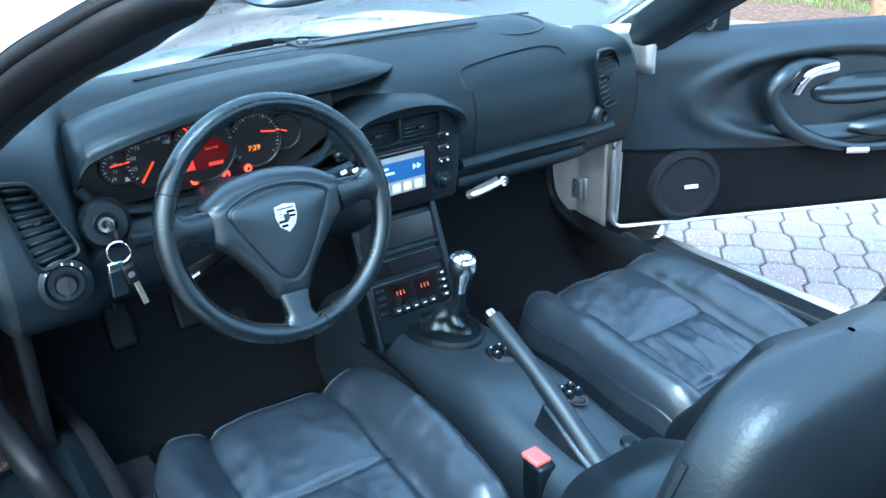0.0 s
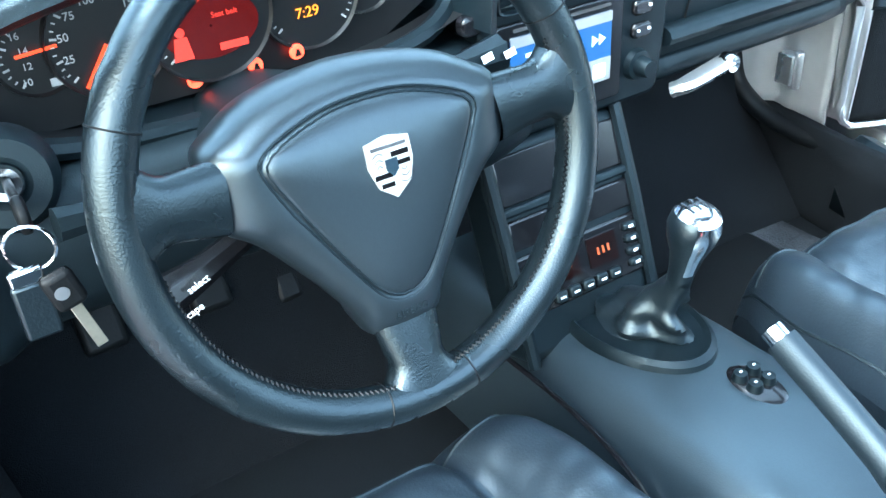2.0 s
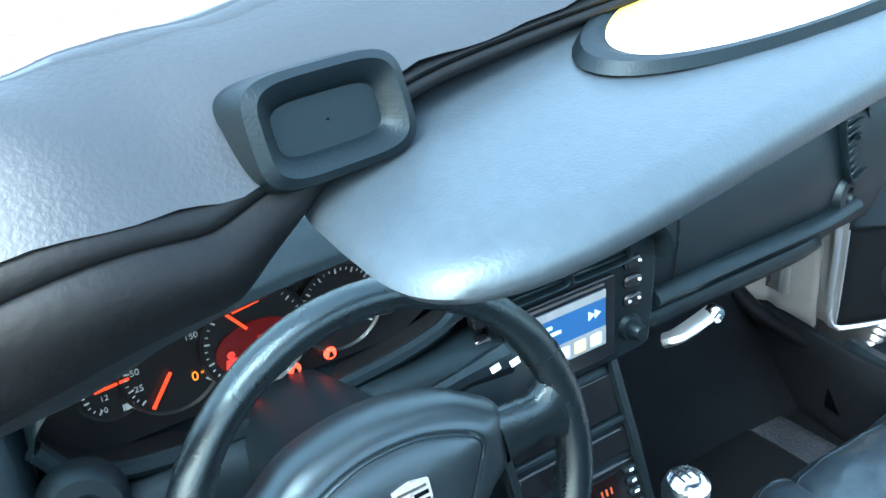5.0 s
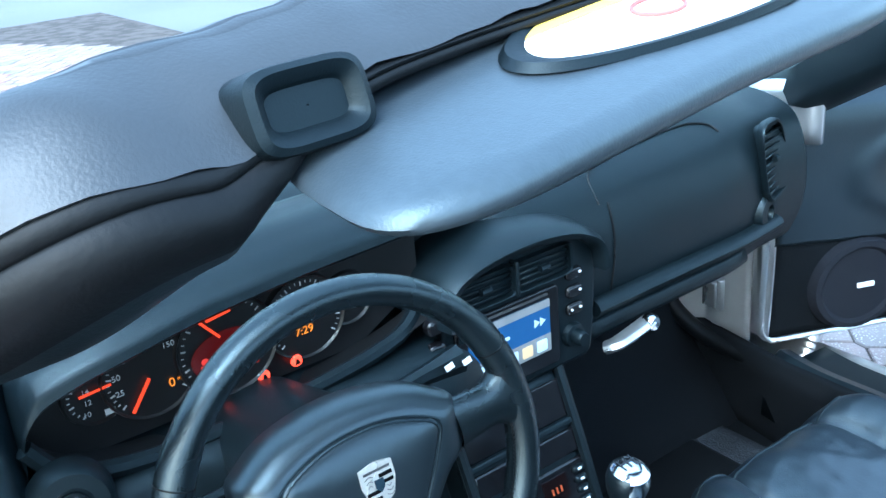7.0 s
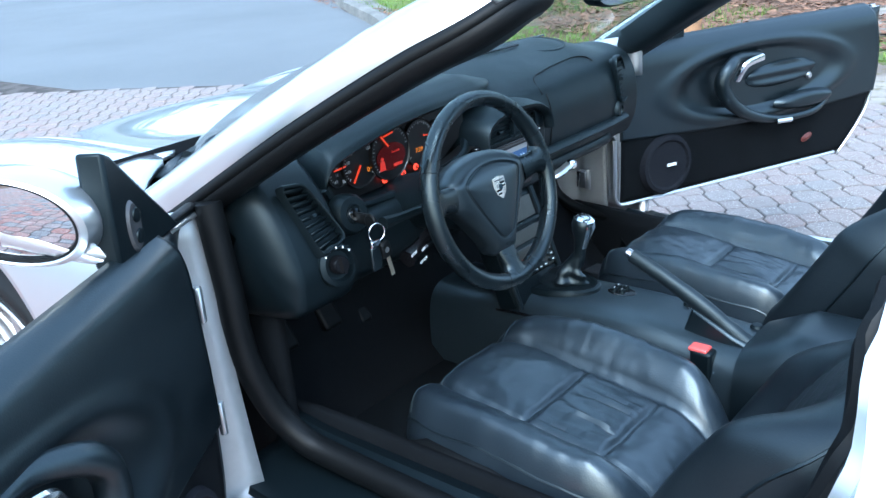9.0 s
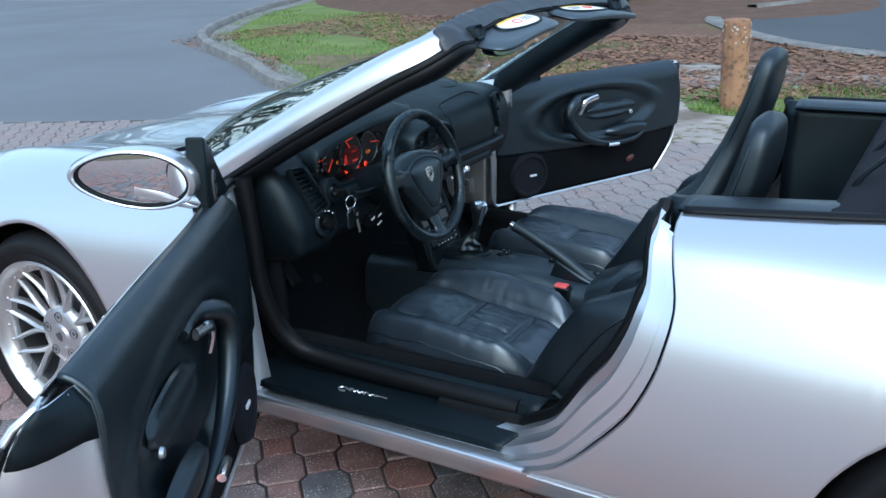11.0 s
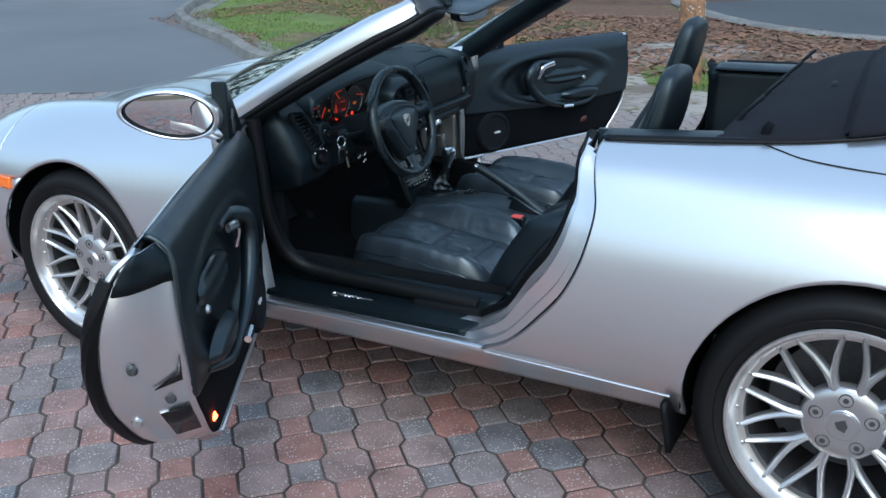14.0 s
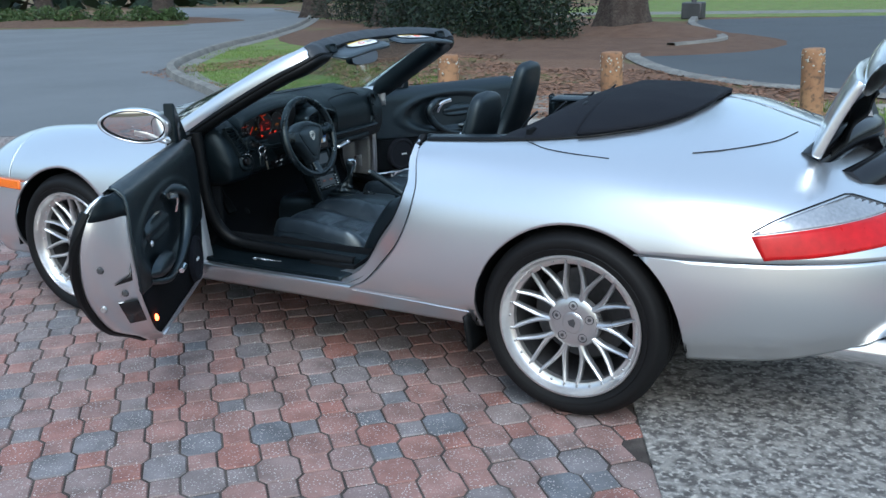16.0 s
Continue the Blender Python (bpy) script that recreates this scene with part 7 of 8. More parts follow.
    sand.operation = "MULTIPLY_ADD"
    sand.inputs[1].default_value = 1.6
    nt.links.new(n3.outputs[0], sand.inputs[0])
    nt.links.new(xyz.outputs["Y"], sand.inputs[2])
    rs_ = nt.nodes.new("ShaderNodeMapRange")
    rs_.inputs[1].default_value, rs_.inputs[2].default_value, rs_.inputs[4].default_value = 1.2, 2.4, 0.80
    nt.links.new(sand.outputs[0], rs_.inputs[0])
    grey_mix = nt.nodes.new("ShaderNodeMix")
    grey_mix.data_type = "RGBA"
    grey_mix.inputs[7].default_value = (0.205, 0.178, 0.162, 1)
    nt.links.new(rs_.outputs[0], grey_mix.inputs[0])
    nt.links.new(sc.outputs[0], grey_mix.inputs[6])
    nt.links.new(grey_mix.outputs[2], mx.inputs[6])
    nt.links.new(mx.outputs[2], b.inputs["Base Color"])
    rr = nt.nodes.new("ShaderNodeMapRange")
    rr.inputs[1].default_value, rr.inputs[2].default_value, rr.inputs[3].default_value, rr.inputs[4].default_value = 0.3, 0.7, 0.55, 0.85
    nt.links.new(n3.outputs[0], rr.inputs[0])
    nt.links.new(rr.outputs[0], b.inputs["Roughness"])
    nb = nt.nodes.new("ShaderNodeTexNoise")
    nb.inputs["Scale"].default_value, nb.inputs["Detail"].default_value = 160, 5
    nt.links.new(geo, nb.inputs["Vector"])
    bp = nt.nodes.new("ShaderNodeBump")
    bp.inputs["Strength"].default_value, bp.inputs["Distance"].default_value = 0.9, 0.003
    nt.links.new(nb.outputs[0], bp.inputs["Height"])
    nt.links.new(bp.outputs[0], b.inputs["Normal"])
    return m


ASPHALT = mix_mat("asphalt", (0.150, 0.158, 0.164), (0.115, 0.122, 0.128), 0.5, 0.85, (0.3, 0.7), (0.15, 0.155, 0.16), 90.0, 0.5, 140, 0.004)
ASPHALT2 = mix_mat("asphalt_dark", (0.062, 0.068, 0.074), (0.045, 0.05, 0.056), 0.5, 0.8, (0.3, 0.7), (0.10, 0.105, 0.11), 90.0, 0.5, 140, 0.004)
EARTH = mix_mat("leaf_litter_and_turf", (0.125, 0.072, 0.044), (0.085, 0.125, 0.028), 0.28, 0.95, (0.50, 0.58), (0.20, 0.135, 0.095), 26.0, 1.0, 40, 0.03)
SAND = mix_mat("pale_sand", (0.30, 0.27, 0.235), (0.15, 0.12, 0.10), 1.6, 0.95, (0.45, 0.62), (0.12, 0.10, 0.05), 9.0, 0.6, 60, 0.01)
EARTH_BARE = mix_mat("bare_brown_earth", (0.21, 0.145, 0.10), (0.14, 0.095, 0.065), 2.0, 0.95, (0.4, 0.6), (0.10, 0.12, 0.04), 12.0, 0.8, 50, 0.02)
CONCRETE = mix_mat("kerb_concrete", (0.23, 0.22, 0.20), (0.14, 0.135, 0.125), 2.2, 0.9, (0.35, 0.68), (0.10, 0.10, 0.09), 30.0, 0.6, 90, 0.006)
AGGREGATE = mix_mat("exposed_aggregate", (0.085, 0.078, 0.074), (0.25, 0.235, 0.215), 24.0, 0.85, (0.42, 0.60), (0.38, 0.36, 0.33), 60.0, 1.0, 45, 0.012)
JOINT = mix_mat("joint_sand", (0.050, 0.042, 0.038), (0.09, 0.078, 0.07), 6.0, 0.95)

b = Build().grid(lambda x, y: Vector((x, y, -0.03)), [-400, -60, -30, -15, -8, 0, 8, 20, 60, 400], [-400, -60, -20, 0, 8, 16, 30, 60, 400])
tagged(part("ground", b, EARTH, smooth=0), "grass and brown leaf litter over sandy earth", "ground", kind="structure")


def sheet(name, outline, z, material, label, category):
    bm = bmesh.new()
    vs = [bm.verts.new((x, y, z)) for x, y in outline]
    f = bm.faces.new(vs)
    bm.normal_update()
    if f.normal.z < 0:
        f.normal_flip()
    ex = bmesh.ops.extrude_face_region(bm, geom=[f])
    bmesh.ops.translate(bm, verts=[v for v in ex["geom"] if isinstance(v, bmesh.types.BMVert)], vec=(0, 0, -0.02))
    bmesh.ops.recalc_face_normals(bm, faces=bm.faces)
    bmesh.ops.triangulate(bm, faces=bm.faces)
    return tagged(part(name, bm, material, smooth=0), label, category, kind="structure")


KERB = [(1.6, 4.15), (-0.4, 4.10), (-2.4, 4.30), (-4.1, 5.0), (-5.6, 6.2), (-7.8, 7.8), (-9.6, 9.5), (-11.2, 11.8), (-12.8, 14.5), (-15.0, 19.0), (-19.0, 26.0), (-26, 36), (-36, 46)]
kerb_line = [p for p in spline([(x, y, 0) for x, y in KERB[2:]], 8)]
road = [(-2.4, 3.88), (-5.25, 2.50), (-12, -0.9), (-60, -20), (-75, 20), (-33, 23.0), (-26.5, 24.2), (-25.0, 26.5), (-30, 30), (-60, 60), (-40, 52)] + [(p.x, p.y) for p in reversed(kerb_line)]
sheet("road", road, -0.008, ASPHALT, "worn grey asphalt road beside the driveway", "road")
far = [(14, 0.5), (7.0, 5.4), (2.8, 8.35), (0.87, 9.45), (-0.35, 10.75), (-1.4, 12.6), (-1.9, 14.0), (-1.6, 15.5), (-0.9, 17.0), (-1.6, 19.5), (-3.2, 24), (-4.2, 28.5), (2, 31), (30, 31), (60, 20), (60, -10)]
sheet("far_road", far, -0.010, ASPHALT2, "dark asphalt road beyond the grass island", "road")
# gutters and kerbs
b = Build()
nrm = [Vector((0, 0, 1))] * len(kerb_line)
prof = [(0.50, -0.012), (0.16, -0.004), (0.14, 0.06), (0.10, 0.105), (0.02, 0.11), (-0.03, 0.09), (-0.06, -0.02)]
sweep(b, list(reversed(kerb_line)), nrm, prof)
tagged(part("kerb", b, CONCRETE), "weathered concrete kerb and gutter", "kerb", kind="structure")
edge = spline([(x, y, 0) for x, y in far[1:9]], 6)
b = sweep(Build(), edge, [Vector((0, 0, 1))] * len(edge), [(-0.16, -0.012), (-0.14, 0.012), (0.10, 0.018), (0.14, -0.012)])
tagged(part("kerb", b, CONCRETE), "pale concrete road edging", "kerb", kind="structure")
island = spline([(-4.2, 28.5, 0), (-3.2, 24, 0), (-1.6, 19.5, 0), (-0.95, 17.2, 0), (-1.6, 15.5, 0)], 6)
b = sweep(Build(), island, [Vector((0, 0, 1))] * len(island), [(-0.12, -0.02), (-0.10, 0.10), (0.10, 0.11), (0.14, -0.02)])
tagged(part("kerb", b, CONCRETE), "low concrete kerb round a planted island", "kerb", kind="structure")
sheet("sandy_verge", [(-2.3, 3.80), (3.8, 3.80), (6, 3.6), (6.2, 4.7), (3.5, 5.0), (1.5, 4.72), (0.2, 5.05), (-0.3, 6.2), (-0.9, 7.4), (-1.6, 7.0), (-1.2, 5.2), (-2.4, 4.6), (-4.0, 4.9), (-2.4, 4.25)], -0.012, SAND, "bare pale sand beside the pavers", "verge")
rp = random.Random(8)
for cx, cy, rx, ry in ((-0.25, 7.25, 1.25, 1.0), (2.3, 7.3, 1.3, 0.55), (-4.4, 7.3, 1.5, 0.7)):
    ring = [(cx + rx * f * math.cos(a), cy + ry * f * math.sin(a)) for a, f in [(2 * math.pi * k / 36, rp.uniform(0.72, 1.12)) for k in range(36)]]
    sheet("bare_patch", ring, -0.024 if cx > -2 else -0.014, SAND if cx > -2 else EARTH_BARE, "bare sandy patch worn in the grass", "verge")
LAWN = mix_mat("lawn", (0.150, 0.215, 0.048), (0.105, 0.150, 0.040), 1.4, 0.95, (0.35, 0.65), (0.185, 0.135, 0.075), 7.0, 1.0, 60, 0.02)


def right_of(k, d):
    """A point d metres inside the kerb."""
    a, b_ = kerb_line[max(k - 1, 0)], kerb_line[min(k + 1, len(kerb_line) - 1)]
    t = (b_ - a).normalized()
    return (kerb_line[k].x + t.y * d, kerb_line[k].y - t.x * d)


inside = [right_of(k, 0.02) for k in range(4, 58)]
outside = [right_of(k, rp.uniform(0.75, 1.1) * (0.9 + 2.6 * blend01((k - 4) / 22))) for k in range(57, 3, -1)]
sheet("lawn", inside + outside, -0.020, LAWN, "mown green lawn along the kerb", "lawn")
for cx, cy, rx, ry in ((1.9, 6.05, 1.9, 0.55), (-0.15, 5.80, 0.75, 0.42), (4.6, 7.0, 1.6, 0.6)):
    ring = [(cx + rx * f * math.cos(a), cy + ry * f * math.sin(a) + 0.34 * rx * f * math.cos(a)) for a, f in [(2 * math.pi * k / 40, rp.uniform(0.66, 1.12)) for k in range(40)]]
    sheet("grass_patch", ring, -0.016, LAWN, "patchy green grass on the verge", "lawn")
sheet("far_lawn", [(-9, 30.9), (60, 30.9), (60, 33.6), (-9, 33.6)], -0.016, LAWN, "green strip beyond the far road", "lawn")
sheet("far_path", [(-12, 33.6), (60, 33.6), (60, 36.6), (-12, 36.6)], -0.014, CONCRETE, "pale path beyond the far road", "path")
sheet("far_lawn", [(-14, 36.6), (60, 36.6), (60, 61), (-14, 61)], -0.016, LAWN, "bright green lawn before the garden wall", "lawn")
# concrete pad under the tail
pad_ = [(2.535, -0.72), (1.90, 0.66), (3.66, 0.66), (5.41, -3.16), (3.65, -3.16)]
sheet("concrete_pad", pad_, 0.004, AGGREGATE, "rough exposed-aggregate concrete strip", "pavement")


# ---- mounds, posts, trees ----
def heap(name, cx, cy, rx, ry, h, material, label, turn=0.0):
    """A low planted mound."""
    def pt(r, a):
        q = Vector((rx * r * math.cos(a), ry * r * math.sin(a), 0))
        q.rotate(Euler((0, 0, radians(turn))))
        z = h * (1 - r * r) * (1 + 0.25 * noise.noise(q * 0.4)) - 0.035
        return q + Vector((cx, cy, z))
    return tagged(part(name, Build().grid(pt, span(0, 1, 9), span(0, 2 * math.pi, 33)), material), label, "mound", kind="structure")


MULCH = mix_mat("pine_mulch", (0.090, 0.052, 0.034), (0.125, 0.078, 0.052), 3.0, 0.95, (0.35, 0.65), (0.13, 0.08, 0.055), 40.0, 1.0, 50, 0.03)
heap("mulch_bed", -3.7, 19.2, 3.2, 2.4, 0.38, MULCH, "brown mulch mound round a tree", -20)
heap("mulch_bed", -7.5, 19.5, 9.5, 5.5, 0.20, MULCH, "brown mulch bed under the trees", -32)
heap("mulch_bed", -33.5, 29.0, 8.5, 4.2, 0.35, MULCH, "brown mulch island with low shrubs", 6)
POST = mix_mat("weathered_timber", (0.34, 0.20, 0.105), (0.24, 0.13, 0.07), 5.0, 0.85, (0.35, 0.65), (0.13, 0.085, 0.055), 22.0, 0.7, 50, 0.008)
LICHEN = mix_mat("lichen", (0.50, 0.49, 0.43), (0.36, 0.36, 0.31), 20.0, 0.95)


def post_at(x, y, lean, turn):
    """A round timber bollard with a worn top, checks and lichen."""
    th = thing("bollard", "weathered round timber bollard with pale lichen on top", "bollard", "bollards along the verge", Matrix.Translation((x, y, -0.03)) @ pose(0, 0, 0, lean, lean * 0.6, turn))
    m = th.matrix_basis

    def pt(a, p):
        r = 0.108 * p[0] * (1 + 0.03 * noise.noise(Vector((math.cos(a) * 2, math.sin(a) * 2, p[1] * 3 + turn))) - 0.05 * math.exp(-((a - 2.2) / 0.05) ** 2) - 0.04 * math.exp(-((a - 4.9) / 0.04) ** 2))
        return m @ Vector((r * math.cos(a), r * math.sin(a), p[1]))
    o = part("trunk", Build().grid(pt, span(0, 2 * math.pi, 61)[:-1], [(1.0, -0.1), (1.0, 0.15), (1.0, 0.35), (1.0, 0.55), (1.0, 0.69), (0.965, 0.718), (0.88, 0.73), (0.5, 0.735), (0.01, 0.733)], loop_u=True), POST, th)
    rr = random.Random(int(turn))
    b = Build()
    for _ in range(46):
        a, z = rr.uniform(0, 2 * math.pi), 0.71 - abs(rr.gauss(0, 0.10))
        rad = rr.uniform(0.004, 0.014)
        c = Vector((0.109 * math.cos(a), 0.109 * math.sin(a), z))
        n = Vector((math.cos(a), math.sin(a), 0))
        t = Vector((-n.y, n.x, 0))
        ring = [m @ (c + n * 0.0015 + (t * math.cos(k) + Vector((0, 0, 1)) * math.sin(k)) * rad * rr.uniform(0.6, 1.2)) for k in span(0, 2 * math.pi, 8)[:-1]]
        b.add(ring, [tuple(range(7))])
    tagged(part("lichen", b, LICHEN, o, solid=0.003, offset=0), "pale lichen patches", kind="stuff")
    return th


post_at(-1.08, 4.78, 1.0, 20)
post_at(0.46, 5.36, -1.5, 140)
post_at(2.26, 6.05, 2.0, 260)

BARK = mix_mat("bark", (0.040, 0.030, 0.025), (0.068, 0.055, 0.046), 6.0, 0.95, (0.4, 0.6), (0.03, 0.024, 0.02), 20.0, 1.0, 18, 0.05)


def leaf_mat(name, c):
    m = mat(name, c, 0.55, 0, 0.35, 3.0, big=0.7, spec=0.3)
    return m


# the second, dark green has the shade under the trees put into it
LEAF, LEAF2 = leaf_mat("foliage", (0.045, 0.075, 0.022)), leaf_mat("foliage_dark", (0.011, 0.021, 0.010))


def leaves(n, place, size, rr):
    """Many small bent leaf blades."""
    b = Build()
    for _ in range(n):
        c = place(rr)
        d = Vector((rr.gauss(0, 1), rr.gauss(0, 1), rr.gauss(0, 0.7))).normalized()
        s = d.orthogonal().normalized()
        s.rotate(Matrix.Rotation(rr.uniform(0, 6.28), 3, d))
        L = size * rr.uniform(0.6, 1.3)
        w = L * 0.35
        b.add([c - d * L, c + s * w, c + d * L, c - s * w], [(0, 1, 2), (0, 2, 3)])
    return b


def leafy(name, b, material, parent):
    me = b.mesh(name, clean=False)
    me.materials.append(material)
    o = new(name, me)
    o.parent = parent
    o.matrix_parent_inverse = world_of(parent).inverted()
    return o


def tree(x, y, z, r, h, seed, crown=True):
    rr = random.Random(seed)
    th = thing("tree", "tall dark-barked tree with a flared trunk base", "tree", "trees round the road", Matrix.Translation((x, y, z)))
    o = Vector((x, y, z))

    def pt(a, t):
        rad = r * (1 - 0.55 * t + 0.55 * math.exp(-t * 16)) * (1 + 0.13 * math.exp(-t * 10) * math.sin(5 * a + seed) + 0.05 * noise.noise(Vector((math.cos(a), math.sin(a), t * 6 + seed))))
        return o + Vector((rad * math.cos(a) + 0.4 * t * math.sin(seed), rad * math.sin(a), h * t - 0.1))
    part("trunk", Build().grid(pt, span(0, 2 * math.pi, 29)[:-1], [0, 0.02, 0.05, 0.09, 0.15, 0.25, 0.4, 0.6, 0.8, 1.0], loop_u=True), BARK, th)
    ends = []
    for k in range(7):
        a = 2 * math.pi * k / 7 + rr.uniform(-0.3, 0.3)
        z0 = h * rr.uniform(0.55, 0.95)
        L = rr.uniform(2.5, 4.5)
        p0 = o + Vector((0, 0, z0))
        p1 = p0 + Vector((math.cos(a), math.sin(a), 0.45)) * L * 0.5
        p2 = p0 + Vector((math.cos(a), math.sin(a), 0.7)) * L
        part("limb", Build().tube(spline([p0, p1, p2], 3), [r * 0.30, r * 0.26, r * 0.22, r * 0.18, r * 0.14, r * 0.10, r * 0.05], 7), BARK, th)
        ends += [p1, p2, p2 + Vector((0, 0, 1.2))]

    def place(q):
        c = q.choice(ends)
        return c + Vector((q.gauss(0, 1.0), q.gauss(0, 1.0), q.gauss(0, 0.7)))
    leafy("crown", leaves(3200, place, 0.16, rr), LEAF, th)
    return th


tree(-24.0, 34.0, 0.0, 0.52, 9.0, 1)
tree(-14.4, 25.4, 0.0, 0.50, 9.0, 2)
tree(-3.75, 19.2, 0.25, 0.52, 9.5, 3)
tree(-29.5, 29.5, 0.22, 0.45, 8.0, 5)
tree(-38.5, 30.0, 0.18, 0.42, 8.5, 6)


def shrub(x, y, z, rx, ry, h, n, seed, material=LEAF2, size=0.07):
    rr = random.Random(seed)
    th = thing("shrub", "dense dark green shrub in the mulch bed", "shrub", "shrubs under the trees", Matrix.Translation((x, y, z)))
    o = Vector((x, y, z))

    def place(q):
        while True:
            v = Vector((q.uniform(-1, 1), q.uniform(-1, 1), q.uniform(0, 1)))
            if v.length < 1 + 0.25 * noise.noise(v * 2.2 + Vector((seed, 0, 0))) and v.length > 0.35:
                return o + Vector((v.x * rx, v.y * ry, v.z * h))
    for k in range(5):
        a = 1.25 * k + seed
        part("stem", Build().tube([o + Vector((0.1 * math.cos(a), 0.1 * math.sin(a), -0.05)), o + Vector((0.35 * rx * math.cos(a), 0.35 * ry * math.sin(a), h * 0.6))], [0.02, 0.008], 5), BARK, th)
    leafy("leaf_mass", leaves(n, place, size, rr), material, th)


k = 0
for x, y, rx, h in ((-12.6, 23.4, 1.3, 1.7), (-10.9, 21.6, 1.4, 2.1), (-9.2, 19.9, 1.4, 2.2), (-7.6, 18.5, 1.3, 2.2), (-6.3, 17.4, 1.2, 2.0), (-5.1, 16.6, 1.1, 1.8), (-11.6, 25.0, 1.8, 2.6), (-8.4, 21.8, 1.8, 2.6), (-6.2, 19.8, 1.6, 2.6), (-15.6, 27.2, 1.4, 2.0), (-17.4, 28.4, 1.5, 2.4), (-19.6, 30.2, 1.6, 2.4), (-12.9, 26.8, 1.6, 2.8)):
    k += 1
    shrub(x, y, 0.08, rx, rx * 0.9, h, 2600, k)
for x, y, rx, h in ((-38, 27.6, 1.0, 0.7), (-35.5, 27.4, 1.1, 0.8), (-33.2, 27.2, 1.0, 0.75), (-31.0, 27.4, 0.9, 0.8), (-29.2, 27.8, 0.9, 0.7), (-28.0, 28.4, 0.8, 0.6), (-41, 28.4, 1.2, 0.8)):
    k += 1
    shrub(x, y, 0.12, rx, rx * 0.8, h, 900, k, LEAF, 0.09)

# far wood that closes the view
b = Build()
rr = random.Random(11)
def far_place(q):
    a = q.uniform(radians(20), radians(215))
    d = q.uniform(85, 120)
    return Vector((d * math.cos(a), d * math.sin(a), abs(q.gauss(0, 5.5))))
ws = tagged(new("far_wood", leaves(9000, far_place, 1.6, rr).mesh("far_wood", clean=False)), "distant dark green wood", "trees", kind="stuff")
ws.data.materials.append(LEAF2)
b = Build().box(-9, 62, 0, 14, 62.4, 1.1)
tagged(part("garden_wall", b, mat("white_render", (0.62, 0.60, 0.57), 0.8, 0, 0.1, 4)), "low white garden wall far across the road", "wall", kind="structure")
lp = thing("street_lamp", "black street lamp on a square base", "street lamp", at=Matrix.Translation((-4.5, 29.6, -0.03)))
part("base", Build().box(-4.85, 29.25, -0.03, -4.15, 29.95, 0.55), DARKMETAL, lp, bevel=0.05)
part("pole", Build().tube([(-4.5, 29.6, 0.5), (-4.5, 29.6, 4.5)], [0.09, 0.06], 10), DARKMETAL, lp)

# ---- litter and turf ----
rr = random.Random(21)
def in_island(x, y):
    return 5.6 + 0.38 * x < y < 19 and y > 7.6 - (x + 7.8) * 0.62 and x < 2.2 - (y - 8.6) * 1.1 + (3 if y < 8.4 else 0)


b = Build()
for _ in range(60000):
    y = 5.2 + 13 * rr.random() ** 1.5
    x = rr.uniform(-9.5, 2.5)
    if not in_island(x, y) or noise.noise(Vector((x * 0.28, y * 0.28, 3.0))) < -0.12:
        continue
    a, L = rr.uniform(0, 6.28), rr.uniform(0.02, 0.05)
    d, s = Vector((math.cos(a), math.sin(a), rr.uniform(-0.2, 0.3))) * L, Vector((-math.sin(a), math.cos(a), rr.uniform(-0.3, 0.3))) * L * 0.5
    c = Vector((x, y, -0.02 + rr.uniform(0, 0.025)))
    b.add([c - d, c + s, c + d, c - s], [(0, 1, 2), (0, 2, 3)])
o = tagged(new("leaf_litter", b.mesh("leaf_litter", clean=False)), "fallen brown leaves on the island", "leaves", kind="stuff")
o.data.materials.append(mat("dead_leaf", (0.20, 0.105, 0.06), 0.8, 0, 0.4, 2.0, big=1.1))


def turf(n, inside, x0, x1, y0, y1, h):
    b = Build()
    for _ in range(n):
        x, y = rr.uniform(x0, x1), y0 + (y1 - y0) * rr.random() ** 1.3
        if not inside(x, y):
            continue
        a, L, t = rr.uniform(0, 6.28), h * rr.uniform(0.5, 1.3), rr.uniform(0, 0.6)
        w = 0.006
        c = Vector((x, y, -0.03))
        s = Vector((math.cos(a), math.sin(a), 0)) * w
        k = Vector((-math.sin(a), math.cos(a), 0)) * (t * L)
        b.add([c - s, c + s, c + k * 0.4 + s * 0.6 + Vector((0, 0, L * 0.6)), c + k + Vector((0, 0, L))], [(0, 1, 2), (0, 2, 3)])
    return b


GRASS = mat("grass_blade", (0.125, 0.185, 0.035), 0.6, 0, 0.35, 1.5, big=0.6, spec=0.3)


def verge(x, y):
    line = 5.15 + 0.38 * (x - 0.46)
    return line - 0.1 < y < line + 1.9 and noise.noise(Vector((x * 0.9, y * 0.9, 0))) > -0.18 and not (-1.5 < x < 0.1 and y > line + 0.1)


def lawn(x, y):
    """The green corner beside the kerb."""
    near, k = min(((x - p.x) ** 2 + (y - p.y) ** 2, i) for i, p in enumerate(kerb_line[:-1]))
    along = kerb_line[k + 1] - kerb_line[k]
    right = along.x * (y - kerb_line[k].y) - along.y * (x - kerb_line[k].x) < 0
    return 0.06 < near < 13 and right and noise.noise(Vector((x * 0.5, y * 0.5, 2))) > -0.25


b = turf(26000, verge, -1.0, 6.5, 4.7, 9.5, 0.055)
b2 = turf(45000, lawn, -13, -1.5, 5.0, 15.0, 0.05)
for bb, lab in ((b, "patchy green verge grass"), (b2, "mown green grass by the kerb")):
    o = tagged(new("grass", bb.mesh("grass", clean=False)), lab, "grass", kind="stuff")
    o.data.materials.append(GRASS)

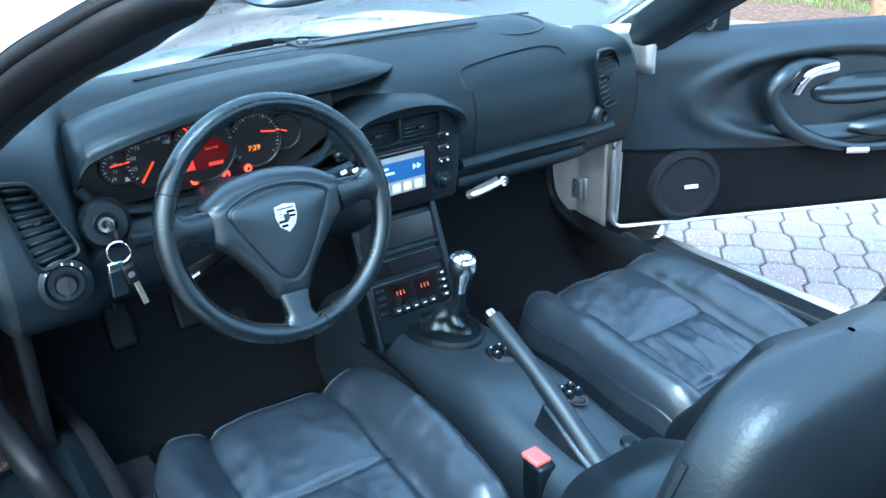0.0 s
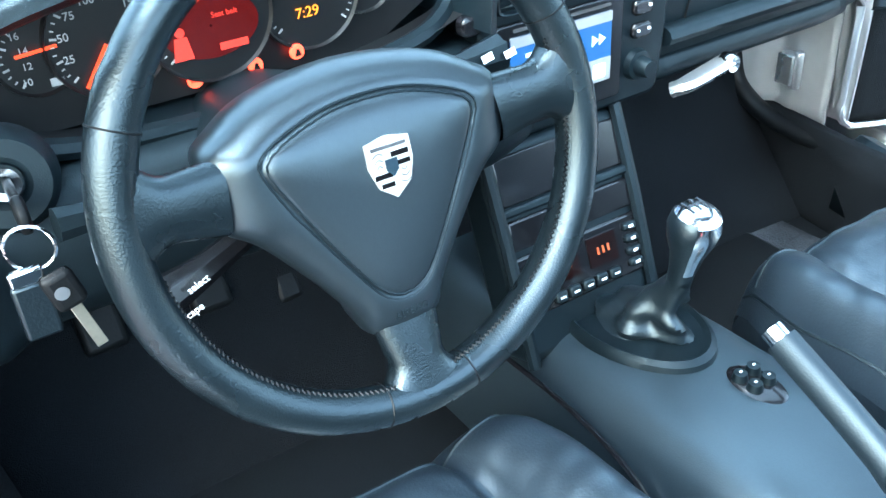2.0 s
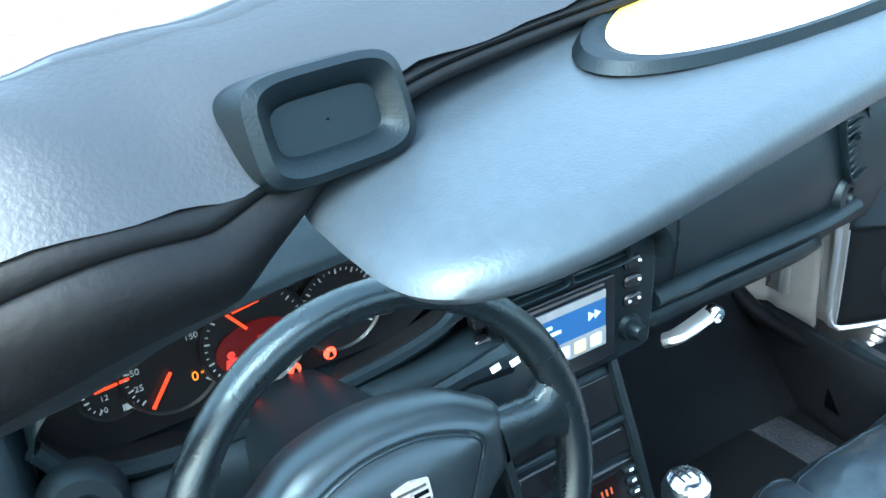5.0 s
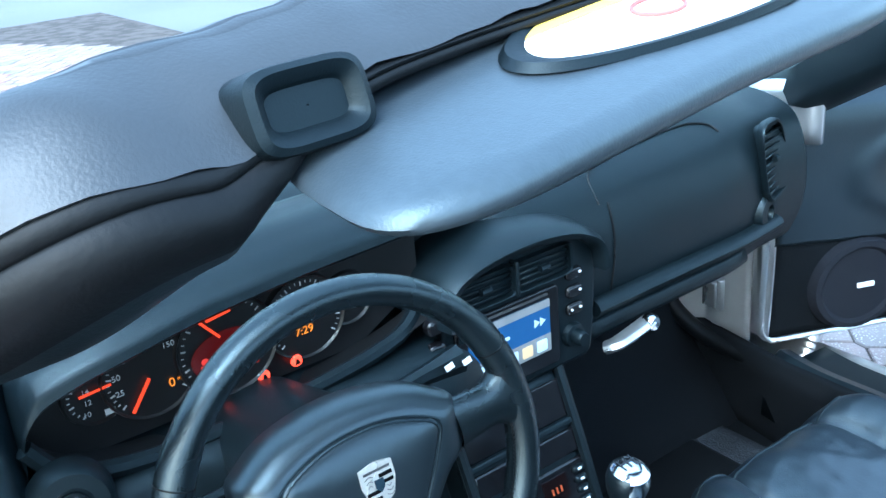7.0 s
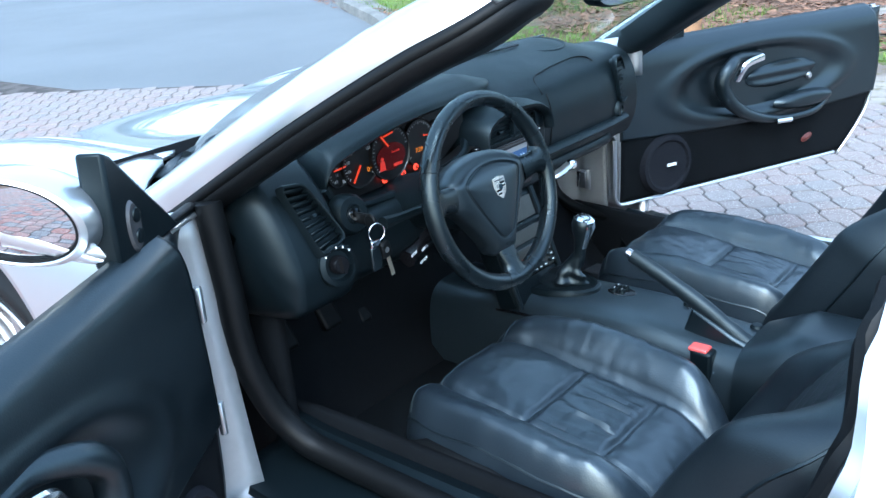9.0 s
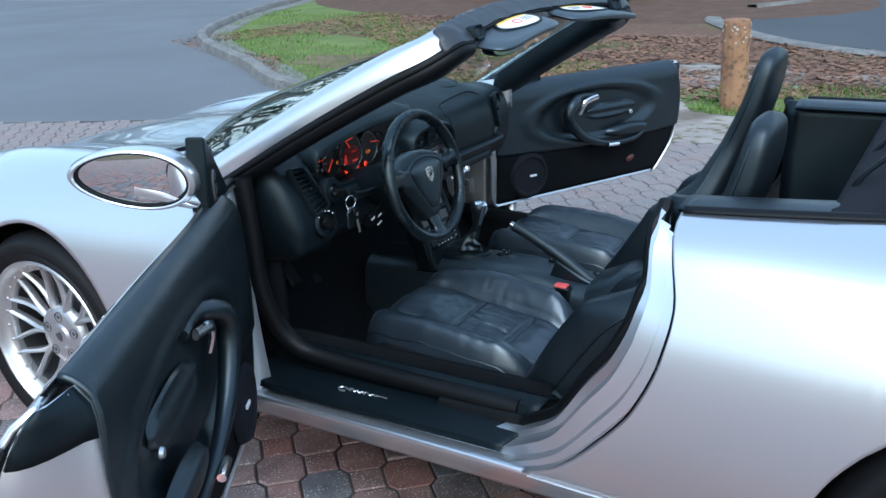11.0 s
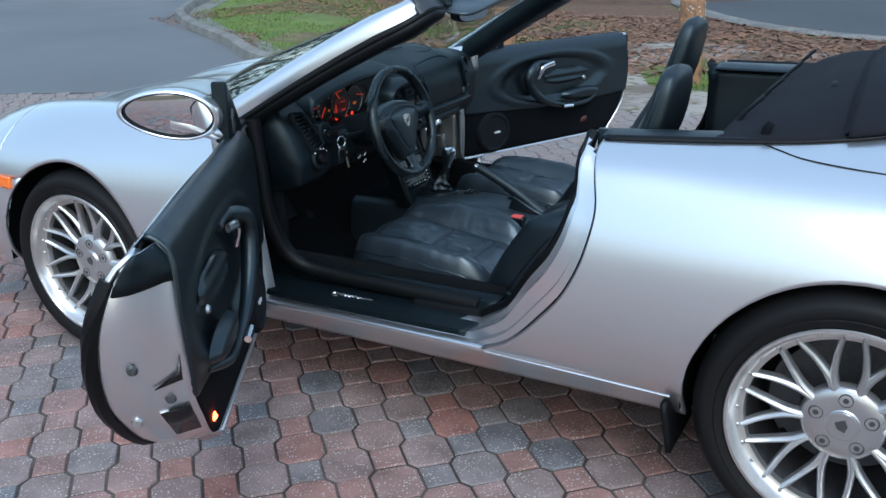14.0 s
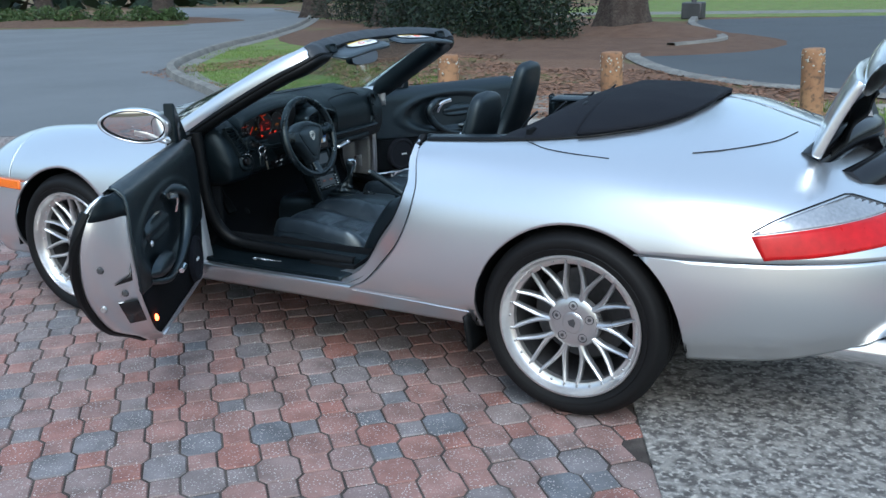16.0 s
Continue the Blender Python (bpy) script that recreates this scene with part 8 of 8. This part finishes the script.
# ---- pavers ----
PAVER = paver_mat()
U, V = Vector((0.717, 0.697, 0)), Vector((-0.697, 0.717, 0))
PU, PV = 0.2215, 0.1225
OA = [(0.0655, -0.048), (0.0655, 0.048), (0.0450, 0.0740), (-0.0450, 0.0740), (-0.0655, 0.048), (-0.0655, -0.048), (-0.0450, -0.0740), (0.0450, -0.0740)]
SQ = [(0.0445, -0.0478), (0.0445, 0.0478), (-0.0445, 0.0478), (-0.0445, -0.0478)]


def paver_solid(outline):
    """Vertices and faces of one paver with a worn, bevelled top."""
    def ring(f, z):
        return [Vector((x - math.copysign(f, x), y - math.copysign(f, y), z)) for x, y in outline]
    v = ring(0.0030, -0.03) + ring(0.0030, -0.004) + ring(0.0058, 0.0)
    n = len(outline)
    f = [tuple(range(2 * n, 3 * n))]
    for r in (0, 1):
        f += [(r * n + i, r * n + (i + 1) % n, (r + 1) * n + (i + 1) % n, (r + 1) * n + i) for i in range(n)]
    return v, f


def paved(x, y):
    """Where pavers lie: up to the road, the verge and the concrete pad."""
    if y > 3.86 or y > 3.88 + (x + 2.4) * 0.486 if x < -2.4 else y > 3.86:
        return False
    px, py = x - 2.535, y + 0.72
    if px * 0.909 + py * 0.416 > -0.01 and -3.1 < y < 0.6 and px * 0.909 + py * 0.416 < 1.55:
        return False
    return -9.5 < x < 6.5 and -8.5 < y


walkway = Build().grid(lambda x, y: Vector((x, y, -0.007)), [-9.6, 6.6], [-8.6, 2.4])
walkway.add([(-5.6, 2.4, -0.007), (6.6, 2.4, -0.007), (6.6, 3.86, -0.007), (-2.4, 3.86, -0.007)], [(0, 1, 2, 3)])
walkway = tagged(part("pavement", walkway, JOINT, smooth=0), "weathered red, brown and slate octagonal brick pavers", "pavement", kind="structure")
oct_v, oct_f = paver_solid(OA)
sq_v, sq_f = paver_solid(SQ)
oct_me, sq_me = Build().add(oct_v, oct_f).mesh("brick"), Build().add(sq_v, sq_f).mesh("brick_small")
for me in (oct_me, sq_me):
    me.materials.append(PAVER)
rest = Build()
turn = Matrix((U, V, Vector((0, 0, 1)))).transposed()
count = 0
rr = random.Random(5)
for j in range(-105, 75):
    for i in range(-62, 50):
        for kind in (0, 1):
            c = Vector((1.342, -1.040, 0)) + U * (PU * (i + 0.5 * (j % 2) + 0.5 * kind)) + V * (PV * j)
            if not paved(c.x, c.y):
                continue
            tilt = Matrix.Translation((c.x, c.y, rr.uniform(-0.004, 0.0))) @ turn.to_4x4() @ pose(0, 0, 0, rr.gauss(0, 0.5), rr.gauss(0, 0.5), rr.gauss(0, 0.6))
            if 0.75 < c.x < 2.35 and -1.95 < c.y < -0.90 and count < 300:
                ob = new("brick", (oct_me, sq_me)[kind])
                ob.matrix_basis = tilt
                ob.parent = walkway
                count += 1
            else:
                v, f = (oct_v, oct_f) if kind == 0 else (sq_v, sq_f)
                rest.add([tilt @ q for q in v], f)
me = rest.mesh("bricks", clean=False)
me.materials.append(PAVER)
o = new("brick_field", me)
o.parent = walkway
tagged(o, "further brick pavers", kind="stuff")
